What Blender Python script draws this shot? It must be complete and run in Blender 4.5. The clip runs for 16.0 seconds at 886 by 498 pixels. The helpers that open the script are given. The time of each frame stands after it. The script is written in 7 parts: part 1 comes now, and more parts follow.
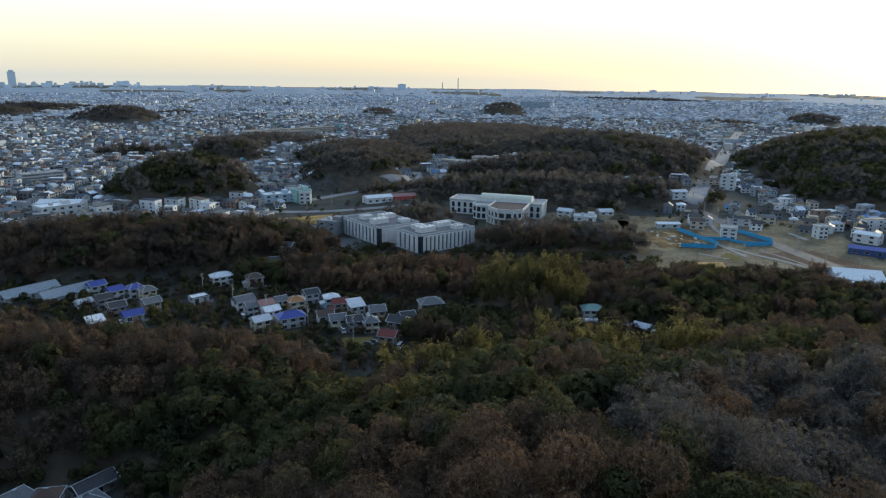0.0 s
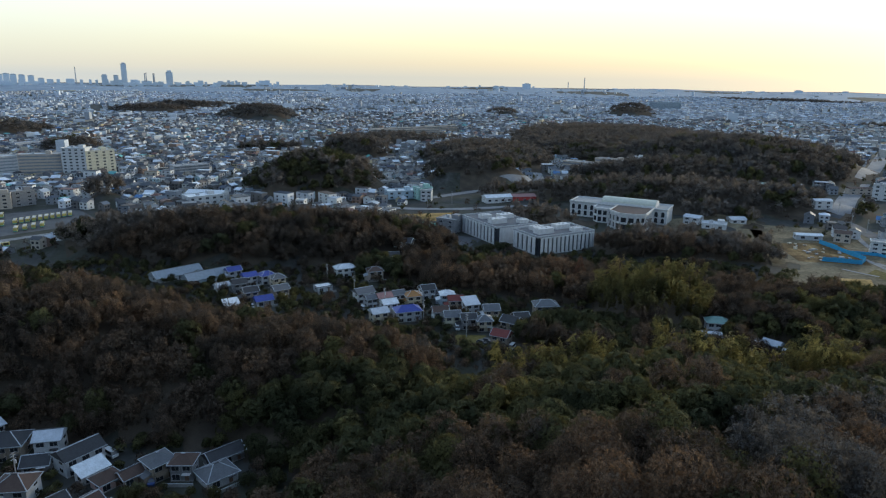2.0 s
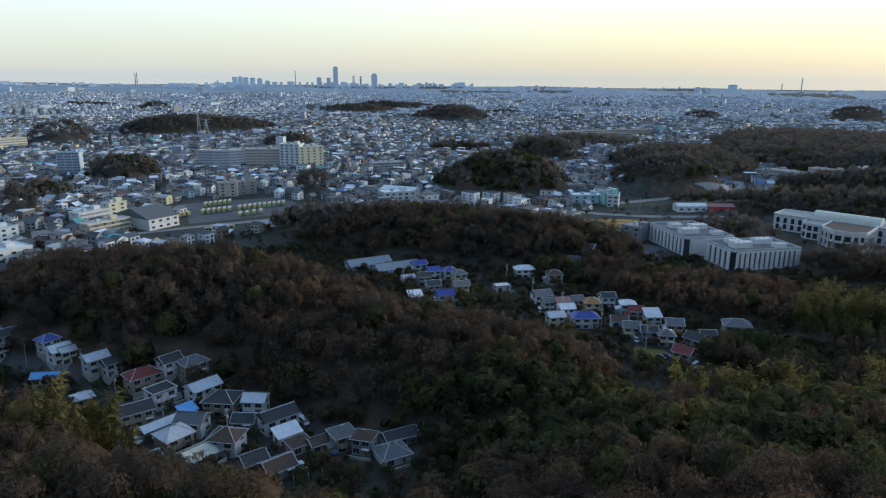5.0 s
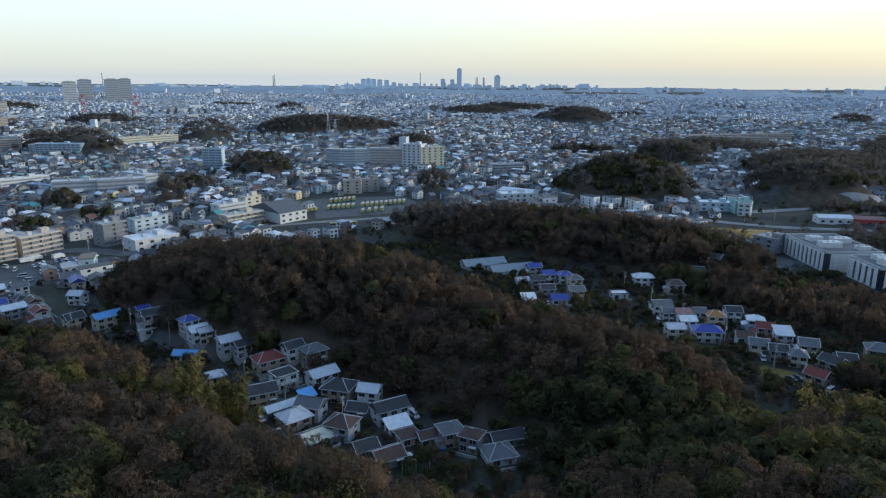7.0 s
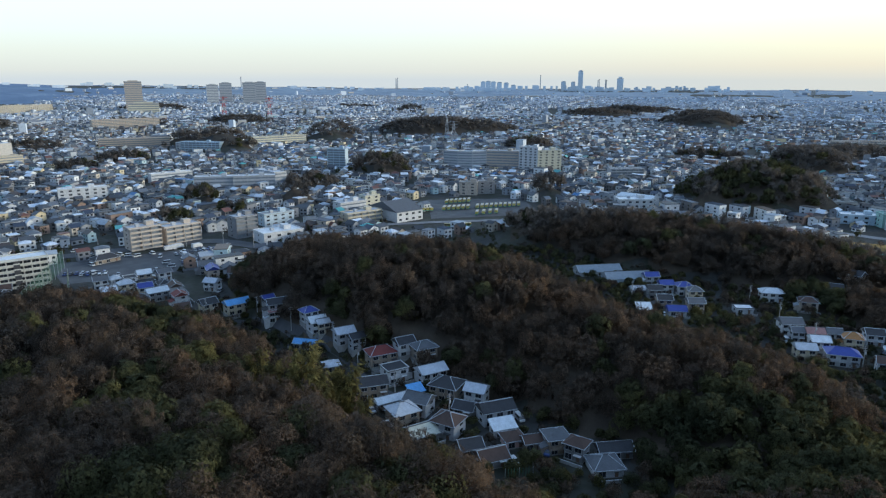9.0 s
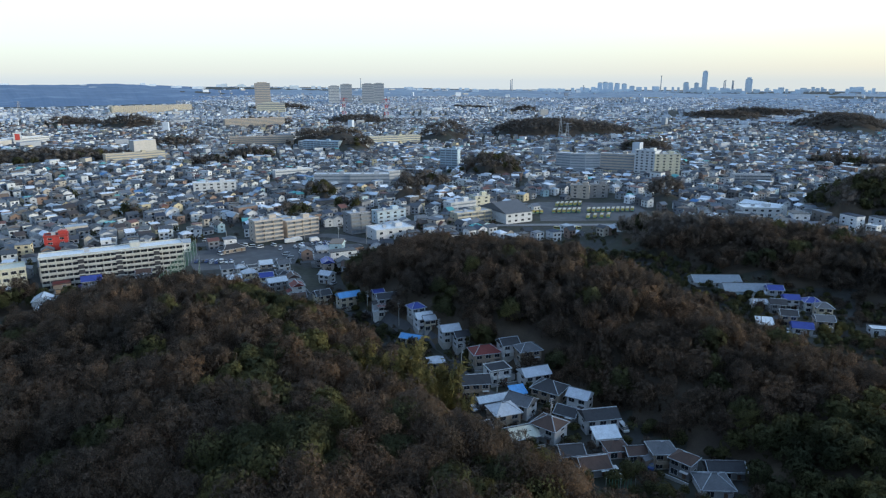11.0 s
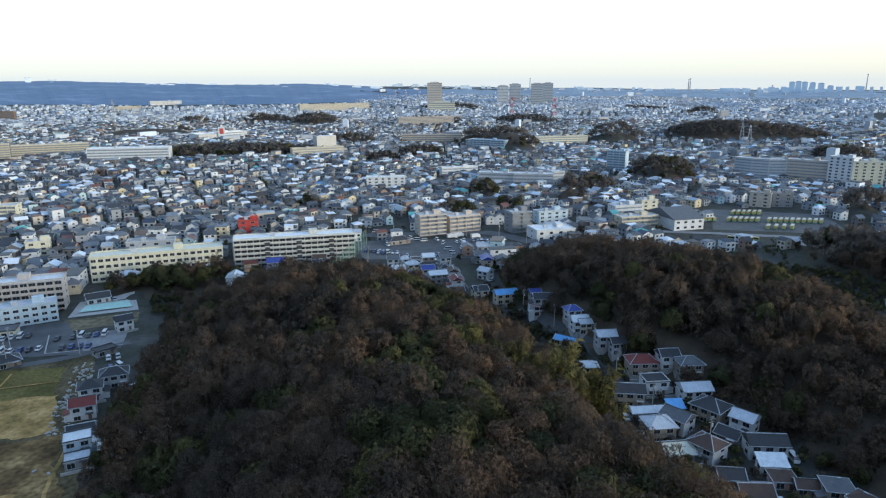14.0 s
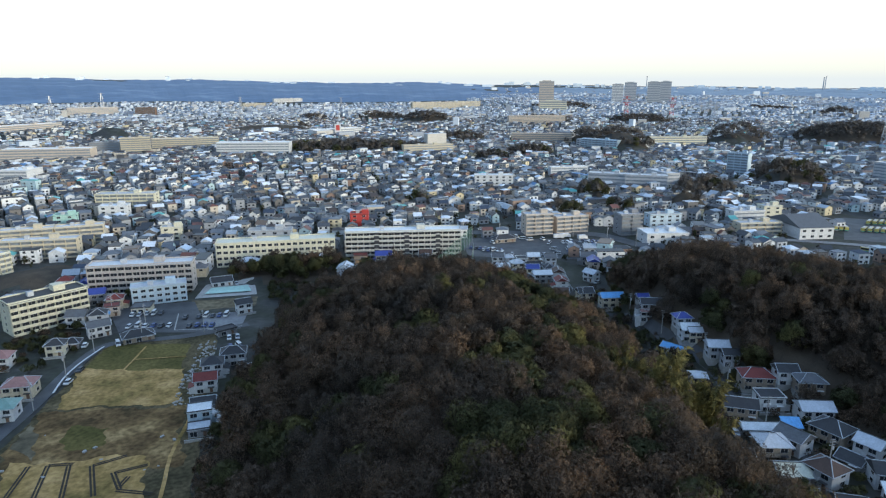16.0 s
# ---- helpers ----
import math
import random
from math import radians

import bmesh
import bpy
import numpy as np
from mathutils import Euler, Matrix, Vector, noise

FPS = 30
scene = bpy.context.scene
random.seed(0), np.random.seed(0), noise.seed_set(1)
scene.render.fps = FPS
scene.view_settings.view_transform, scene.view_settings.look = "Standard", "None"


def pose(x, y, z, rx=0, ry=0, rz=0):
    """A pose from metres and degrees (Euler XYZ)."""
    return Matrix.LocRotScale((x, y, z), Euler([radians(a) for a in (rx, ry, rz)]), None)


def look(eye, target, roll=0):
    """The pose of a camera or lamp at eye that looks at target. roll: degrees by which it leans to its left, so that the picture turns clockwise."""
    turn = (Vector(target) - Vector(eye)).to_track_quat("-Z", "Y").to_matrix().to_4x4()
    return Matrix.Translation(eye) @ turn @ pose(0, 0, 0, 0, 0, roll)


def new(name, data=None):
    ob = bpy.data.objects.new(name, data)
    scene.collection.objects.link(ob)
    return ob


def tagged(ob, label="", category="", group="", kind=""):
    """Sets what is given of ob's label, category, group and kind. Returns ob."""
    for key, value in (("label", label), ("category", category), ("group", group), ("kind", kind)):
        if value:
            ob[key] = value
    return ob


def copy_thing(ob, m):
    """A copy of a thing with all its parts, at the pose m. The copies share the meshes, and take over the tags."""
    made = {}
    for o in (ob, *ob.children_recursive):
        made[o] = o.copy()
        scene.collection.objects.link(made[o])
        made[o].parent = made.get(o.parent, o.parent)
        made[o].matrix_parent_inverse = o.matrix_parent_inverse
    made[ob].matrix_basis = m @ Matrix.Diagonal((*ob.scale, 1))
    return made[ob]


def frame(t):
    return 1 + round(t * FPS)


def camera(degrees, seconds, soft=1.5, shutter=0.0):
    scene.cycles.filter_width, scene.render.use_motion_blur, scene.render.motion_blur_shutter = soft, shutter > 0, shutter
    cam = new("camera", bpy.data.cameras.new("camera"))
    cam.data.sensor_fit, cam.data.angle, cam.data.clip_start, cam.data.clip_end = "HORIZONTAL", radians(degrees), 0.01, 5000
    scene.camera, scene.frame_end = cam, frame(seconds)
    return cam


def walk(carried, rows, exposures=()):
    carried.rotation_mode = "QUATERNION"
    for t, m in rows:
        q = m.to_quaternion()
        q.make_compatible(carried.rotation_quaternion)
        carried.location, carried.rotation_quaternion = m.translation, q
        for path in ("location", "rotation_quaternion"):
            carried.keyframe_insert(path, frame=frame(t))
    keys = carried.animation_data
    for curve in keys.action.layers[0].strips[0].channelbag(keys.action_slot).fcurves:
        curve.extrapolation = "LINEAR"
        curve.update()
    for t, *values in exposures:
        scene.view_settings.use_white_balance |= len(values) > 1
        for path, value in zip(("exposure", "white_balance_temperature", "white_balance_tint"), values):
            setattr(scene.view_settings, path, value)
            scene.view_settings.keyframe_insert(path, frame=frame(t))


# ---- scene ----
cam = camera(67.50, 16.0, soft=1.2)
EYE = 106.0
ROWS = [
    (0.0, 0.00, 0.00, 0.00, 0.175, -14.303, -0.730),
    (0.5, 0.09, -0.28, 0.15, 2.689, -14.362, -0.777),
    (1.0, 0.19, -0.56, 0.29, 5.321, -14.404, -0.787),
    (1.5, 0.29, -0.83, 0.43, 7.956, -14.441, -0.728),
    (2.0, 0.41, -1.10, 0.57, 10.614, -14.479, -0.696),
    (2.5, 0.54, -1.36, 0.70, 13.287, -14.485, -0.689),
    (3.0, 0.67, -1.61, 0.82, 15.946, -14.506, -0.647),
    (3.5, 0.82, -1.86, 0.94, 18.623, -14.510, -0.568),
    (4.0, 0.97, -2.10, 1.05, 21.312, -14.498, -0.523),
    (6.5, 1.90, -3.22, 1.53, 34.410, -14.500, -0.285),
    (7.0, 2.11, -3.43, 1.62, 36.923, -14.461, -0.277),
    (7.5, 2.33, -3.63, 1.69, 39.482, -14.414, -0.269),
    (8.0, 2.57, -3.82, 1.76, 42.017, -14.375, -0.179),
    (8.5, 2.81, -4.01, 1.83, 44.507, -14.340, -0.161),
    (9.0, 3.06, -4.19, 1.89, 46.930, -14.296, -0.103),
    (9.5, 3.32, -4.37, 1.94, 49.350, -14.282, -0.084),
    (10.0, 3.60, -4.54, 1.99, 51.742, -14.274, -0.033),
    (12.5, 5.10, -5.30, 2.16, 63.615, -14.133, 0.076),
    (13.0, 5.43, -5.43, 2.18, 65.939, -14.154, 0.158),
    (13.5, 5.77, -5.56, 2.19, 68.289, -14.191, 0.185),
    (14.0, 6.12, -5.68, 2.20, 70.648, -14.224, 0.121),
    (14.5, 6.47, -5.79, 2.20, 72.820, -14.284, 0.098),
    (15.0, 6.84, -5.90, 2.20, 75.298, -14.312, 0.107),
    (15.5, 7.22, -6.01, 2.19, 77.487, -14.335, 0.149),
    (16.0, 7.61, -6.10, 2.18, 79.992, -14.331, 0.133),
]
EXPOSURES = [(0.0, -0.2, 6000, 2), (4.0, -0.37, 5720, 2), (8.0, -0.26, 5480, 2), (12.5, -0.07, 5500, 2), (16.0, 0.08, 5650, 2)]
walk(cam, [(t, pose(x, y, EYE + z, 90 + pitch, roll, yaw)) for t, x, y, z, yaw, pitch, roll in ROWS], EXPOSURES)

# ---- sky and sun ----
SUN_AZ, SUN_EL = radians(42), radians(10)
world = bpy.data.worlds.new("dusk_sky")
scene.world = world
world.use_nodes = True
wn, wl = world.node_tree.nodes, world.node_tree.links
wn.clear()


def wnode(kind, **settings):
    n = wn.new(kind)
    for key, value in settings.items():
        n.inputs[key].default_value = value
    return n


sky = wn.new("ShaderNodeTexSky")
sky.sky_type, sky.sun_disc = "NISHITA", False
sky.sun_elevation, sky.sun_rotation = SUN_EL, SUN_AZ
sky.air_density, sky.dust_density, sky.ozone_density = 1.0, 1.5, 2.0
clear = wnode("ShaderNodeBackground", Strength=0.05)
wl.new(sky.outputs[0], clear.inputs["Color"])
# thin high cloud that whitens the sky above a warm band at the horizon
coord = wn.new("ShaderNodeTexCoord")
split = wn.new("ShaderNodeSeparateXYZ")
wl.new(coord.outputs["Generated"], split.inputs[0])


def wramp(stops):
    r = wn.new("ShaderNodeValToRGB")
    while len(r.color_ramp.elements) < len(stops):
        r.color_ramp.elements.new(0.5)
    for e, (at, colour) in zip(r.color_ramp.elements, stops):
        e.position, e.color = at, (*colour, 1)
    return r


warm = wramp([(0.0, (0.58, 0.52, 0.44)), (0.02, (0.72, 0.57, 0.40)), (0.05, (0.86, 0.71, 0.45)), (0.09, (0.97, 0.87, 0.60)),
              (0.14, (1.0, 1.0, 0.88)), (0.28, (0.60, 0.69, 0.80)), (1.0, (0.24, 0.345, 0.565))])
cool = wramp([(0.0, (0.57, 0.54, 0.51)), (0.012, (0.65, 0.59, 0.50)), (0.037, (0.71, 0.655, 0.54)), (0.08, (0.79, 0.755, 0.665)),
              (0.15, (0.92, 0.92, 0.88)), (0.28, (0.62, 0.72, 0.84)), (1.0, (0.24, 0.345, 0.565))])
for r in (warm, cool):
    wl.new(split.outputs["Z"], r.inputs["Fac"])
side = wn.new("ShaderNodeMapRange")
side.interpolation_type = "SMOOTHSTEP"
for key, value in (("From Min", -0.95), ("From Max", 0.0), ("To Min", 0.0), ("To Max", 1.0)):
    side.inputs[key].default_value = value
wl.new(split.outputs["X"], side.inputs["Value"])
blend = wn.new("ShaderNodeMix")
blend.data_type = "RGBA"
wl.new(side.outputs[0], blend.inputs["Factor"])
wl.new(cool.outputs["Color"], blend.inputs["A"])
wl.new(warm.outputs["Color"], blend.inputs["B"])
# a bank of grey cloud low in the sky
stretch = wn.new("ShaderNodeMapping")
stretch.inputs["Scale"].default_value = (3.0, 3.0, 34.0)
wl.new(coord.outputs["Generated"], stretch.inputs["Vector"])
puffs = wnode("ShaderNodeTexNoise", Scale=1.6, Detail=5.0, Roughness=0.55)
wl.new(stretch.outputs[0], puffs.inputs["Vector"])


def wrange(source, a, b):
    r = wn.new("ShaderNodeMapRange")
    r.interpolation_type = "SMOOTHSTEP"
    for key, value in (("From Min", a), ("From Max", b), ("To Min", 0.0), ("To Max", 1.0)):
        r.inputs[key].default_value = value
    wl.new(source, r.inputs["Value"])
    return r.outputs[0]


def wtimes(a, b):
    m = wn.new("ShaderNodeMath")
    m.operation = "MULTIPLY"
    wl.new(a, m.inputs[0])
    wl.new(b, m.inputs[1])
    return m.outputs[0]


bank = wtimes(wtimes(wrange(split.outputs["X"], 0.30, 0.50), wrange(split.outputs["Z"], 0.030, 0.045)),
              wtimes(wrange(split.outputs["Z"], 0.075, 0.055), wrange(puffs.outputs[0], 0.38, 0.55)))
clouded = wn.new("ShaderNodeMix")
clouded.data_type = "RGBA"
clouded.inputs["B"].default_value = (0.40, 0.43, 0.46, 1)
wl.new(bank, clouded.inputs["Factor"])
wl.new(blend.outputs["Result"], clouded.inputs["A"])
# the unseen southern sky is dimmed to dull blue, added to darken facing walls
south_dimmed = wn.new("ShaderNodeMix")
south_dimmed.data_type = "RGBA"
south_dimmed.inputs["A"].default_value = (0.20, 0.27, 0.40, 1)
wl.new(wrange(split.outputs["Y"], -0.85, -0.42), south_dimmed.inputs["Factor"])
wl.new(clouded.outputs["Result"], south_dimmed.inputs["B"])
veil = wnode("ShaderNodeBackground", Strength=1.45)
wl.new(south_dimmed.outputs["Result"], veil.inputs["Color"])
both = wn.new("ShaderNodeAddShader")
wl.new(clear.outputs[0], both.inputs[0])
wl.new(veil.outputs[0], both.inputs[1])
wout = wn.new("ShaderNodeOutputWorld")
wl.new(both.outputs[0], wout.inputs["Surface"])

sun = bpy.data.lights.new("sun", "SUN")
sun.energy, sun.angle, sun.color = 3.1, radians(12), (1.0, 0.82, 0.60)
new("sun", sun).matrix_world = look((math.sin(SUN_AZ) * 400, math.cos(SUN_AZ) * 400, 400 * math.tan(SUN_EL)), (0, 0, 0))

# ---- materials ----
def ramp_into(nt, source, stops, constant=False):
    r = nt.nodes.new("ShaderNodeValToRGB")
    if constant:
        r.color_ramp.interpolation = "CONSTANT"
    while len(r.color_ramp.elements) < len(stops):
        r.color_ramp.elements.new(0.5)
    for e, (at, colour) in zip(r.color_ramp.elements, stops):
        e.position, e.color = at, (*colour, 1)
    nt.links.new(source, r.inputs["Fac"])
    return r.outputs["Color"]


def material(name, stops, by="noise", scale=1.0, rough=0.8, metal=0.0, grain=6.0, stain=0.25, bump=0.2, constant=False, sheen=0.5):
    """A surface whose colour varies by noise, by piece ('island') or by thing ('object'), with finer stains and relief on top."""
    m = bpy.data.materials.new(name)
    m.use_nodes = True
    nt = m.node_tree
    bsdf = nt.nodes["Principled BSDF"]
    geo = nt.nodes.new("ShaderNodeNewGeometry")
    if by == "island":
        source = geo.outputs["Random Per Island"]
    elif by == "object":
        source = nt.nodes.new("ShaderNodeObjectInfo").outputs["Random"]
    else:
        big = nt.nodes.new("ShaderNodeTexNoise")
        big.inputs["Scale"].default_value, big.inputs["Detail"].default_value = scale, 3.0
        nt.links.new(geo.outputs["Position"], big.inputs["Vector"])
        stretch = nt.nodes.new("ShaderNodeMapRange")
        for key, value in (("From Min", 0.3), ("From Max", 0.7)):
            stretch.inputs[key].default_value = value
        nt.links.new(big.outputs[0], stretch.inputs["Value"])
        source = stretch.outputs[0]
    colour = ramp_into(nt, source, stops, constant)
    fine = nt.nodes.new("ShaderNodeTexNoise")
    fine.inputs["Scale"].default_value, fine.inputs["Detail"].default_value = grain, 4.0
    nt.links.new(geo.outputs["Position"], fine.inputs["Vector"])
    worn = nt.nodes.new("ShaderNodeMix")
    worn.data_type, worn.blend_type = "RGBA", "MULTIPLY"
    worn.inputs["Factor"].default_value = 1.0
    shade = ramp_into(nt, fine.outputs[0], [(0.3, (1 - stain,) * 3), (0.7, (1 + stain * 0.3,) * 3)])
    nt.links.new(colour, worn.inputs["A"])
    nt.links.new(shade, worn.inputs["B"])
    nt.links.new(worn.outputs["Result"], bsdf.inputs["Base Color"])
    bsdf.inputs["Roughness"].default_value, bsdf.inputs["Metallic"].default_value = rough, metal
    bsdf.inputs["Specular IOR Level"].default_value = sheen
    if bump:
        relief = nt.nodes.new("ShaderNodeBump")
        relief.inputs["Strength"].default_value, relief.inputs["Distance"].default_value = bump, 0.05
        nt.links.new(fine.outputs[0], relief.inputs["Height"])
        nt.links.new(relief.outputs[0], bsdf.inputs["Normal"])
    return m


def plain(name, colour, rough=0.7, metal=0.0, grain=4.0, stain=0.25, bump=0.15, sheen=0.5):
    darker = tuple(c * 0.8 for c in colour)
    return material(name, [(0.0, darker), (1.0, colour)], "noise", 0.6, rough, metal, grain, stain, bump, sheen=sheen)


M = {}
M["litter"] = material("forest_floor", [(0, (0.055, 0.045, 0.035)), (1, (0.10, 0.080, 0.058))], scale=0.12, grain=2.0, rough=0.95, sheen=0.1)
M["bare"] = material("bare_twigs", [(0, (0.088, 0.073, 0.058)), (0.35, (0.110, 0.084, 0.063)), (0.6, (0.142, 0.103, 0.073)), (0.8, (0.178, 0.118, 0.077)), (1, (0.122, 0.101, 0.080))],
                     scale=0.03, grain=0.7, stain=0.25, rough=0.95, bump=0, sheen=0.1)
M["pale"] = material("pale_grey_twigs", [(0, (0.105, 0.098, 0.090)), (0.5, (0.135, 0.123, 0.111)), (1, (0.19, 0.177, 0.164))], scale=0.07, grain=0.8, stain=0.35, rough=0.95, bump=0, sheen=0.1)
# woods farther off: paler and greyer, with distance haze put into the colour
M["hazed_wood"] = material("haze_paled_trees", [(0, (0.150, 0.140, 0.132)), (0.5, (0.185, 0.162, 0.142)), (1, (0.225, 0.185, 0.150))], scale=0.02, grain=0.2, stain=0.25, rough=0.95, bump=0, sheen=0.1)
M["green"] = material("evergreen_leaves", [(0, (0.050, 0.056, 0.030)), (0.5, (0.088, 0.089, 0.040)), (1, (0.155, 0.138, 0.050))],
                      scale=0.05, grain=0.9, stain=0.3, rough=0.85, bump=0, sheen=0.15)
M["bamboo"] = material("bamboo_leaves", [(0, (0.10, 0.098, 0.040)), (0.5, (0.195, 0.175, 0.065)), (1, (0.32, 0.275, 0.105))],
                       scale=0.08, grain=0.9, stain=0.25, rough=0.8, bump=0, sheen=0.2)
M["rust"] = material("rusty_needles", [(0, (0.11, 0.045, 0.025)), (1, (0.19, 0.085, 0.045))], scale=0.3, grain=1.0, stain=0.4, rough=0.9, bump=0, sheen=0.2)
LACE = {"bare": (0.34, 0.64), "pale": (0.36, 0.66), "green": (0.36, 0.52), "bamboo": (0.36, 0.50), "hazed_wood": (0.30, 0.60)}
for key in ("bare", "pale", "green", "bamboo", "hazed_wood", "rust"):
    # thin leaves and twigs let some light through
    nt = M[key].node_tree
    solid, lit = nt.nodes["Principled BSDF"], nt.nodes.new("ShaderNodeBsdfTranslucent")
    mixed, done = nt.nodes.new("ShaderNodeMixShader"), nt.nodes["Material Output"]
    mixed.inputs["Fac"].default_value = 0.5
    nt.links.new(solid.inputs["Base Color"].links[0].from_socket, lit.inputs["Color"])
    nt.links.new(solid.outputs[0], mixed.inputs[1])
    nt.links.new(lit.outputs[0], mixed.inputs[2])
    nt.links.new(mixed.outputs[0], done.inputs["Surface"])
    if key in LACE:
        # sprays are lace: gaps of a hand's width between the twigs and leaves
        lace, cut, gap, sieve = (nt.nodes.new("ShaderNode" + n) for n in ("TexNoise", "MapRange", "BsdfTransparent", "MixShader"))
        lace.inputs["Scale"].default_value, lace.inputs["Detail"].default_value, lace.inputs["Roughness"].default_value = 2.6, 2.0, 0.6
        cut.inputs["From Min"].default_value, cut.inputs["From Max"].default_value = LACE[key]
        nt.links.new(nt.nodes["Geometry"].outputs["Position"], lace.inputs["Vector"])
        nt.links.new(lace.outputs[0], cut.inputs["Value"])
        nt.links.new(cut.outputs[0], sieve.inputs["Fac"])
        nt.links.new(gap.outputs[0], sieve.inputs[1])
        nt.links.new(mixed.outputs[0], sieve.inputs[2])
        nt.links.new(sieve.outputs[0], done.inputs["Surface"])
    if key != "rust":
        # shade each leaf partly as the bulge of its crown
        bulge, turn_, mean = nt.nodes.new("ShaderNodeAttribute"), nt.nodes.new("ShaderNodeVectorTransform"), nt.nodes.new("ShaderNodeMix")
        bulge.attribute_name = "bulge"
        turn_.vector_type, turn_.convert_from, turn_.convert_to = "NORMAL", "OBJECT", "WORLD"
        mean.data_type = "VECTOR"
        mean.inputs["Factor"].default_value = 0.12
        nt.links.new(bulge.outputs["Vector"], turn_.inputs[0])
        nt.links.new(turn_.outputs[0], mean.inputs["A"])
        nt.links.new(nt.nodes["Geometry"].outputs["Normal"], mean.inputs["B"])
        for shader in (solid, lit):
            nt.links.new(mean.outputs["Result"], shader.inputs["Normal"])
M["bark"] = plain("bark", (0.10, 0.075, 0.055), 0.95)
# the walls and roofs of many houses, each its own colour
M["house_walls"] = material("house_walls", [(0, (0.58, 0.59, 0.61)), (0.18, (0.31, 0.32, 0.34)), (0.35, (0.74, 0.74, 0.74)), (0.47, (0.15, 0.14, 0.135)),
                                            (0.60, (0.52, 0.46, 0.38)), (0.68, (0.72, 0.71, 0.68)), (0.76, (0.19, 0.20, 0.225)), (0.88, (0.26, 0.18, 0.14)),
                                            (0.93, (0.60, 0.51, 0.33)), (0.965, (0.42, 0.54, 0.58))], "island", rough=0.8, grain=1.2, stain=0.25, constant=True)
M["house_roofs"] = material("house_roofs", [(0, (0.038, 0.041, 0.048)), (0.28, (0.070, 0.076, 0.088)), (0.45, (0.055, 0.043, 0.038)), (0.56, (0.120, 0.135, 0.16)),
                                            (0.66, (0.34, 0.38, 0.43)), (0.75, (0.036, 0.048, 0.078)), (0.82, (0.14, 0.058, 0.042)), (0.855, (0.66, 0.70, 0.76)),
                                            (0.95, (0.15, 0.11, 0.08)), (0.975, (0.08, 0.18, 0.36)), (0.988, (0.12, 0.36, 0.35))], "island", rough=0.55, grain=2.0, stain=0.3, constant=True, sheen=0.4)
# far walls and roofs, bluer and paler so the colours carry the haze
M["hazed_walls"] = material("hazed_walls", [(0, (0.52, 0.56, 0.62)), (0.2, (0.38, 0.40, 0.44)), (0.4, (0.62, 0.66, 0.72)), (0.6, (0.28, 0.31, 0.36)),
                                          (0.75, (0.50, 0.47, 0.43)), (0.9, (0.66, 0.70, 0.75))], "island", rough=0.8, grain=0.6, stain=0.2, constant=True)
M["hazed_roofs"] = material("hazed_roofs", [(0, (0.13, 0.16, 0.21)), (0.25, (0.22, 0.26, 0.33)), (0.45, (0.36, 0.41, 0.49)), (0.62, (0.15, 0.16, 0.19)),
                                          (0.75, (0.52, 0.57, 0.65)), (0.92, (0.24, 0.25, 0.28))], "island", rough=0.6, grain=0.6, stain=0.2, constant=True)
# glass for far windows, paled so distance haze is in its colour
M["far_glass"] = plain("haze_paled_glass", (0.22, 0.25, 0.29), 0.3, 0.0, 1.0, 0.2, 0.0, 0.6)
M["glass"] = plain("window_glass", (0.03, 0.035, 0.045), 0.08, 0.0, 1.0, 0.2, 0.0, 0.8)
for key, colour, rough in (
        ("white", (0.66, 0.66, 0.66), 0.6), ("cream", (0.58, 0.51, 0.38), 0.7), ("yellow_cream", (0.66, 0.62, 0.47), 0.7), ("beige", (0.34, 0.28, 0.22), 0.75),
        ("grey", (0.26, 0.26, 0.27), 0.75), ("pale_grey", (0.50, 0.51, 0.53), 0.7), ("brown", (0.20, 0.13, 0.09), 0.75), ("pink", (0.56, 0.38, 0.34), 0.7),
        ("tan", (0.56, 0.48, 0.40), 0.75), ("stone", (0.47, 0.435, 0.41), 0.75), ("ivory", (0.62, 0.60, 0.53), 0.7), ("pale_blue", (0.50, 0.60, 0.68), 0.65), ("dark", (0.07, 0.07, 0.075), 0.5), ("concrete", (0.40, 0.39, 0.37), 0.85),
        ("red", (0.50, 0.06, 0.05), 0.5), ("mint", (0.42, 0.62, 0.55), 0.6), ("teal", (0.10, 0.42, 0.38), 0.6), ("yellow", (0.58, 0.48, 0.13), 0.5),
        # the pale blue of the skyline towers is haze put into their paint
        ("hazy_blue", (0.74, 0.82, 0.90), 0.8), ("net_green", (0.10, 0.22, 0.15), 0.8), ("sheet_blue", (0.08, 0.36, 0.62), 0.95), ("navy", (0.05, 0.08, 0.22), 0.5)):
    M[key] = plain(key + "_paint", colour, rough, sheen=0.3 if rough > 0.65 else 0.5)
for key, colour, rough in (
        ("r_dark", (0.050, 0.050, 0.054), 0.7), ("r_brown", (0.095, 0.060, 0.046), 0.7), ("r_red", (0.18, 0.045, 0.038), 0.7), ("r_grey", (0.13, 0.134, 0.145), 0.7),
        ("r_pewter", (0.27, 0.30, 0.335), 0.4), ("r_silver", (0.52, 0.55, 0.60), 0.32), ("r_white", (0.70, 0.73, 0.76), 0.35), ("r_blue", (0.055, 0.075, 0.31), 0.38), ("r_sky", (0.16, 0.38, 0.72), 0.4),
        ("r_orange", (0.36, 0.18, 0.06), 0.62), ("r_cream", (0.58, 0.58, 0.48), 0.4), ("r_green", (0.20, 0.32, 0.29), 0.45), ("r_pink", (0.32, 0.18, 0.165), 0.7)):
    M[key] = plain(key + "_roofing", colour, rough, grain=3.0, sheen=0.3)
M["gutter"] = plain("pale_gutter_metal", (0.50, 0.53, 0.57), 0.45, 0.2, stain=0.5)
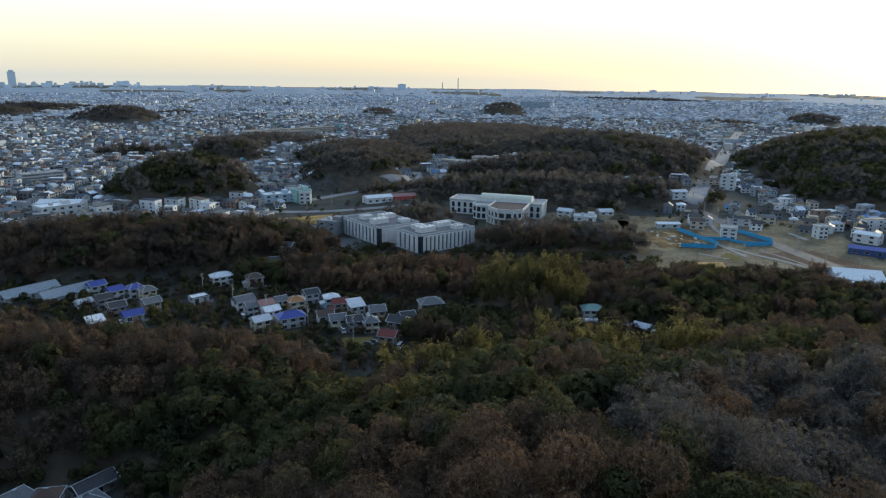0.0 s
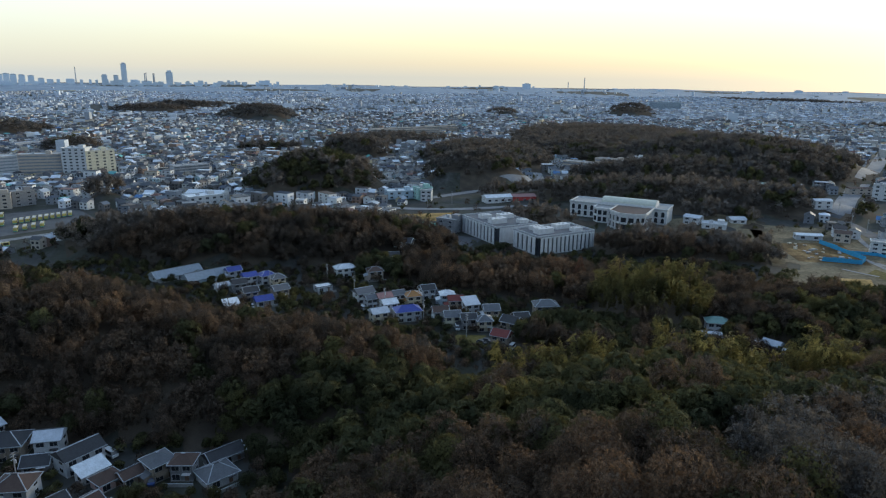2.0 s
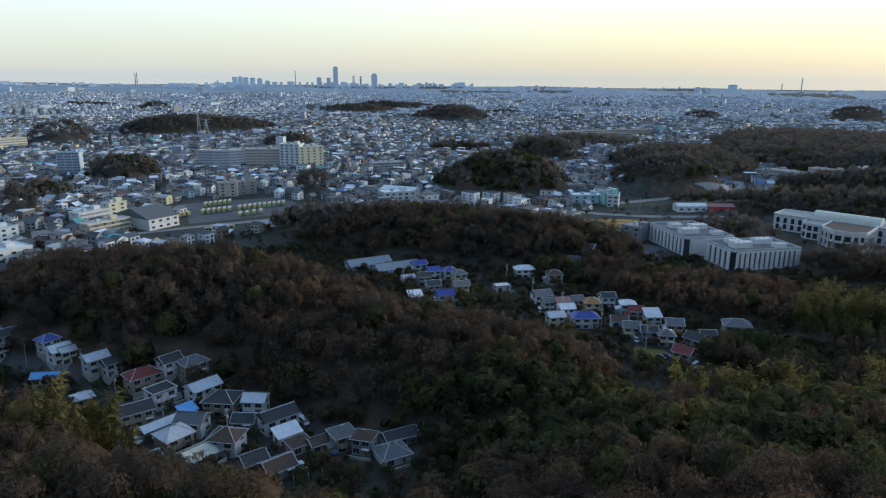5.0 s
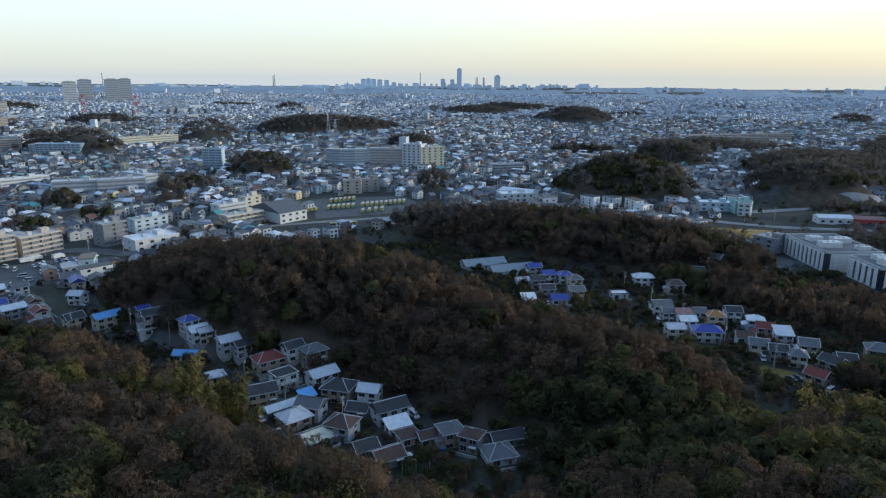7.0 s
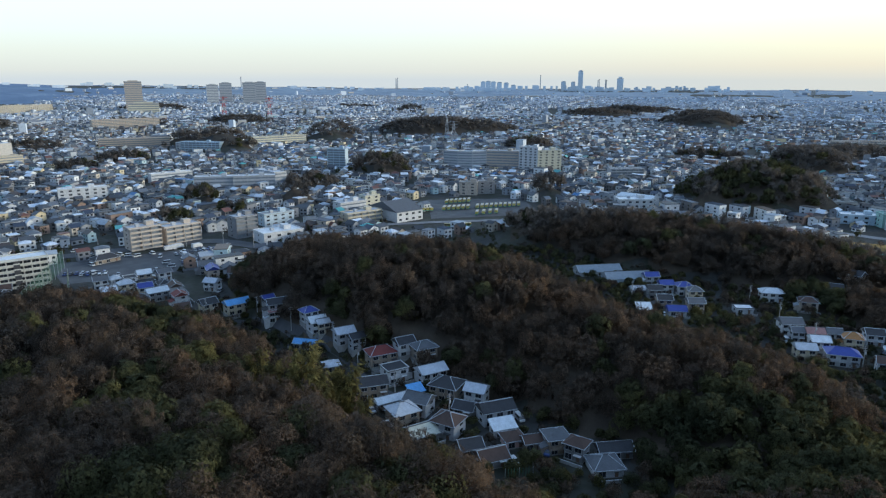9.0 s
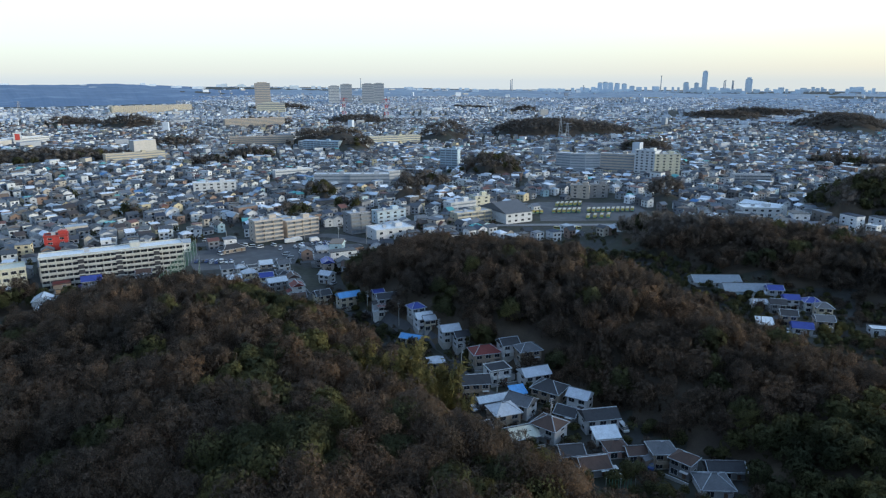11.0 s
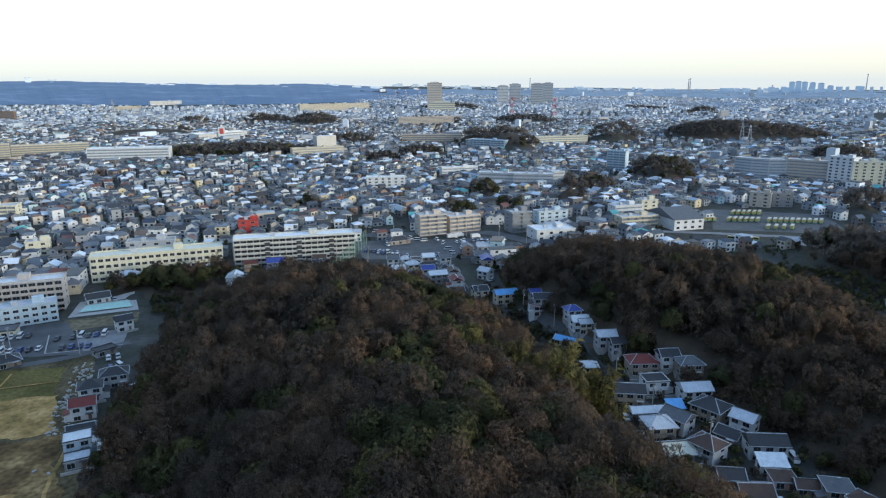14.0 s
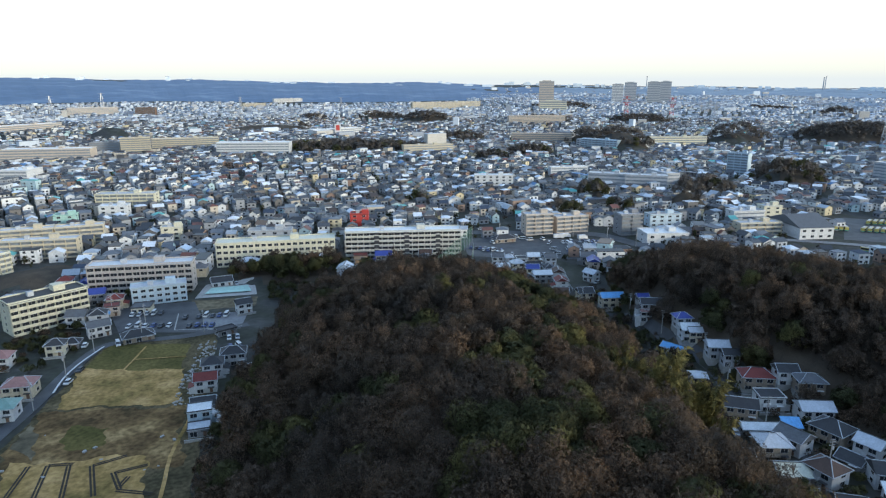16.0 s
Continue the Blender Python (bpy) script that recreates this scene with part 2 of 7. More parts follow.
M["metal"] = plain("galvanised_steel", (0.45, 0.46, 0.48), 0.4, 0.7)
M["tyre"] = plain("tyre_rubber", (0.02, 0.02, 0.02), 0.9)
M["asphalt"] = material("asphalt", [(0, (0.045, 0.046, 0.05)), (1, (0.085, 0.085, 0.09))], scale=0.15, grain=3.0, rough=0.75)
M["pale_road"] = material("worn_pale_asphalt", [(0, (0.15, 0.15, 0.155)), (1, (0.24, 0.24, 0.245))], scale=0.08, grain=0.8, rough=0.8)
M["soil"] = material("bare_soil", [(0, (0.070, 0.050, 0.022)), (0.35, (0.13, 0.082, 0.036)), (0.65, (0.20, 0.13, 0.056)), (1, (0.36, 0.245, 0.11))], scale=0.075, grain=0.6, stain=0.5, rough=0.95, sheen=0.1)
M["straw"] = material("dry_grass", [(0, (0.17, 0.125, 0.040)), (0.45, (0.34, 0.22, 0.078)), (1, (0.52, 0.34, 0.14))], scale=0.08, grain=0.6, stain=0.45, rough=0.95, sheen=0.1)
# dry grass; on the valley floor its paleness also stands for warm light
M["dry_lit_grass"] = material("dry_lit_meadow", [(0, (0.10, 0.085, 0.055)), (0.5, (0.17, 0.14, 0.09)), (1, (0.24, 0.20, 0.13))], scale=0.05, grain=0.4, stain=0.4, rough=0.95, sheen=0.1)
M["rough"] = material("rough_waste_grass", [(0, (0.055, 0.048, 0.026)), (0.5, (0.10, 0.080, 0.042)), (1, (0.16, 0.125, 0.07))], scale=0.1, grain=0.8, stain=0.5, rough=0.95, sheen=0.1)
M["rut"] = plain("churned_rut", (0.035, 0.026, 0.016), 0.95)
M["turf"] = material("winter_turf", [(0, (0.085, 0.075, 0.022)), (1, (0.17, 0.135, 0.045))], scale=0.06, grain=0.7, stain=0.4, rough=0.95, sheen=0.1)
M["brown_field"] = material("ploughed_field", [(0, (0.085, 0.055, 0.038)), (1, (0.14, 0.095, 0.065))], scale=0.06, grain=0.7, stain=0.3, rough=0.95, sheen=0.1)
# town ground: gardens, yards and lanes between the houses
M["town"] = material("town_ground", [(0, (0.030, 0.032, 0.030)), (0.35, (0.050, 0.049, 0.044)), (0.6, (0.036, 0.038, 0.024)), (1, (0.075, 0.072, 0.065))],
                     scale=0.03, grain=0.35, stain=0.4, rough=0.9, sheen=0.3)
# horizon land: blue base colours and weak emission imitate the haze over it
M["distance"] = material("haze_blue_hills", [(0, (0.035, 0.06, 0.11)), (0.7, (0.055, 0.085, 0.145)), (1, (0.11, 0.15, 0.21))], scale=0.006, grain=0.03, stain=0.25, rough=0.95, bump=0)
M["haze_land"] = material("glowing_haze_land", [(0, (0.11, 0.15, 0.21)), (1, (0.20, 0.25, 0.31))], scale=0.01, grain=0.04, stain=0.3, rough=0.95, bump=0)
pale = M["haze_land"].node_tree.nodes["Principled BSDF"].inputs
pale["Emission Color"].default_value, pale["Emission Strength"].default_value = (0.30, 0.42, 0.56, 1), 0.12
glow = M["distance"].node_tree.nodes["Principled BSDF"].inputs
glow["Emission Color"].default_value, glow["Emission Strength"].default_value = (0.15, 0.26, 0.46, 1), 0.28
# ---- lie of the land ----
MOUNDS = []      # cx, cy, half length, half width, turn in degrees, height, edge power, wood kind


def mound(cx, cy, a, b, turn, h, power=0.8, wood="bare"):
    MOUNDS.append((cx, cy, a, b, radians(turn), h, power, wood))


# the wooded hill under the camera and its flanks
mound(30, 58, 104, 170, 0, 40, 0.9, "mixed")
mound(130, 85, 140, 158, 0, 41, 0.9, "mixed")
mound(-46, 172, 40, 32, 10, 9, 0.8, "green")
# the ridge that runs out to the west
mound(-40, 30, 150, 74, 0, 41, 0.9, "bare")
mound(-180, 31, 160, 73, -2, 26, 0.65, "bare")
# the ridge beyond the near valley, and the one behind it
mound(-224, 186, 108, 56, 13, 25, 0.7, "bare")
mound(-112, 192, 84, 42, 4, 14, 0.7, "bare")
mound(-190, 376, 130, 46, 8, 16, 0.7, "bare")
mound(-125, 176, 76, 22, 8, 9, 0.7, "bare")
mound(-68, 170, 26, 24, 30, 10, 0.7, "green")
mound(-226, 148, 60, 15, 14, 6, 0.7, "bare")
mound(-158, 156, 36, 14, 4, 5, 0.7, "bare")
mound(28, 262, 52, 22, 0, 1, 0.7, "mixed")
mound(125, 268, 34, 18, 0, 1, 0.7, "mixed")
mound(-100, 345, 20, 14, 0, 1, 0.7, "mixed")
# groves of bamboo and evergreens among the bare trees
mound(62, 196, 34, 11, 0, 1, 0.7, "bamboo")
mound(4, 196, 22, 9, 10, 1, 0.7, "bamboo")
mound(-150, 84, 20, 12, 30, 1, 0.7, "bamboo")
mound(-236, 72, 28, 12, 10, 1, 0.7, "green")
mound(20, 150, 60, 32, 0, 1, 0.7, "green")
mound(110, 60, 30, 26, 0, 1, 0.7, "green")
mound(-104, 24, 13, 9, 0, 1, 0.7, "green")
mound(170, 190, 34, 18, -20, 1, 0.7, "green")
mound(86, 108, 58, 46, 0, 1, 0.7, "pale")
# woods round the office buildings
mound(10, 337, 125, 28, -4, 1, 0.7, "bare")
mound(44, 318, 34, 34, 0, 6, 0.7, "bamboo")
mound(150, 306, 92, 46, 0, 5, 0.7, "mixed")
mound(110, 606, 150, 44, -4, 14, 0.7, "bare")
mound(-110, 385, 22, 12, 20, 1, 0.7, "bare")
mound(64, 432, 52, 24, 8, 4, 0.7, "bare")
mound(116, 425, 24, 20, 0, 2, 0.7, "bare")
mound(-14, 500, 34, 22, 20, 4, 0.7, "bare")
mound(120, 540, 30, 24, 0, 4, 0.7, "bare")
mound(-140, 440, 50, 22, 10, 3, 0.7, "bare")
mound(-10, 610, 70, 26, 10, 5, 0.7, "bare")
mound(250, 330, 44, 26, -10, 3, 0.7, "mixed")
mound(-330, 70, 10, 16, 0, 2, 0.7, "mixed")
mound(-378, -170, 24, 22, 0, 5, 0.7, "mixed")
mound(-366, -30, 13, 34, 0, 2, 0.7, "mixed")
# hills in the middle distance
mound(-236, 606, 68, 56, 20, 29, 0.8, "mixed")
mound(-88, 690, 56, 44, 10, 26, 0.8, "bare")
mound(205, 890, 165, 150, 15, 31, 0.8, "bare")
mound(545, 800, 180, 260, -24, 46, 0.8, "mixed")
mound(-108, 905, 88, 150, 10, 11, 0.8, "bare")
mound(95, 1160, 190, 320, 8, 13, 0.8, "bare")
mound(-300, 1075, 105, 55, 20, 6, 0.8, "bare")
mound(450, 620, 125, 120, -20, 26, 0.8, "mixed")
mound(128, 750, 125, 60, 8, 17, 0.8, "bare")
# copses and wooded knolls among the houses
mound(-253, 1101, 83, 22, 13, 4, 0.6, "mixed")
mound(-94, 911, 51, 23, 6, 5, 0.6, "bare")
mound(-121, 667, 26, 18, 10, 19, 0.6, "bare")
mound(-1206, 1967, 110, 45, 31, 19, 0.6, "bare")
mound(-759, 1559, 100, 45, 26, 20, 0.6, "bare")
mound(-306, 958, 52, 27, 18, 7, 0.6, "bare")
mound(-413, 880, 46, 28, 25, 7, 0.6, "bare")
mound(184, 2135, 74, 52, -5, 31, 0.6, "bare")
mound(-192, 1966, 51, 34, 6, 16, 0.6, "bare")
mound(737, 1747, 66, 21, -23, 5, 0.6, "bare")
mound(983, 1793, 70, 49, -29, 23, 0.6, "bare")
mound(-763, 1900, 67, 20, 22, 5, 0.6, "bare")
mound(-1207, 2133, 107, 27, 30, 8, 0.6, "bare")
mound(940, 3201, 291, 37, -16, 22, 0.6, "bare")
mound(-1020, 898, 92, 55, 49, 23, 0.6, "bare")
mound(-699, 850, 33, 23, 39, 7, 0.6, "bare")
mound(-1177, 1746, 119, 32, 34, 14, 0.6, "bare")
mound(-967, 1044, 61, 31, 43, 9, 0.6, "bare")
mound(-706, 1499, 64, 45, 25, 30, 0.6, "bare")
mound(94, 650, 20, 14, -8, 2, 0.6, "bare")
mound(-602, 465, 32, 23, 52, 18, 0.6, "mixed")
mound(-518, 301, 15, 14, 60, 15, 0.6, "bare")
mound(-581, 241, 16, 14, 67, 5, 0.6, "mixed")
mound(-389, 501, 19, 14, 38, 12, 0.6, "bare")
mound(-252, 545, 15, 14, 25, 17, 0.6, "mixed")
mound(-954, 455, 39, 27, 64, 19, 0.6, "bare")
mound(-1053, 432, 44, 31, 68, 20, 0.6, "bare")
mound(-1036, 689, 30, 21, 56, 23, 0.6, "bare")
mound(-996, 947, 123, 49, 46, 23, 0.6, "bare")
mound(-657, 795, 35, 25, 40, 14, 0.6, "bare")
mound(-1672, 1422, 48, 33, 50, 22, 0.6, "bare")
mound(-1125, 1668, 95, 39, 34, 20, 0.6, "bare")
mound(-757, 1549, 92, 52, 26, 28, 0.6, "bare")
mound(-275, 850, 49, 34, 18, 22, 0.6, "bare")
mound(-1000, 7, 134, 49, 90, 9, 0.6, "bare")
mound(-985, 451, 46, 32, 65, 28, 0.6, "bare")
mound(-927, 288, 33, 23, 73, 7, 0.6, "bare")
mound(-1840, 125, 40, 28, 86, 15, 0.6, "bare")
mound(-1720, 255, 63, 43, 82, 21, 0.6, "bare")
mound(-1026, 703, 35, 24, 56, 21, 0.6, "bare")
mound(-502, 186, 14, 14, 70, 5, 0.6, "mixed")
mound(-1515, -121, 91, 39, 95, 13, 0.6, "bare")
mound(-2356, 854, 109, 38, 70, 19, 0.6, "bare")
mound(-547, -91, 12, 14, 99, 2, 0.6, "bare")
mound(-1126, 229, 39, 28, 78, 13, 0.6, "bare")
mound(-624, 481, 37, 26, 52, 15, 0.6, "mixed")
mound(-1834, 155, 64, 30, 85, 13, 0.6, "bare")
mound(-1871, -42, 49, 25, 91, 9, 0.6, "bare")
mound(-1342, -402, 45, 32, 107, 27, 0.6, "bare")
mound(-400, -167, 13, 14, 113, 2, 0.6, "mixed")
mound(-1494, 733, 72, 38, 64, 18, 0.6, "bare")
mound(-1542, 502, 77, 35, 72, 17, 0.6, "bare")
mound(-1079, 938, 79, 43, 49, 16, 0.6, "bare")
mound(-1036, 676, 43, 30, 57, 24, 0.6, "bare")
mound(-572, 357, 26, 18, 58, 7, 0.6, "bare")
mound(-1499, -175, 46, 28, 97, 9, 0.6, "bare")
mound(-2014, 1458, 76, 27, 54, 9, 0.6, "bare")
mound(-865, 218, 27, 19, 76, 5, 0.6, "bare")
mound(-556, 236, 9, 14, 67, 10, 0.6, "mixed")
mound(-509, 237, 11, 14, 65, 2, 0.6, "bare")
mound(-578, 74, 10, 14, 83, 2, 0.6, "mixed")
mound(-745, -194, 23, 16, 105, 7, 0.6, "bare")


def mound_radius(m, x, y):
    c, s = math.cos(m[4]), math.sin(m[4])
    u, v = (x - m[0]) * c + (y - m[1]) * s, -(x - m[0]) * s + (y - m[1]) * c
    return (u / m[2]) ** 2 + (v / m[3]) ** 2


def upland(x, y):
    """The broad rise on which the near valley lies."""
    return 5.0 * np.clip(1 - (x / 330.0) ** 2 - ((y - 20) / 262.0) ** 2, 0, 1)


def far_rise(x, y):
    r = np.hypot(x, y)
    az = np.degrees(np.arctan2(x, y))
    rim = 42 + 47 * np.clip((-50 - az) / 43.0, 0, 1) + 30 * np.clip((-93 - az) / 20.0, 0, 1)
    s = np.clip((r - 1900) / 3000.0, 0, 1)
    roll = 5.0 * np.sin(x / 170.0 + 1.3) * np.cos(y / 210.0) * np.clip((r - 600) / 500.0, 0, 1)
    return rim * s * s * (3 - 2 * s) + roll + 3.0 * np.clip((r - 600) / 500.0, 0, 1)


def land(x, y):
    """Height of the ground."""
    x, y = np.asarray(x, float), np.asarray(y, float)
    base = upland(x, y) + far_rise(x, y)
    top = np.zeros_like(base)
    for m in MOUNDS:
        bump = m[5] * np.clip(1 - mound_radius(m, x, y), 0, 1) ** m[6]
        top = np.maximum(top, bump) + 0.15 * np.minimum(top, bump)
    near = np.clip(1 - np.hypot(x, y) / 700.0, 0, 1)
    lumps = 1.4 * np.sin(x / 13.0 + 0.7 * np.sin(y / 17.0)) * np.cos(y / 15.0) * near * np.clip(top / 8.0, 0, 1)
    return np.maximum(base, top + 0.25 * base) + lumps


def wood_at(x, y):
    """The index of the wood that covers a place, or -1."""
    best, found = 0.93, -1
    for i, m in enumerate(MOUNDS):
        w = min(m[3], 40.0)
        r = mound_radius(m, x, y) + (0.07 if i < 40 else 0.24) * math.sin(4.1 * x / w + i) * math.cos(3.7 * y / w)
        if r < 0.93 and m[5] == 1 and m[7] in ("pale", "green", "bamboo"):
            r *= 0.1
        if r < best:
            best, found = r, i
    return found

# ---- mesh helpers ----
def raw(name, verts, faces, mats, slots=None, smooth=False):
    """A mesh from arrays; faces is one array of equal-sized faces, or a list of such arrays."""
    me = bpy.data.meshes.new(name)
    groups = [np.asarray(f, np.int32) for f in (faces if isinstance(faces, list) else [faces]) if len(f)]
    verts = np.asarray(verts, np.float32)
    me.vertices.add(len(verts))
    me.vertices.foreach_set("co", verts.ravel())
    totals = np.concatenate([np.full(len(g), g.shape[1], np.int32) for g in groups])
    me.loops.add(int(totals.sum()))
    me.loops.foreach_set("vertex_index", np.concatenate([g.ravel() for g in groups]))
    me.polygons.add(len(totals))
    me.polygons.foreach_set("loop_start", np.concatenate([[0], np.cumsum(totals)[:-1]]).astype(np.int32))
    for m in mats:
        me.materials.append(m)
    if slots is not None:
        me.polygons.foreach_set("material_index", np.asarray(slots, np.int32))
    me.polygons.foreach_set("use_smooth", np.full(len(totals), smooth))
    me.update(calc_edges=True)
    return me


BOX_F = [(0, 3, 2, 1), (4, 5, 6, 7), (0, 1, 5, 4), (1, 2, 6, 5), (2, 3, 7, 6), (3, 0, 4, 7)]


def box_vf(x0, y0, z0, x1, y1, z1):
    return [(x0, y0, z0), (x1, y0, z0), (x1, y1, z0), (x0, y1, z0), (x0, y0, z1), (x1, y0, z1), (x1, y1, z1), (x0, y1, z1)], BOX_F


class Shape:
    """Collects boxes and faces into one mesh, with a material for each."""

    def __init__(self):
        self.v, self.f, self.s, self.mats = [], [], [], []

    def add(self, verts, faces, mat):
        if mat not in self.mats:
            self.mats.append(mat)
        k = len(self.v)
        self.v += [tuple(p) for p in verts]
        self.f += [tuple(i + k for i in f) for f in faces]
        self.s += [self.mats.index(mat)] * len(faces)
        return self

    def box(self, x0, y0, z0, x1, y1, z1, mat):
        return self.add(*box_vf(x0, y0, z0, x1, y1, z1), mat)

    def tube(self, p, q, r0, r1, mat, n=6):
        p, q = Vector(p), Vector(q)
        rot = (q - p).to_track_quat("Z", "Y").to_matrix()
        vs = []
        for c, r in ((p, r0), (q, r1)):
            vs += [c + rot @ Vector((r * math.cos(6.2832 * i / n), r * math.sin(6.2832 * i / n), 0)) for i in range(n)]
        fs = [(i, (i + 1) % n, n + (i + 1) % n, n + i) for i in range(n)] + [tuple(range(n))[::-1], tuple(range(n, 2 * n))]
        return self.add(vs, fs, mat)

    def mesh(self, name):
        me = bpy.data.meshes.new(name)
        me.from_pydata(self.v, [], self.f)
        for m in self.mats:
            me.materials.append(M[m])
        me.polygons.foreach_set("material_index", np.asarray(self.s, np.int32))
        me.update()
        return me


def part(name, me, parent, label="", at=None):
    ob = new(name, me.mesh(name) if isinstance(me, Shape) else me)
    ob.parent = parent
    if at is not None:
        ob.location = at
    return tagged(ob, label)


def thing(name, label, category, group="", m=None, data=None):
    ob = tagged(new(name, data), label, category, group)
    if m is not None:
        ob.matrix_world = m
    return ob


def height(x, y):
    return float(land(x, y))


SHEETS = []


def drape(name, label, mat, corners, lift=0.12, step=6.0, category="ground", ragged=0.0):
    """A sheet laid over the land between four corners; ragged: how far its edges wander, in metres."""
    c = np.array(corners, float)
    SHEETS.append(c)
    n = max(2, int(max(np.hypot(*(c[1] - c[0])), np.hypot(*(c[2] - c[3]))) / step))
    k = max(2, int(max(np.hypot(*(c[3] - c[0])), np.hypot(*(c[2] - c[1]))) / step))
    u, v = np.meshgrid(np.linspace(0, 1, n + 1), np.linspace(0, 1, k + 1))
    xy = c[0] * ((1 - u) * (1 - v))[..., None] + c[1] * (u * (1 - v))[..., None] + c[2] * (u * v)[..., None] + c[3] * ((1 - u) * v)[..., None]
    xy = xy.reshape(-1, 2)
    if ragged:
        a, b = xy[:, 0].copy(), xy[:, 1].copy()
        xy[:, 0] += ragged * (0.6 * np.sin(b / 5.3 + a / 9.0) + 0.4 * np.sin(b / 2.1 + 1.7) + 0.35 * np.sin(a / 3.1 + b))
        xy[:, 1] += ragged * (0.6 * np.sin(a / 4.7 + 0.8) + 0.4 * np.sin(a / 1.9 + b / 6.0) + 0.35 * np.sin(b / 2.7 + a))
    z = land(xy[:, 0], xy[:, 1]) + lift
    i = np.arange((n + 1) * (k + 1)).reshape(k + 1, n + 1)
    quads = np.stack([i[:-1, :-1], i[:-1, 1:], i[1:, 1:], i[1:, :-1]], -1).reshape(-1, 4)
    return tagged(new(name, raw(name, np.column_stack([xy, z]), quads, [M[mat]])), label, category, kind="structure")


ROADS = []


def ribbon(name, label, mat, points, width, lift=0.2, category="road"):
    """A road along points, laid over the land."""
    pts = np.array(points, float)
    d = np.concatenate([[0], np.cumsum(np.hypot(*np.diff(pts, axis=0).T))])
    s = np.linspace(0, d[-1], max(4, int(d[-1] / 6.0) + 1))
    x, y = np.interp(s, d, pts[:, 0]), np.interp(s, d, pts[:, 1])
    for _ in range(3):
        x[1:-1], y[1:-1] = (x[:-2] + 2 * x[1:-1] + x[2:]) / 4, (y[:-2] + 2 * y[1:-1] + y[2:]) / 4
    ROADS.extend((px, py, width) for px, py in zip(x, y))
    tx, ty = np.gradient(x), np.gradient(y)
    q = np.hypot(tx, ty)
    rows = []
    for o in (-0.5, 0.0, 0.5):
        px, py = x - ty / q * width * o, y + tx / q * width * o
        rows.append(np.column_stack([px, py, land(px, py) + lift]))
    n = len(s)
    v = np.concatenate(rows)
    i = np.arange(n - 1)
    quads = np.concatenate([np.stack([i + a * n, i + 1 + a * n, i + 1 + (a + 1) * n, i + (a + 1) * n], -1) for a in (0, 1)])
    return tagged(new(name, raw(name, v, quads[:, ::-1], [M[mat]])), label, category, kind="structure")


# ---- ground: one sheet out to the horizon ----
def wood_radius(x, y):
    r = np.full(np.shape(x), 9.0)
    for m in MOUNDS:
        r = np.minimum(r, mound_radius(m, x, y))
    return r


rings = np.concatenate([[0.5], np.geomspace(12, 4960, 190)])
spokes = np.radians(np.linspace(-180, 180, 361)[:-1])
gr, ga = np.meshgrid(rings, spokes, indexing="ij")
gx, gy = gr * np.sin(ga), gr * np.cos(ga)
gz = land(gx, gy)
gi = np.arange(gx.size).reshape(gx.shape)
gj = np.roll(gi, -1, axis=1)
gq = np.stack([gi[:-1], gi[1:], gj[1:], gj[:-1]], -1).reshape(-1, 4)
mx, my = (gx[:-1] + gx[1:]) / 2, (gy[:-1] + gy[1:]) / 2
ground_slots = np.where(wood_radius(mx, my) < 0.97, 1, 0)
ground_slots = ground_slots.ravel()
ground_mesh = raw("ground", np.stack([gx, gy, gz], -1).reshape(-1, 3), gq[:, ::-1], [M["town"], M["litter"]], ground_slots, True)
tagged(new("ground", ground_mesh), "rolling suburban ground with gardens, lanes and leaf litter", "ground", kind="structure")

# the hills that close the view, haze painted on as blue colour and glow
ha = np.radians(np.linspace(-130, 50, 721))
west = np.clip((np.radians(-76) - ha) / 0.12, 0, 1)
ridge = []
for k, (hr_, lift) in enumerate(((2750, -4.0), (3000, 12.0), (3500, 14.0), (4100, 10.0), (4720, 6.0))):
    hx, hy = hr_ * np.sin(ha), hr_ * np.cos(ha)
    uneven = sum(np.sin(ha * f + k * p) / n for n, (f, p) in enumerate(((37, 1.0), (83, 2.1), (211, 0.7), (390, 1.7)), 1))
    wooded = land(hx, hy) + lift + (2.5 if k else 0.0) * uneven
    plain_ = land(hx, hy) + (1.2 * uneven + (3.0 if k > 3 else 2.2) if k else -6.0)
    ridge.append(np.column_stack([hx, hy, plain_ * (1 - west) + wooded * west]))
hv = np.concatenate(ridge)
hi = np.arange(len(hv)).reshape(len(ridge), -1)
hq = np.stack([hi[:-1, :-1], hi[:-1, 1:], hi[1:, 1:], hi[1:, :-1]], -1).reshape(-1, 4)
tagged(new("backdrop", raw("backdrop", hv, hq[:, ::-1], [M["distance"], M["haze_land"]], np.tile(np.where(ha[:-1] > np.radians(-72), 1, 0), len(ridge) - 1))), "horizon hills with blue haze painted in and a faint glow", "distant hills", kind="structure")

# sheets that keep houses away: centre, half sizes, turn
KEEP_OUT = []


def keep_out(cx, cy, a, b, turn=0.0):
    KEEP_OUT.append((cx, cy, a, b, radians(turn)))


def kept_out(x, y, spare=0.0):
    out = np.zeros(np.shape(x), bool)
    for cx, cy, a, b, w in KEEP_OUT:
        u, v = (x - cx) * math.cos(w) + (y - cy) * math.sin(w), -(x - cx) * math.sin(w) + (y - cy) * math.cos(w)
        out |= (np.abs(u) < a + spare) & (np.abs(v) < b + spare)
    return out

# ---- kinds of buildings ----
def window_mesh(w, h):
    s = Shape()
    s.box(-w / 2, -0.06, 0, w / 2, 0.02, h, "white")
    s.box(-w / 2 + 0.08, -0.075, 0.08, -0.03, 0.0, h - 0.08, "glass")
    s.box(0.03, -0.075, 0.08, w / 2 - 0.08, 0.0, h - 0.08, "glass")
    return s.mesh("window")


WINDOWS = {}


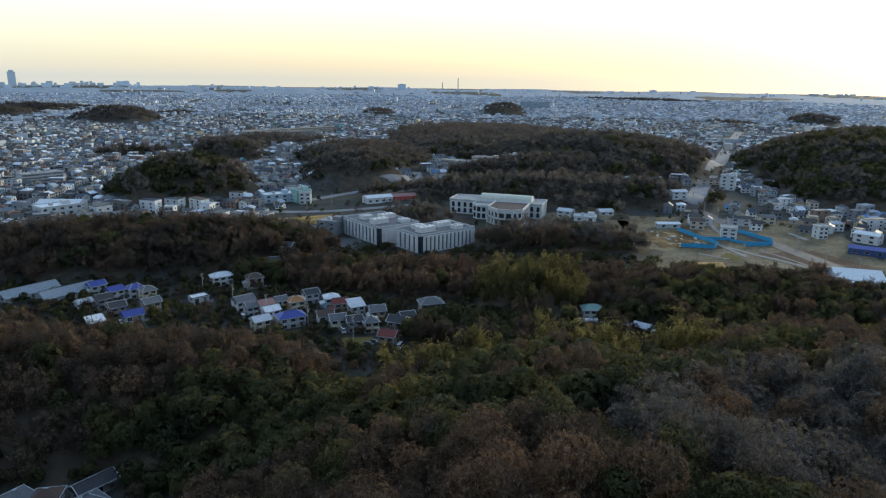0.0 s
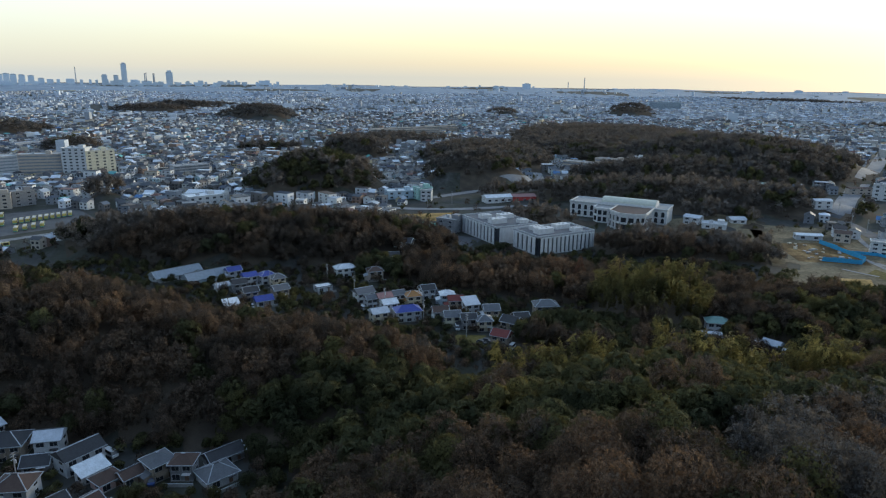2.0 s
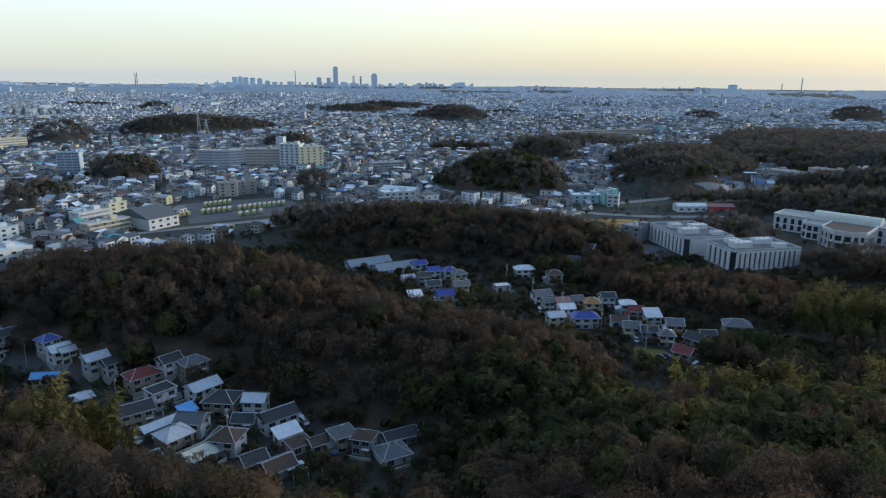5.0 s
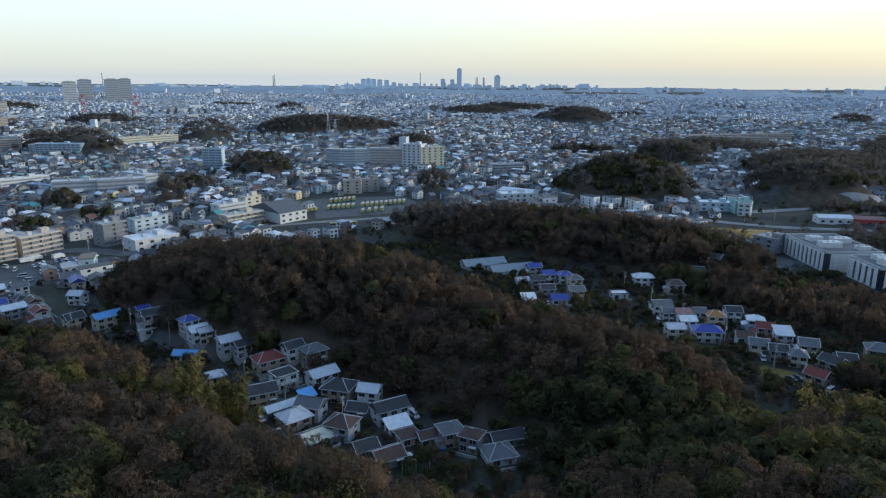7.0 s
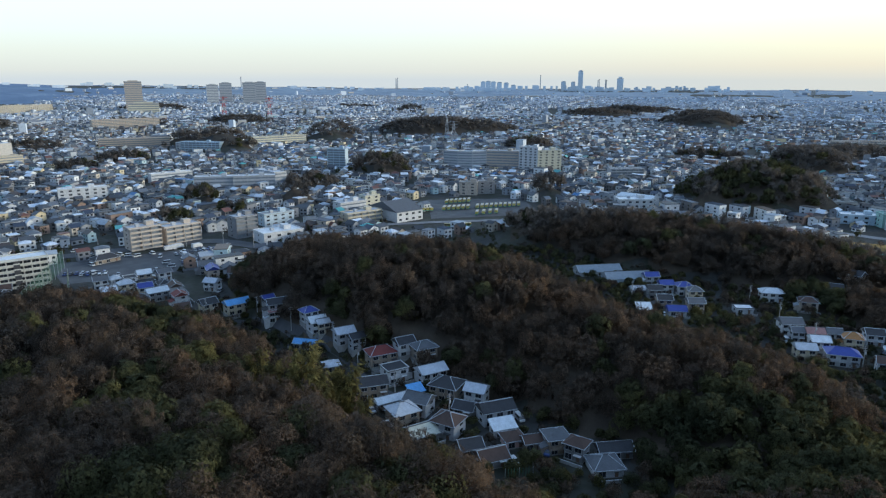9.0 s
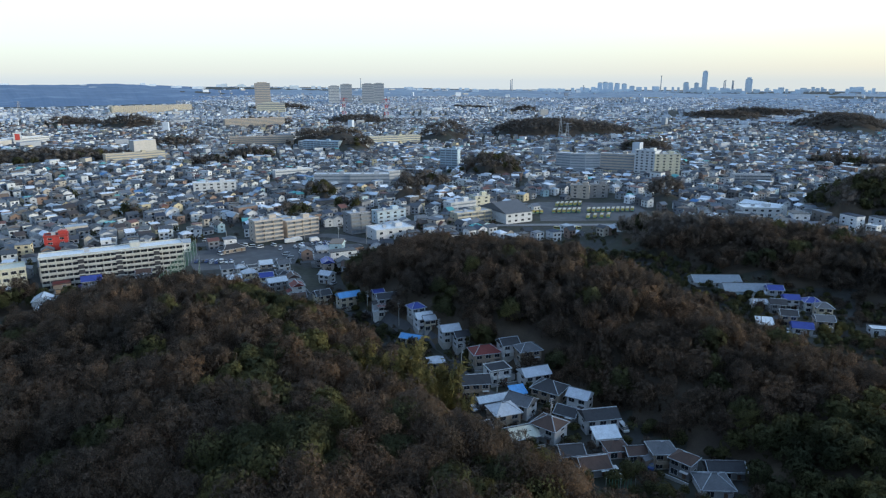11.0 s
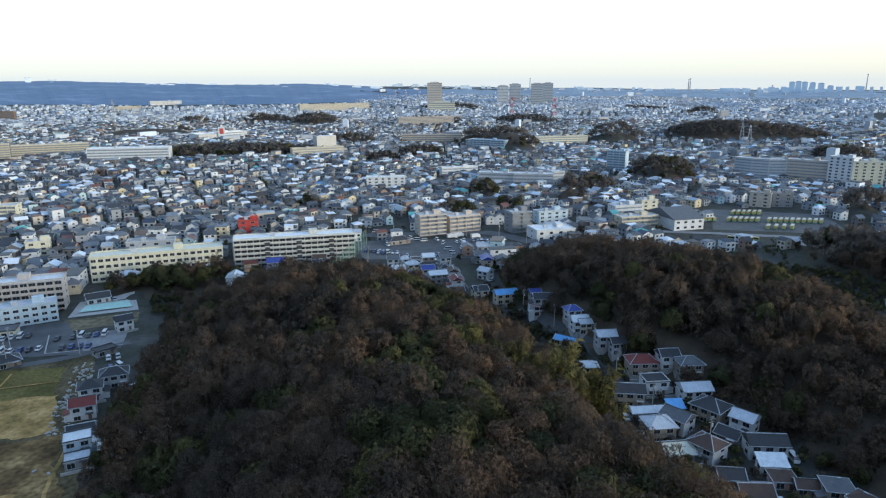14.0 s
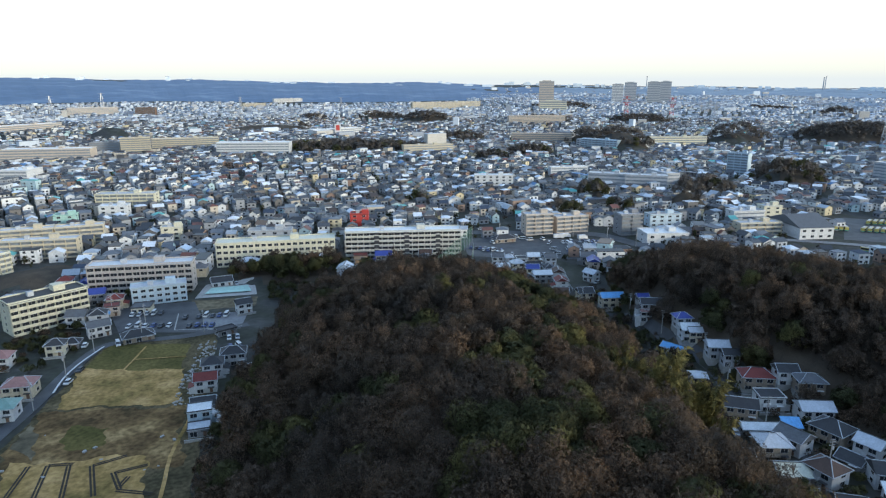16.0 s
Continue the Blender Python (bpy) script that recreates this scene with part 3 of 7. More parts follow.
def window_data(w, h):
    key = (round(w, 1), round(h, 1))
    if key not in WINDOWS:
        WINDOWS[key] = window_mesh(*key)
    return WINDOWS[key]


def frame_of(x0, y0, x1, y1, sink=0.0):
    """The pose of a building whose front runs from the first point to the second, seen from the origin's side, and the front's length."""
    length = math.hypot(x1 - x0, y1 - y0)
    turn = math.atan2(y1 - y0, x1 - x0)
    z = min(height(x0, y0), height(x1, y1)) - sink
    return Matrix.Translation((x0, y0, z)) @ Matrix.Rotation(turn, 4, "Z"), length


def building(name, label, category, x0, y0, x1, y1, depth, floors, fh=3.0, wall="white", roof="concrete", style="flat", bays=0, extras=True, stairs=()):
    """A block with its floors of windows; its front runs from the first point to the second."""
    m, length = frame_of(x0, y0, x1, y1)
    h = floors * fh
    ob = thing(name, label, category, m=m)
    mid = Vector(((x0 + x1) / 2, (y0 + y1) / 2)) + Vector((y0 - y1, x1 - x0)).normalized() * depth / 2
    keep_out(mid.x, mid.y, length / 2 + 3, depth / 2 + 3, math.degrees(math.atan2(y1 - y0, x1 - x0)))
    part("wall", Shape().box(0, 0, -2.5, length, depth, h, wall), ob)
    top = Shape()
    if style == "shed":
        r = depth * 0.16
        top.add([(-0.5, -0.5, h), (length + 0.5, -0.5, h), (length + 0.5, depth / 2, h + r), (-0.5, depth / 2, h + r), (length + 0.5, depth + 0.5, h), (-0.5, depth + 0.5, h)],
                [(0, 1, 2, 3), (3, 2, 4, 5), (0, 3, 5), (1, 4, 2), (0, 5, 4, 1)], roof)
    else:
        top.box(-0.3, -0.3, h, length + 0.3, depth + 0.3, h + 0.25, roof)
        for a in ((-0.3, -0.3, length + 0.3, 0.0), (-0.3, depth, length + 0.3, depth + 0.3), (-0.3, 0.0, 0.0, depth), (length, 0.0, length + 0.3, depth)):
            top.box(a[0], a[1], h + 0.25, a[2], a[3], h + 0.9, wall)
    part("roof", top, ob)
    if style != "shed" and extras and length > 12:
        part("roof_house", Shape().box(length * 0.62, depth * 0.4, h + 0.25, length * 0.62 + 5, depth * 0.8, h + 3.0, wall), ob)
        part("water_tank", Shape().box(length * 0.3, depth * 0.45, h + 0.25, length * 0.3 + 2.5, depth * 0.45 + 2.5, h + 2.2, "pale_grey"), ob, "pale roof water tank")
    bays = bays or max(2, int(length / (3.6 if math.hypot(x0, y0) < 420 else 6.0)))
    step = length / bays
    for f in range(floors):
        z = f * fh
        if style == "balcony":
            part("balcony", Shape().box(0.2, -1.2, z - 0.1, length - 0.2, -0.003, z + 0.05, wall).box(0.2, -1.2, z + 0.05, length - 0.2, -1.08, z + 1.15, wall), ob)
            if math.hypot(x0, y0) < 420:
                for b in range(bays):
                    part("window", window_data(step * 0.9, fh * 0.72), ob, at=((b + 0.5) * step, 0, z + fh * 0.08))
            else:
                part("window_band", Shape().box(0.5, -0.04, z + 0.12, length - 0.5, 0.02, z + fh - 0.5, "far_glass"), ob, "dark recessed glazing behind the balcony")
        elif style == "ribbon" and math.hypot(x0, y0) < 420:
            for b in range(bays):
                part("window", window_data(step * 0.72, fh * 0.48), ob, at=((b + 0.5) * step, 0, z + fh * 0.3))
        elif style == "ribbon":
            s = Shape()
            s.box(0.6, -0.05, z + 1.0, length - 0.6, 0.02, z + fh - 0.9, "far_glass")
            for b in range(1, bays):
                s.box(b * step - 0.12, -0.09, z + 0.95, b * step + 0.12, 0.0, z + fh - 0.85, wall)
            part("window_band", s, ob, "dark window band between piers")
        elif style in ("flat", "shed"):
            for b in range(bays):
                part("window", window_data(min(2.6, step * 0.62), min(1.7, fh * 0.5)), ob, at=((b + 0.5) * step, 0, z + fh * 0.3))
    if style == "balcony":
        fin = Shape().box(-0.1, -1.19, 0, 0.1, -0.01, h, wall).mesh("partition")
        for b in range(bays + 1):
            part("partition", fin, ob, at=(0.3 + b * (length - 0.6) / bays, 0, 0))
        part("balcony_roof", Shape().box(0, -1.3, h - 0.12, length, -0.31, h + 0.1, wall), ob)
    # dark panels on the front stand in for the shade inside stair bays
    for u in stairs:
        shaft = Shape().box(length * u - 1.5, -1.35, 0, length * u + 1.5, -1.2, h - 0.2, "dark")
        for f in range(floors):
            shaft.box(length * u - 1.5, -1.42, f * fh + 0.9, length * u + 1.5, -1.35, f * fh + 1.5, wall)
        part("stair_bay", shaft, ob, "dark panel painted for a shaded stair recess")
    # the two ends
    for f in range(min(floors, 6) if math.hypot(x0, y0) < 700 else 0):
        for x, w in ((0, -math.pi / 2), (length, math.pi / 2)):
            o = part("window", window_data(1.6, min(1.3, fh * 0.45)), ob, at=(x, depth * 0.5, f * fh + fh * 0.35))
            o.rotation_euler = (0, 0, w)
    return ob


def roof_shape(kind, w, d, h, mat, over=0.7, rise=0.45, trim="dark"):
    s = Shape()
    a, b = w / 2 + over, d / 2 + over
    t = 0.16
    if kind == "flat":
        s.box(-a + 0.3, -b + 0.3, h, a - 0.3, b - 0.3, h + 0.25, mat)
        s.box(-a + 0.3, -b + 0.3, h + 0.25, a - 0.3, -b + 0.5, h + 0.6, trim).box(-a + 0.3, b - 0.5, h + 0.25, a - 0.3, b - 0.3, h + 0.6, trim)
        s.box(-a + 0.3, -b + 0.5, h + 0.25, -a + 0.5, b - 0.5, h + 0.6, trim).box(a - 0.5, -b + 0.5, h + 0.25, a - 0.3, b - 0.5, h + 0.6, trim)
        return s
    r = b * rise + 0.35
    g = a - b * 0.9 if kind == "hip" else a
    if kind == "lean":
        top = [(-a, -b, h), (a, -b, h), (a, b, h + r * 1.1), (-a, b, h + r * 1.1)]
        s.add(top + [(x, y, z + t) for x, y, z in top], [(3, 2, 1, 0), (4, 5, 6, 7), (0, 1, 5, 4), (1, 2, 6, 5), (2, 3, 7, 6), (3, 0, 4, 7)], mat)
        return s
    lo = [(-a, -b, h), (a, -b, h), (a, b, h), (-a, b, h)]
    v = lo + [(x, y, z + t) for x, y, z in lo] + [(-g, 0, h + r + t), (g, 0, h + r + t)]
    s.add(v, [(3, 2, 1, 0), (0, 1, 5, 4), (1, 2, 6, 5), (2, 3, 7, 6), (3, 0, 4, 7)], trim)
    s.add(v, [(4, 5, 9, 8), (6, 7, 8, 9), (5, 6, 9), (7, 4, 8)], mat)
    return s


def ridge_cap(kind, w, d, h, trim, over=0.7, rise=0.45):
    a, b = w / 2 + over, d / 2 + over
    r, g = b * rise + 0.35, (a - b * 0.9 if kind == "hip" else a)
    z = h + r + 0.16
    return Shape().box(-g, -0.16, z - 0.06, g, 0.16, z + 0.1, trim)


def gutters(w, d, h, hip, over=0.7):
    """Pale gutters along the eaves: one ring round a hipped roof, two straight ones on a gable."""
    a, b = w / 2 + over, d / 2 + over
    if not hip:
        return [Shape().box(-a, y, h - 0.02, a, y + 0.157, h + 0.2, "gutter") for y in (-b - 0.16, b + 0.003)]
    s = Shape()
    for y in (-b - 0.16, b + 0.003):
        s.box(-a - 0.16, y, h - 0.02, a + 0.16, y + 0.157, h + 0.2, "gutter")
    for x in (-a - 0.155, a + 0.003):
        s.box(x, -b - 0.1, h - 0.016, x + 0.15, b + 0.1, h + 0.196, "gutter")
    return [s]


def roof_edging(kind, w, d, h, x, over=0.7, rise=0.45):
    """Light metal along the verges of one gable end, or the hips of one end."""
    a, b = w / 2 + over, d / 2 + over
    r, g = b * rise + 0.35, (a - b * 0.9 if kind == "hip" else a)
    s = Shape()
    for y in (-1, 1):
        s.tube((x * a, y * b, h + 0.18), (x * g, -y * 0.02, h + r + 0.2), 0.13, 0.13, "gutter", 5)
    return s


HOMES = []     # x, y, turn, width, depth of each house in the valleys


def house(x, y, turn, w, d, floors, kind, roof, wall, label, group="houses", trim="dark", balcony=True, back=True):
    """A small detached house standing on the land, with a porch, a lower wing or a bay."""
    near = group == "houses"
    if near and w < 20:
        w, d = max(w * 0.88, 6.8 if floors > 1 else 4.5), max(d * 0.9, 6.2 if floors > 1 else 3.5)
    if near and HOMES and w < 20:
        gap = min(math.hypot(x - p, y - q) - 0.4 * (b + e) / 2 - 0.5 for p, q, _, b, e in HOMES)
        tight = min(1.0, max(0.66, gap / (0.4 * (w + d) / 2 + 2.2)))
        w, d = w * tight, d * tight
    over, fh = (0.5, 2.3) if near else (0.55, 2.6)
    c, s_ = math.cos(radians(turn)), math.sin(radians(turn))
    zs = [height(x + u * c - v * s_, y + u * s_ + v * c) for u in (-w / 2, w / 2) for v in (-d / 2, d / 2)]
    ob = thing("house", label, "house", group, pose(x, y, max(min(zs), sum(zs) / 4 - 0.5), 0, 0, turn))
    h = floors * fh + 0.3
    code = int(abs(x) * 7 + abs(y) * 13)
    body = Shape().box(-w / 2, -d / 2, -2.5, w / 2, d / 2, h, wall)
    body.box(-w / 2 - 0.03, -d / 2 - 0.03, -2.4, w / 2 + 0.03, d / 2 + 0.03, 0.4, "concrete")
    part("wall", body, ob)
    top = part("roof", roof_shape(kind, w, d, h, roof, over, trim=trim), ob)
    if kind in ("hip", "gable"):
        part("ridge_cap", ridge_cap(kind, w, d, h, "gutter" if trim == "white" else trim, over), top)
        for g in gutters(w, d, h, kind == "hip", over):
            part("gutter", g, top, "pale metal gutter")
        for side in (-1, 1) if (int(x * 10) + int(y * 10)) % 3 else ():
            part("roof_edging", roof_edging(kind, w, d, h, side, over), top, "light metal edging")
    n = 2 if w < 8.5 else 3
    for f in range(floors):
        for i in range(n):
            wx = (i + 0.5) / n * w - w / 2
            if f == 0 and i == n - 1:
                leaf = part("door", Shape().box(wx - 0.5, -d / 2 - 0.08, 0.35, wx + 0.5, -d / 2, 2.25, "brown"), ob, "dark panelled front door")
                if near:
                    part("door_handle", Shape().box(wx + 0.3, -d / 2 - 0.13, 1.3, wx + 0.36, -d / 2 - 0.08, 1.6, "metal"), leaf)
                    part("porch_roof", Shape().box(wx - 1.1, -d / 2 - 1.1, 2.4, wx + 1.1, -d / 2 - 0.04, 2.52, trim), ob)
            else:
                part("window", window_data(2.1, 1.4 if f else 1.8), ob, at=(wx, -d / 2, f * fh + (0.9 if f else 0.45)))
        if back:
            o = part("window", window_data(2.1, 1.2), ob, at=(w * 0.2, d / 2, f * fh + 1.2))
            o.rotation_euler = (0, 0, math.pi)
        for sx, ang in ((-1, -math.pi / 2), (1, math.pi / 2)) if back or f else ():
            o = part("window", window_data(1.9, 1.2), ob, at=(sx * w / 2, d * 0.12 * sx, f * fh + 1.2))
            o.rotation_euler = (0, 0, ang)
    if balcony and floors > 1 and w > 6.2:
        b = Shape().box(-w * 0.42, -d / 2 - 1.1, fh, w * 0.1, -d / 2 - 0.08, fh + 0.12, wall)
        b.box(-w * 0.42, -d / 2 - 1.1, fh + 0.12, w * 0.1, -d / 2 - 1.02, fh + 1.0, wall)
        b.box(-w * 0.42, -d / 2 - 1.02, fh + 0.12, -w * 0.42 + 0.08, -d / 2 - 0.08, fh + 1.0, wall)
        b.box(w * 0.1 - 0.08, -d / 2 - 1.02, fh + 0.12, w * 0.1, -d / 2 - 0.08, fh + 1.0, wall)
        part("balcony", b, ob)
    if floors > 1 and w < 20 and code % 3:
        # a one-storey wing under its own sloping roof, at the back or at one end
        wing = Shape()
        side = -1 if code % 2 else 1
        if code % 3 == 1:
            a0, a1, e = -w * 0.42, w * 0.18, d / 2 + 2.2
            wing.box(a0, d / 2 + 0.002, -2.4, a1, e, 2.5, wall)
            slope = [(a0 - 0.3, d / 2 + 0.002, 3.3), (a1 + 0.3, d / 2 + 0.002, 3.3), (a1 + 0.3, e + 0.4, 2.5), (a0 - 0.3, e + 0.4, 2.5)]
        else:
            e0, e1 = sorted((side * (w / 2 + 0.002), side * (w / 2 + 2.0)))
            wing.box(e0, -d * 0.38, -2.4, e1, d * 0.3, 2.5, wall)
            hi, lo = (3.2, 2.5) if side > 0 else (2.5, 3.2)
            slope = [(e0 - (0.3 if side < 0 else 0), -d * 0.42, hi), (e1 + (0.3 if side > 0 else 0), -d * 0.42, lo), (e1 + (0.3 if side > 0 else 0), d * 0.34, lo), (e0 - (0.3 if side < 0 else 0), d * 0.34, hi)]
        part("wing_wall", wing, ob)
        part("wing_roof", Shape().add(slope + [(p, q, z - 0.12) for p, q, z in slope], [(0, 1, 2, 3), (7, 6, 5, 4), (0, 4, 5, 1), (1, 5, 6, 2), (2, 6, 7, 3), (3, 7, 4, 0)], roof if code % 5 else "r_silver"), ob)
    if near:
        HOMES.append((x, y, turn, w, d))
    keep_out(x, y, w / 2 + 1.5, d / 2 + 1.5, turn)
    return ob

# ---- the houses that stand in the near valleys ----
house(-183.8, 138.6, 73, 12, 8.3, 2, "hip", "r_red", "beige", "two-storey beige house with a hipped dark red tiled roof", trim="dark")
house(-221.8, 134.5, 79, 7.4, 7.4, 2, "gable", "r_white", "white", "two-storey white house with a gabled white metal roof", trim="dark")
house(-205.1, 136.5, 76, 8.3, 6.4, 2, "gable", "r_silver", "pale_grey", "two-storey pale grey house with a gabled silver metal roof", trim="dark")
house(-198.2, 137.7, 77, 8.3, 6.4, 2, "gable", "r_dark", "pale_grey", "two-storey pale grey house with a gabled dark slate roof", trim="dark")
house(-179.2, 146.1, 76, 7.4, 6.4, 2, "gable", "r_dark", "white", "two-storey white house with a gabled dark slate roof", trim="white")
house(-171.3, 149.2, 74, 9.2, 7.4, 2, "hip", "r_grey", "beige", "two-storey beige house with a hipped grey tiled roof", trim="white")
house(-170.7, 134.4, 77, 9.2, 7.4, 2, "flat", "r_dark", "white", "two-storey white house with a flat dark slate roof", trim="white")
house(-159.9, 142.5, 76, 11, 7.4, 2, "gable", "r_silver", "white", "two-storey white house with a gabled silver metal roof", trim="dark")
house(-166.0, 120.7, 64, 11, 7.4, 2, "gable", "r_dark", "beige", "two-storey beige house with a gabled dark slate roof", trim="white")
house(-148.0, 139.1, 22, 11, 9.2, 2, "hip", "r_dark", "beige", "two-storey beige house with a hipped dark slate roof", trim="dark")
house(-138.0, 143.4, 24, 5.5, 5.5, 2, "gable", "r_silver", "white", "two-storey white house with a gabled silver metal roof", trim="dark")
house(-134.4, 134.5, 25, 7.4, 6.4, 1, "gable", "r_dark", "grey", "low grey house with a gabled dark slate roof", trim="white")
house(-155.1, 120.1, 76, 12, 4.6, 1, "gable", "r_white", "grey", "low grey house with a gabled white metal roof", trim="dark")
house(-145.3, 124.2, 21, 9.2, 7.4, 2, "gable", "r_grey", "pale_grey", "two-storey pale grey house with a gabled grey tiled roof", trim="dark")
house(-143.4, 115.6, 77, 9.2, 8.3, 2, "hip", "r_silver", "beige", "two-storey beige house with a hipped silver metal roof", trim="dark")
house(-124.6, 138.1, 67, 12, 7.4, 2, "gable", "r_dark", "pale_grey", "two-storey pale grey house with a gabled dark slate roof", trim="white")
house(-117.5, 133.7, 66, 8.3, 4.6, 1, "lean", "r_white", "white", "low white house with a lean-to white metal roof", trim="dark")
house(-128.9, 121.5, 17, 9.2, 8.3, 2, "hip", "r_brown", "pale_grey", "two-storey pale grey house with a hipped brown tiled roof", trim="dark")
house(-132.2, 113.4, 77, 10.1, 8.3, 1, "gable", "r_cream", "grey", "low grey house with a gabled pale cream metal roof", trim="dark")
house(-141.3, 103.7, 79, 8.3, 7.4, 1, "gable", "r_dark", "brown", "low brown house with a gabled dark slate roof", trim="white")
house(-116.6, 118.3, 65, 7.4, 6.4, 1, "gable", "r_dark", "grey", "low grey house with a gabled dark slate roof", trim="dark")
house(-111.3, 131.1, 65, 8.3, 7.4, 1, "hip", "r_brown", "pink", "low pink house with a hipped brown tiled roof", trim="dark")
house(-106.4, 133.8, 63, 9.2, 7.4, 1, "gable", "r_brown", "beige", "low beige house with a gabled brown tiled roof", trim="dark")
house(-100.9, 138.1, 60, 7.4, 7.4, 2, "hip", "r_grey", "beige", "two-storey beige house with a hipped grey tiled roof", trim="white")
house(-94.1, 139.1, 12, 8.3, 7.4, 2, "hip", "r_brown", "grey", "two-storey grey house with a hipped brown tiled roof", trim="white")
house(-87.7, 147.9, 55, 11, 5.5, 1, "gable", "r_dark", "grey", "low grey house with a gabled dark slate roof", trim="dark")
house(-84.9, 139.1, 55, 9.2, 8.3, 1, "hip", "r_grey", "pale_grey", "low pale grey house with a hipped grey tiled roof", trim="dark")
house(-108.6, 118.9, 68, 9.2, 7.4, 1, "gable", "r_brown", "grey", "low grey house with a gabled brown tiled roof", trim="white")
house(-154.4, 130.5, 75, 5.5, 3.7, 1, "lean", "r_sky", "grey", "low grey house with a lean-to bright blue roof", trim="dark")
house(-276.3, 125.6, 86, 12, 6.4, 2, "gable", "r_sky", "cream", "two-storey cream house with a gabled bright blue roof", trim="dark")
house(-292.4, 118.8, 88, 8.3, 7.4, 2, "gable", "r_dark", "cream", "two-storey cream house with a gabled dark slate roof", trim="white")
house(-261.2, 133.8, 83, 5.5, 3.7, 1, "gable", "r_blue", "grey", "low grey house with a gabled deep blue roof", trim="dark")
house(-250.3, 132.9, 74, 11, 6.4, 2, "gable", "r_dark", "pale_grey", "two-storey pale grey house with a gabled dark slate roof", trim="white")
house(-248.7, 129.6, 74, 7.4, 6.4, 2, "hip", "r_pink", "white", "two-storey white house with a hipped faded pink roof", trim="dark")
house(-229.3, 135.5, 84, 6.4, 5.5, 2, "hip", "r_blue", "white", "two-storey white house with a hipped deep blue roof", trim="dark")
house(-218.0, 134.9, 78, 8.3, 6.4, 2, "gable", "r_silver", "cream", "two-storey cream house with a gabled silver metal roof", trim="dark")
house(-219.1, 127.2, 35, 11, 5.5, 1, "gable", "r_sky", "pale_grey", "low pale grey house with a gabled bright blue roof", trim="dark")
house(-192.9, 122.1, 68, 6.4, 5.5, 1, "hip", "r_silver", "grey", "low grey house with a hipped silver metal roof", trim="dark")
house(-205.5, 135.8, 77, 8.3, 6.4, 1, "gable", "r_silver", "grey", "low grey house with a gabled silver metal roof", trim="dark")
house(-324.4, 135.6, 32, 6.4, 6.4, 2, "gable", "r_silver", "white", "two-storey white house with a gabled silver metal roof", trim="dark")
house(-66.6, 275.1, 29, 12.9, 8.3, 2, "hip", "r_blue", "pale_grey", "two-storey pale grey house with a hipped deep blue roof", trim="dark")
house(-68.9, 296.1, 28, 8.3, 7.4, 2, "hip", "r_orange", "cream", "two-storey cream house with a hipped orange tiled roof", trim="dark")
house(-53.0, 301.4, 20, 7.4, 6.4, 2, "hip", "r_white", "pale_blue", "two-storey pale blue house with a hipped white metal roof", trim="dark")
house(-47.6, 294.2, 19, 6.4, 5.5, 2, "gable", "r_red", "beige", "two-storey beige house with a gabled dark red tiled roof", trim="dark")
house(-39.9, 290.3, 28, 6.4, 6.4, 2, "lean", "r_silver", "pale_grey", "two-storey pale grey house with a lean-to silver metal roof", trim="dark")
house(-29.6, 284.5, 18, 7.4, 7.4, 2, "gable", "r_grey", "beige", "two-storey beige house with a gabled grey tiled roof", trim="white")
house(-45.5, 272.2, 19, 6.4, 5.5, 2, "gable", "r_grey", "yellow_cream", "two-storey yellowish house with a gabled grey tiled roof", trim="white")
house(-51.8, 277.2, 21, 6.4, 6.4, 2, "gable", "r_brown", "white", "two-storey white house with a gabled brown tiled roof", trim="dark")
house(-38.0, 270.3, 20, 6.4, 6.4, 2, "gable", "r_dark", "grey", "two-storey grey house with a gabled dark slate roof", trim="white")
house(-30.8, 269.2, 19, 8.3, 7.4, 2, "hip", "r_grey", "cream", "two-storey cream house with a hipped grey tiled roof", trim="white")
house(-19.1, 270.3, -21, 8.3, 7.4, 2, "gable", "r_dark", "beige", "two-storey beige house with a gabled dark slate roof", trim="dark")
house(-21.5, 252.1, -15, 7.4, 7.4, 2, "gable", "r_red", "beige", "two-storey beige house with a gabled dark red tiled roof", trim="dark")
house(-15.9, 283.6, 23, 7.4, 6.4, 1, "gable", "r_dark", "grey", "low grey house with a gabled dark slate roof", trim="white")
house(-5.4, 296.0, 15, 12, 8.3, 2, "hip", "r_grey", "beige", "two-storey beige house with a hipped grey tiled roof", trim="white")
house(-76.2, 296.4, 34, 7.4, 6.4, 2, "gable", "r_grey", "white", "two-storey white house with a gabled grey tiled roof", trim="white")
house(-64.2, 307.4, 32, 7.4, 5.5, 2, "gable", "r_dark", "pale_grey", "two-storey pale grey house with a gabled dark slate roof", trim="white")
house(-58.3, 308.5, 31, 5.5, 5.5, 1, "gable", "r_dark", "beige", "low beige house with a gabled dark slate roof", trim="dark")
house(-116.4, 334.3, 35, 12, 7.4, 2, "hip", "r_white", "white", "two-storey white house with a hipped white metal roof", trim="dark")
house(-98.6, 332.7, 27, 9.2, 6.4, 2, "hip", "r_brown", "tan", "two-storey tan house with a hipped brown tiled roof", trim="white")
house(-95.2, 358.6, 25, 6.4, 5.5, 2, "gable", "r_dark", "cream", "two-storey cream house with a gabled dark slate roof", trim="white")
house(-91.1, 375.1, -6, 8.3, 7.4, 2, "gable", "r_dark", "beige", "two-storey beige house with a gabled dark slate roof", trim="dark")
house(-93.4, 295.6, 43, 10.1, 7.4, 2, "gable", "r_grey", "white", "two-storey white house with a gabled grey tiled roof", trim="white")
house(-81.9, 290.7, 38, 7.4, 6.4, 2, "gable", "r_pink", "beige", "two-storey beige house with a gabled faded pink roof", trim="dark")
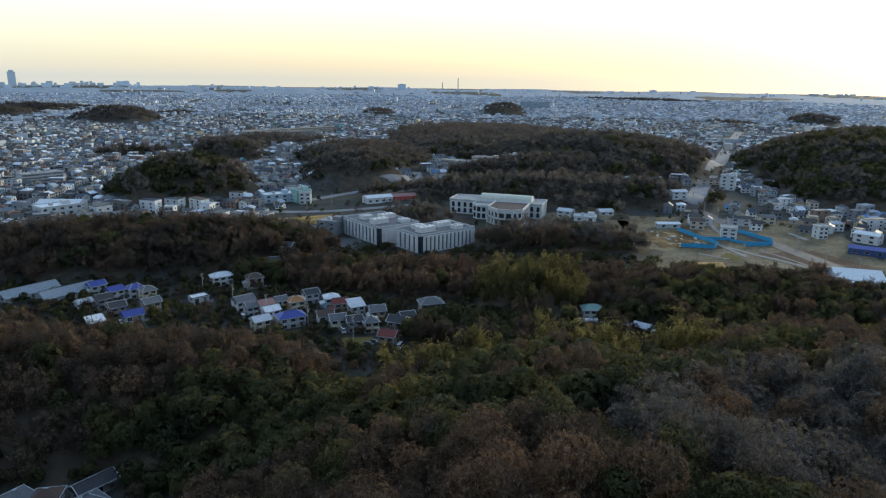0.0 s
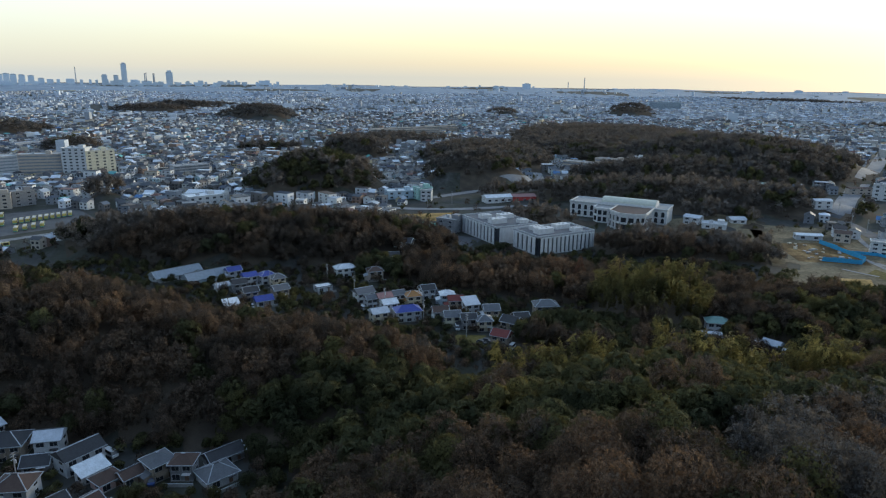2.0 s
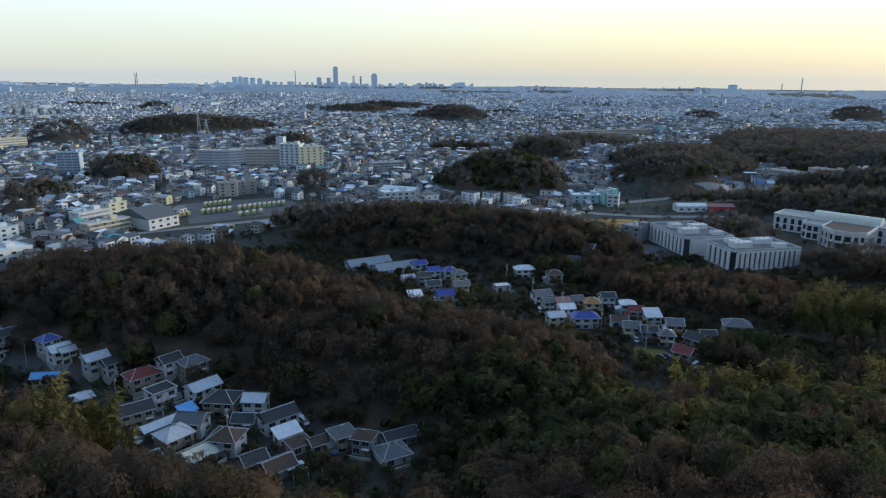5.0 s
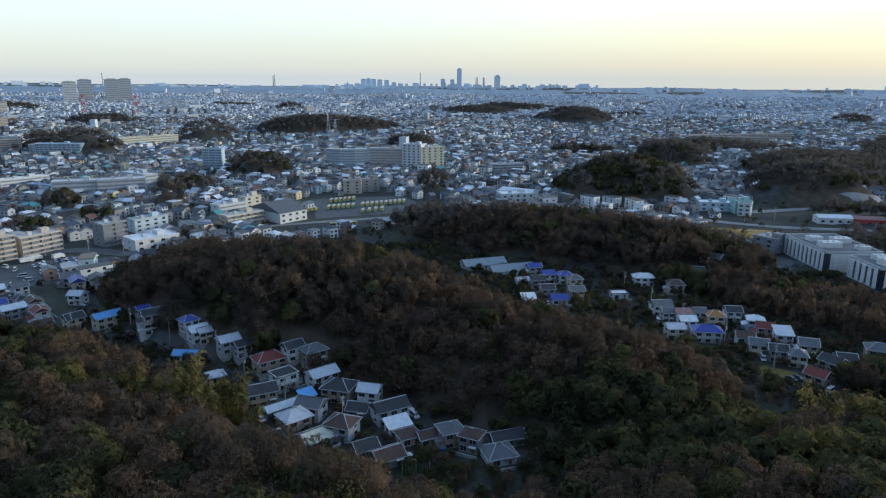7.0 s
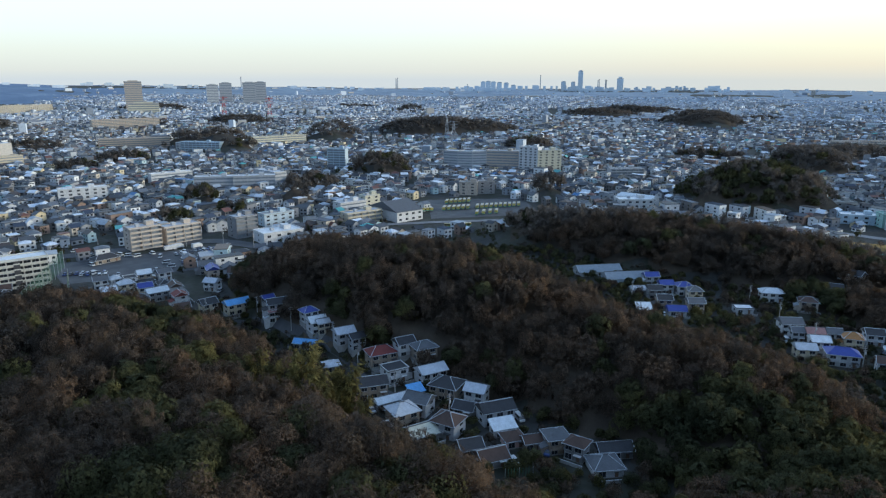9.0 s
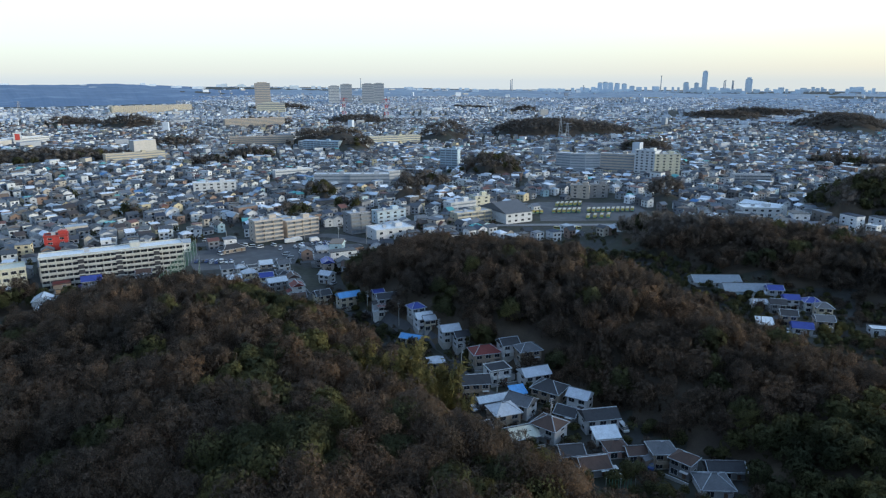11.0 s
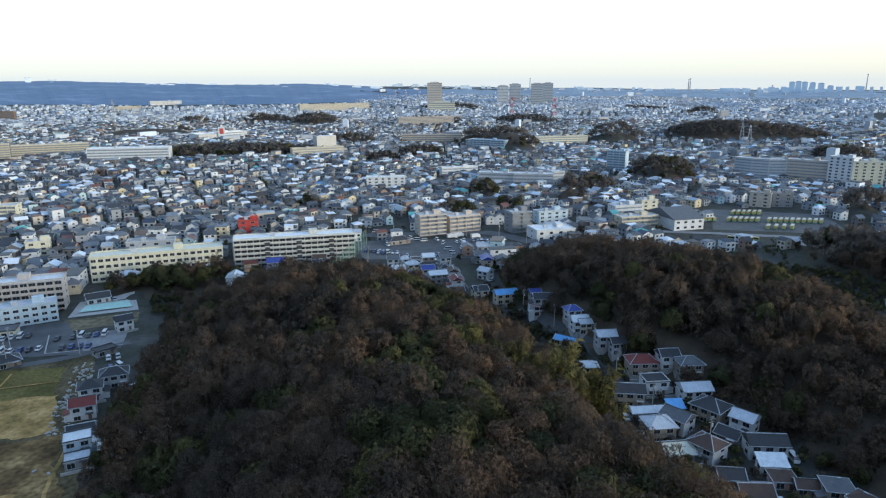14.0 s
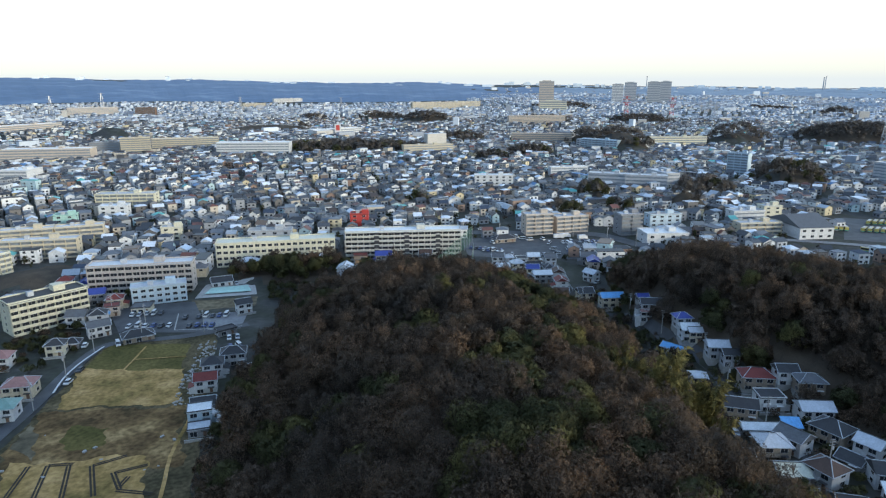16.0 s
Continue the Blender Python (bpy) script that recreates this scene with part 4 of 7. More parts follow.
house(-78.4, 269.8, 38, 8.3, 6.4, 2, "gable", "r_silver", "cream", "two-storey cream house with a gabled silver metal roof", trim="dark")
house(-118.7, 306.8, 43, 9.2, 6.4, 1, "flat", "r_white", "pale_grey", "low pale grey house with a flat white metal roof", trim="dark")
house(-77.3, 282.6, 37, 6.4, 5.5, 2, "gable", "r_white", "white", "two-storey white house with a gabled white metal roof", trim="dark")
house(-87.4, 287.0, 39, 6.4, 6.4, 2, "gable", "r_grey", "pale_grey", "two-storey pale grey house with a gabled grey tiled roof", trim="white")
house(-204.0, 311.0, 56, 25, 10.5, 1, "gable", "r_pewter", "pale_grey", "long low warehouse with a pale metal gabled roof", trim="dark")
house(-185.0, 311.0, 54, 25, 10.5, 1, "gable", "r_pewter", "pale_blue", "long low warehouse with a pale metal gabled roof", trim="dark")
house(-172.9, 315.8, 49, 8.3, 6.4, 2, "gable", "r_blue", "pale_grey", "two-storey pale grey house with a gabled deep blue roof", trim="dark")
house(-151.9, 312.0, 46, 8.3, 6.4, 2, "hip", "r_blue", "white", "two-storey white house with a hipped deep blue roof", trim="dark")
house(-135.1, 291.2, 45, 8.3, 6.4, 2, "gable", "r_grey", "beige", "two-storey beige house with a gabled grey tiled roof", trim="white")
house(-138.9, 280.5, 41, 9.2, 7.4, 1, "gable", "r_blue", "pale_grey", "low pale grey house with a gabled deep blue roof", trim="dark")
house(-150.6, 271.0, 44, 7.4, 5.5, 1, "lean", "r_white", "grey", "low grey house with a lean-to white metal roof", trim="dark")
house(-147.9, 284.9, 42, 7.4, 6.4, 2, "gable", "r_dark", "beige", "two-storey beige house with a gabled dark slate roof", trim="white")
house(-159.3, 295.8, 43, 7.4, 6.4, 2, "gable", "r_dark", "grey", "two-storey grey house with a gabled dark slate roof", trim="white")
house(-144.4, 308.9, 45, 7.4, 6.4, 2, "hip", "r_grey", "cream", "two-storey cream house with a hipped grey tiled roof", trim="white")
house(-168.4, 295.4, 50, 7.4, 6.4, 1, "gable", "r_silver", "white", "low white house with a gabled silver metal roof", trim="dark")
house(-159.8, 308.0, 47, 7.4, 6.4, 2, "gable", "r_blue", "pale_grey", "two-storey pale grey house with a gabled deep blue roof", trim="dark")
house(69.0, 288.9, 2, 10.1, 7.4, 2, "hip", "r_green", "pale_grey", "two-storey pale grey house with a hipped grey-green roof", trim="dark")
house(62.1, 270.0, 2, 10.1, 7.4, 2, "gable", "r_white", "beige", "two-storey beige house with a gabled white metal roof", trim="dark")
house(87.8, 273.2, -38, 7.4, 5.5, 1, "gable", "r_silver", "grey", "low grey house with a gabled silver metal roof", trim="dark")
house(80.7, 274.4, -36, 5.5, 4.6, 1, "gable", "r_white", "grey", "low grey house with a gabled white metal roof", trim="dark")
house(-241.4, -44.6, 94, 10.1, 7.4, 2, "hip", "r_dark", "pale_grey", "two-storey pale grey house with a hipped dark slate roof", trim="white")
house(-232.2, -51.0, 96, 8.3, 7.4, 2, "hip", "r_dark", "white", "two-storey white house with a hipped dark slate roof", trim="dark")
house(-217.9, -51.1, 95, 8.3, 6.4, 2, "gable", "r_red", "white", "two-storey white house with a gabled dark red tiled roof", trim="dark")
house(-203.0, -49.5, 96, 8.3, 6.4, 1, "gable", "r_dark", "pale_grey", "low pale grey house with a gabled dark slate roof", trim="white")
house(-193.9, -49.0, 98, 8.3, 5.5, 2, "flat", "r_white", "pale_blue", "two-storey pale blue house with a flat white metal roof", trim="dark")
house(-185.9, -48.0, 98, 7.4, 5.5, 1, "flat", "r_silver", "grey", "low grey house with a flat silver metal roof", trim="dark")
house(-219.6, -34.4, 119, 6.4, 4.6, 1, "lean", "r_white", "white", "low white house with a lean-to white metal roof", trim="dark")
house(-276.6, -88.7, 111, 13.8, 8.3, 1, "hip", "r_dark", "beige", "low beige house with a hipped dark slate roof", trim="white")
house(-286.5, -107.3, 116, 10.1, 7.4, 2, "gable", "r_grey", "white", "two-storey white house with a gabled grey tiled roof", trim="dark")
house(-266.7, -117.2, 94, 7.4, 6.4, 2, "hip", "r_dark", "yellow_cream", "two-storey yellowish house with a hipped dark slate roof", trim="white")
house(-273.6, -113.5, 93, 6.4, 5.5, 1, "hip", "r_dark", "grey", "low grey house with a hipped dark slate roof", trim="white")
house(-227.5, -114.7, 92, 11, 8.3, 2, "hip", "r_pink", "cream", "two-storey cream house with a hipped faded pink roof", trim="dark")
house(-209.8, -112.4, 93, 8.3, 8.3, 2, "hip", "r_green", "white", "two-storey white house with a hipped grey-green roof", trim="dark")
house(-257.3, -133.6, 92, 8.3, 8.3, 2, "hip", "r_pink", "white", "two-storey white house with a hipped faded pink roof", trim="dark")
house(-313.2, -109.3, 101, 6.4, 5.5, 2, "flat", "r_red", "tan", "two-storey tan house with a flat dark red tiled roof", trim="dark")
house(-307.5, -110.6, 102, 5.5, 4.6, 1, "gable", "r_sky", "grey", "low grey house with a gabled bright blue roof", trim="dark")
house(-353.6, -65.0, 105, 12, 8.3, 1, "gable", "r_dark", "white", "low white house with a gabled dark slate roof", trim="white")
house(-305.6, -48.1, 109, 5.5, 4.6, 2, "gable", "r_dark", "white", "two-storey white house with a gabled dark slate roof", trim="white")
house(-275.6, -52.4, 121, 9.2, 5.5, 1, "flat", "r_dark", "grey", "low grey house with a flat dark slate roof", trim="dark")

house(-367.5, 93.4, 78, 7.8, 6.8, 2, "gable", "r_grey", "white", "two-storey white house with gabled grey roof by the car park", trim="dark")
house(-364.6, 99.6, 175, 7.8, 6.8, 2, "hip", "r_silver", "pale_grey", "two-storey pale grey house with hipped silver roof by the car park", trim="white")
house(-345.2, 90.6, 81, 7.8, 6.8, 2, "gable", "r_white", "cream", "two-storey cream house with gabled white roof by the car park", trim="white")
house(-340.7, 96.0, 88, 7.8, 6.8, 1, "hip", "r_grey", "grey", "low grey house with hipped grey tiled roof beside the car park", trim="dark")
house(-361.4, 106.3, 174, 7.8, 6.8, 2, "flat", "r_dark", "white", "two-storey white house with flat dark roof by the car park", trim="white")
house(-364.8, 114.8, 80, 7.8, 6.8, 2, "gable", "r_white", "beige", "two-storey beige house with gabled white roof by the car park", trim="white")
house(-360.5, 123.7, 87, 7.8, 6.8, 2, "gable", "r_grey", "white", "two-storey white house with gabled grey roof by the car park", trim="dark")
house(-346.5, 118.6, 173, 7.8, 6.8, 1, "hip", "r_dark", "pale_grey", "low pale grey house with hipped dark roof by the car park", trim="white")
house(-339.5, 106.3, 79, 7.8, 6.8, 2, "gable", "r_blue", "cream", "two-storey cream house with gabled deep blue roof by the car park", trim="white")
house(-327.6, 108.0, 86, 11.0, 6.8, 2, "gable", "r_white", "grey", "two-storey grey house with gabled white roof by the car park", trim="dark")
house(-313.9, 114.0, 172, 7.8, 6.8, 2, "gable", "r_red", "white", "two-storey white house with gabled dark red roof by the car park", trim="white")
house(-301.9, 110.0, 78, 7.8, 6.8, 1, "gable", "r_brown", "beige", "low beige house with gabled brown tiled roof beside the car park", trim="white")
house(-341.9, 73.0, 85, 7.8, 6.8, 2, "gable", "r_grey", "white", "two-storey white house with gabled grey roof by the car park", trim="dark")
house(-331.8, 77.6, 171, 7.8, 6.8, 2, "gable", "r_dark", "pale_grey", "two-storey pale grey house with gabled dark roof by the car park", trim="white")
house(-352.0, 101.0, 88, 7.8, 6.8, 2, "hip", "r_silver", "cream", "two-storey cream house with hipped silver roof by the car park", trim="white")
house(-353.0, 111.5, 84, 7.8, 6.8, 1, "gable", "r_dark", "grey", "low grey house with gabled dark slate roof beside the car park", trim="dark")
house(-330.0, 118.0, 170, 7.8, 6.8, 2, "gable", "r_brown", "white", "two-storey white house with gabled brown roof by the car park", trim="white")
house(-322.0, 98.0, 87, 7.8, 6.8, 2, "hip", "r_dark", "beige", "two-storey beige house with hipped dark roof by the car park", trim="white")
house(-422.5, 111.8, 100, 17.0, 9.0, 1, "hip", "r_dark", "beige", "low beige hall with a hipped dark roof by the car park", trim="dark")

# ---- large buildings ----
building("apartment_block", "long six-storey cream apartment block with balconies", "apartment block", -392.6, 3.3, -386.6, 74.4, 12, 6, 2.9, "ivory", "r_white", "balcony", stairs=(0.27, 0.53, 0.8))
building("school", "four-storey cream school building with a flat roof", "school", -389.4, -72.7, -391.8, -2.9, 13, 4, 3.5, "yellow_cream", "r_cream", "ribbon")
building("apartment_block", "five-storey grey-pink apartment block with stepped balconies", "apartment block", -346.3, -129.9, -347.0, -78.3, 11, 5, 3, "stone", "r_silver", "balcony")
building("apartment_block", "low pale blue apartment house with silver roof", "apartment block", -324.0, -103.2, -329.7, -78.3, 9, 3, 2.9, "pale_blue", "r_silver", "flat")
building("apartment_block", "yellow-cream apartment block with a dark roof", "apartment block", -291.0, -143.7, -312.1, -118.7, 12, 5, 2.9, "yellow_cream", "r_dark", "balcony")
building("apartment_block", "grey three-storey apartment house among the houses", "apartment block", -444.4, -60.2, -442.5, -31.7, 10, 3, 3, "pale_grey", "concrete", "flat")
building("apartment_block", "cream four-storey apartment block with balconies", "apartment block", -430.0, -207.5, -432.3, -162.8, 10, 4, 2.9, "cream", "r_silver", "balcony")
building("apartment_block", "cream four-storey apartment block with balconies", "apartment block", -467.7, -188.6, -473.2, -159.4, 10, 4, 2.9, "cream", "r_silver", "balcony")
building("apartment_block", "cream four-storey apartment block with balconies", "apartment block", -461.3, -220.8, -467.5, -189.2, 10, 4, 2.9, "cream", "r_silver", "balcony")
building("apartment_block", "yellowish apartment block end among the houses", "apartment block", -395.9, -193.1, -402.4, -189.2, 10, 4, 2.9, "yellow_cream", "r_silver", "balcony")
building("apartment_block", "tan five-storey apartment block among the houses", "apartment block", -437.4, 132.1, -437.8, 152.5, 11, 5, 2.9, "tan", "pale_grey", "balcony")
building("apartment_block", "tan four-storey apartment block among the houses", "apartment block", -438.9, 155.4, -441.7, 180.7, 11, 4, 2.9, "tan", "pale_grey", "balcony")
building("apartment_block", "grey five-storey block among the houses", "apartment block", -424.9, 198.6, -425.5, 215.3, 12, 5, 2.9, "grey", "pale_grey", "balcony")
building("warehouse", "white flat-roofed hall beside the car park", "hall", -394.4, 203.6, -392.0, 232.3, 18, 2, 3.6, "white", "r_white", "flat")
building("apartment_block", "pale blue three-storey block among the houses", "apartment block", -446.2, 231.9, -445.9, 257.0, 10, 3, 3, "pale_blue", "concrete", "flat")
building("depot_hall", "white hall with a wide grey gabled roof", "hall", -390.0, 314.8, -388.2, 339.7, 40, 2, 4, "white", "r_grey", "shed")
building("office_block", "white four-storey office block among the houses", "office", -446.5, 301.2, -445.7, 326.6, 12, 3, 3, "white", "pale_grey", "ribbon")
building("apartment_block", "cream apartment block with balconies", "apartment block", -406.6, 279.7, -404.6, 311.1, 10, 3, 3, "cream", "pale_grey", "balcony")
building("apartment_block", "yellow and blue painted block", "apartment block", -447.5, 327.0, -446.8, 342.1, 10, 4, 3, "yellow_cream", "pale_grey", "flat")
building("school", "grey school wing with long window rows", "school", -638.4, 259.9, -616.2, 294.5, 14, 4, 3.5, "pale_grey", "r_silver", "ribbon")
building("school", "grey school wing with long window rows", "school", -617.0, 290.6, -598.3, 326.9, 14, 4, 3.5, "pale_grey", "r_silver", "ribbon")
building("school", "grey school end wing among the houses", "school", -614.6, 334.5, -615.4, 349.5, 40, 4, 3.5, "pale_grey", "r_silver", "ribbon")
building("apartment_block", "white stepped apartment block among the houses", "apartment block", -652.0, 143.0, -643.9, 181.6, 12, 4, 3.2, "white", "r_white", "flat")
building("office_block", "white low office block among the houses", "office", -716.3, 246.9, -716.3, 291.3, 10, 3, 3.2, "white", "r_white", "ribbon")
building("apartment_block", "cream stepped apartment block among the houses", "apartment block", -603.6, -204.8, -599.5, -155.1, 14, 4, 3, "yellow_cream", "pale_grey", "balcony")
building("clinic", "white rounded low building among the houses", "clinic", -556.5, -188.0, -556.4, -166.5, 12, 3, 3.2, "white", "r_white", "flat")
building("shop", "bright red shop building among the houses", "shop", -491.4, 10.0, -489.6, 23.6, 10, 3, 3, "red", "r_red", "flat")
building("apartment_block", "mint green small block among the houses", "apartment block", -526.6, -211.0, -527.7, -195.8, 9, 3, 3, "mint", "r_green", "flat")
building("apartment_block", "pale cream small block among the houses", "apartment block", -466.8, -120.8, -467.6, -107.6, 9, 3, 3, "yellow_cream", "pale_grey", "flat")
building("apartment_block", "long pale apartment slab with balconies", "apartment block", -1054.1, -261.9, -1068.7, -167.7, 14, 6, 3, "cream", "pale_grey", "balcony")
building("shopping_centre", "long white shopping centre among the houses", "shopping centre", -965.3, -156.1, -951.8, -56.1, 24, 5, 3.6, "white", "r_white", "ribbon")
building("apartment_block", "tall pale cream apartment block", "apartment block", -1014.7, -295.1, -1022.5, -256.2, 14, 8, 3, "cream", "concrete", "balcony")
building("office_block", "grey flat office block among the houses", "office", -1040.7, -344.9, -1040.2, -304.4, 20, 5, 3.4, "grey", "concrete", "ribbon")
building("shopping_centre", "long beige shopping centre with white roof", "shopping centre", -965.1, -433.7, -963.7, -319.5, 26, 5, 3.6, "tan", "r_white", "ribbon")
building("factory_hall", "white factory hall among the houses", "hall", -766.2, -349.5, -761.1, -319.9, 30, 4, 3.4, "white", "r_white", "ribbon")
building("shopping_centre", "white store with a red sign tower", "shopping centre", -1280.3, -27.1, -1331.0, 65.9, 22, 4, 3.6, "white", "r_white", "ribbon")
building("school", "cream four-storey school among the houses", "school", -934.8, 103.7, -946.4, 177.1, 12, 4, 3.2, "cream", "concrete", "ribbon")
building("apartment_block", "tan apartment slab among the houses", "apartment block", -1092.4, 305.9, -1060.6, 401.6, 12, 5, 3.2, "tan", "concrete", "balcony")
building("apartment_block", "pale blue apartment slab among the houses", "apartment block", -995.8, 392.2, -945.0, 429.9, 12, 5, 3.2, "pale_blue", "r_white", "balcony")
building("school", "pale yellow school among the houses", "school", -1029.5, 522.8, -1024.3, 626.4, 14, 4, 3.6, "yellow_cream", "concrete", "ribbon")
building("school", "white school wing among the houses", "school", -957.5, 446.8, -961.4, 490.6, 12, 4, 3.4, "white", "concrete", "ribbon")
building("apartment_block", "tan apartment slabs among the houses", "apartment block", -1500.1, 413.8, -1506.2, 552.9, 12, 7, 3, "tan", "concrete", "balcony")
building("apartment_block", "pale apartment slabs among the houses", "apartment block", -2302.7, 294.8, -2390.0, 554.2, 14, 8, 3, "cream", "concrete", "balcony")
building("factory_hall", "beige factory with pale roof", "hall", -2189.9, -764.9, -2247.1, -637.1, 30, 6, 3.6, "tan", "r_white", "ribbon")
building("factory_hall", "long tan factory hall among the houses", "hall", -1427.8, -628.8, -1545.4, -556.8, 30, 4, 3.6, "tan", "r_white", "ribbon")
building("apartment_block", "brown apartment block among the houses", "apartment block", -2185.7, -572.1, -2175.4, -512.6, 16, 8, 3, "brown", "concrete", "balcony")
building("apartment_block", "cream apartment block among the houses", "apartment block", -2472.9, -286.6, -2527.7, -213.3, 16, 5, 3, "cream", "concrete", "balcony")
building("apartment_block", "white apartment block among the houses", "apartment block", -2776.5, -199.6, -2834.7, -90.7, 16, 5, 3, "white", "concrete", "balcony")
for hx0, hy0, hx1, hy1 in ((-588.2, 549.9, -569.4, 555.6), (-569.4, 555.6, -555.6, 566.1), (-555.6, 566.1, -546.6, 581.6)):
    building("hospital", "curved pale hospital wing with window bands", "hospital", hx0, hy0, hx1, hy1, 16, 7, 3.1, "pale_grey", "pale_grey", "ribbon", extras=False)
building("hospital", "tan hospital wing among the houses", "hospital", -546.6, 581.6, -513.2, 602.0, 16, 7, 3.2, "tan", "pale_grey", "ribbon")
building("hospital", "white hospital tower wing among the houses", "hospital", -509.9, 598.2, -486.6, 604.5, 16, 9, 3.2, "white", "pale_grey", "flat")
building("hospital", "pale yellow hospital wing among the houses", "hospital", -486.6, 604.5, -471.0, 629.2, 16, 8, 3.2, "yellow_cream", "pale_grey", "flat")
building("shop", "white flat-roofed store among the houses", "shop", -306.1, 494.9, -286.4, 518.1, 18, 2, 3.6, "white", "r_white", "flat")
building("apartment_block", "tan four-storey block among the houses", "apartment block", -449.4, 440.3, -435.8, 450.9, 10, 4, 3, "tan", "concrete", "flat")
building("apartment_block", "grey four-storey block among the houses", "apartment block", -439.2, 456.0, -430.7, 470.8, 10, 4, 3, "grey", "concrete", "flat")
building("apartment_block", "grey apartment block among the houses", "apartment block", -399.0, 622.0, -376.0, 651.2, 12, 4, 3, "pale_grey", "concrete", "balcony")
building("apartment_block", "blue-grey tall block among the houses", "apartment block", -690.9, 450.3, -672.0, 464.0, 10, 8, 3, "pale_blue", "concrete", "balcony")
building("apartment_block", "white apartment slab among the houses", "apartment block", -1012.0, 391.6, -949.8, 428.1, 12, 4, 3.4, "white", "r_white", "balcony")
building("school", "pale school among the houses", "school", -1141.1, 401.8, -1115.8, 423.1, 12, 5, 3.4, "pale_grey", "r_white", "ribbon")
building("hall", "low grey hall among the houses", "hall", -179.2, 618.4, -162.9, 636.2, 12, 2, 3.4, "concrete", "concrete", "flat")
building("shop", "pale low shop among the houses", "shop", -155.1, 567.5, -130.3, 580.9, 14, 2, 3.4, "pale_blue", "r_white", "flat")
building("hall", "mint green hall among the houses", "hall", -127.9, 571.2, -116.7, 579.8, 12, 3, 3.4, "mint", "r_green", "flat")
building("hall", "white low hall with a metal roof", "hall", -66.5, 570.3, -44.7, 582.1, 12, 1, 5, "white", "r_white", "shed")
building("hall", "low hall with a red and white striped roof", "hall", -43.8, 581.2, -24.4, 589.5, 12, 1, 5, "red", "r_pink", "shed")
building("apartment_block", "long row of tan apartments", "apartment block", -345.7, 1164.9, -214.4, 1302.0, 12, 5, 3, "tan", "concrete", "balcony")
building("school", "low tan school among the houses", "school", -4.0, 817.8, 62.4, 777.7, 14, 3, 3.6, "tan", "concrete", "ribbon")
building("school", "tan school wing among the houses", "school", 34.2, 823.8, 70.6, 800.4, 14, 4, 3.6, "tan", "concrete", "ribbon")
building("school", "white school stair wing among the houses", "school", 70.5, 799.9, 87.6, 795.2, 14, 5, 3.6, "white", "concrete", "flat")
building("apartment_block", "tan apartment rows among the houses", "apartment block", -342.8, 1138.5, -224.8, 1176.7, 12, 5, 3, "tan", "concrete", "balcony")
building("apartment_block", "pale tower flats among the houses", "apartment block", 269.6, 2429.8, 382.1, 2475.9, 16, 9, 3, "pale_blue", "concrete", "balcony")
building("office_block", "white office block beside the road", "office", 282.8, 675.2, 295.7, 668.5, 10, 4, 3.6, "white", "concrete", "flat")
building("hall", "white dome-like hall among the houses", "hall", 801.3, 1469.4, 842.2, 1474.7, 24, 3, 5, "white", "r_white", "flat")
building("hall", "white dome-like hall among the houses", "hall", 806.6, 1410.1, 844.2, 1414.8, 24, 3, 5, "white", "r_white", "flat")
building("hall", "low hall with grey-green roof", "hall", 171.5, 687.5, 199.5, 694.9, 18, 2, 3.4, "pale_grey", "r_green", "shed")
building("apartment_block", "small white block among the houses", "apartment block", 265.7, 457.5, 272.4, 458.1, 8, 3, 2.9, "white", "concrete", "flat")
building("warehouse", "broad white-roofed warehouse among the houses", "hall", 200.3, 321.7, 221.9, 315.8, 26, 2, 3.6, "white", "r_white", "shed")
building("house_block", "white three-storey house among the houses", "house", 195.0, 453.9, 204.7, 450.7, 9, 3, 2.7, "white", "concrete", "flat")
building("house_block", "tan farmhouse with brown roof", "house", 184.7, 486.1, 194.3, 482.4, 10, 2, 3.2, "tan", "r_brown", "shed")
building("hall", "white roofed shelter among the houses", "hall", 101.9, 462.9, 119.0, 456.7, 9, 1, 3.6, "white", "r_white", "shed")
building("greenhouse", "long pale greenhouse among the houses", "greenhouse", 161.2, 487.0, 178.3, 487.4, 7, 1, 3.4, "pale_grey", "r_white", "shed")
building("annex", "white annex with gabled roof", "annex", 91.2, 524.1, 101.5, 518.1, 10, 2, 2.9, "white", "r_silver", "shed")
building("annex", "low white annex among the houses", "annex", 102.2, 509.9, 119.1, 506.2, 12, 1, 3.4, "white", "r_white", "flat")
building("annex", "small white annex among the houses", "annex", 125.9, 523.1, 137.4, 525.3, 10, 1, 3.4, "white", "r_silver", "shed")
building("shop", "small white building among the houses", "shop", -124.9, 566.4, -115.3, 567.4, 10, 3, 3.2, "white", "concrete", "flat")
building("hall", "white hall with pale teal roof", "hall", -323.4, 517.2, -290.7, 519.1, 16, 2, 3.4, "white", "r_white", "shed")
building("block", "small white cubic block above the trees", "block", -213.6, 498.1, -206.5, 497.9, 7, 3, 3, "white", "white", "flat")
building("roadside_house", "tan roadside house with brown roof", "house", 273.9, 702.2, 296.5, 706.6, 8, 2, 3, "tan", "r_brown", "shed")
building("roadside_house", "white roadside building with metal roof", "shop", 202.1, 579.0, 216.2, 581.9, 9, 2, 3.2, "white", "r_silver", "shed")
building("roadside_house", "grey valley house with dark roof", "house", 220.0, 499.7, 236.1, 496.8, 9, 2, 3, "pale_grey", "r_dark", "shed")
building("roadside_house", "cream valley house with grey roof", "house", 246.8, 506.0, 258.1, 504.8, 9, 2, 3, "cream", "r_grey", "shed")
building("hall", "white pointed-roof hall in the valley", "hall", 286.4, 451.9, 296.0, 439.6, 10, 2, 3.2, "white", "r_white", "shed")
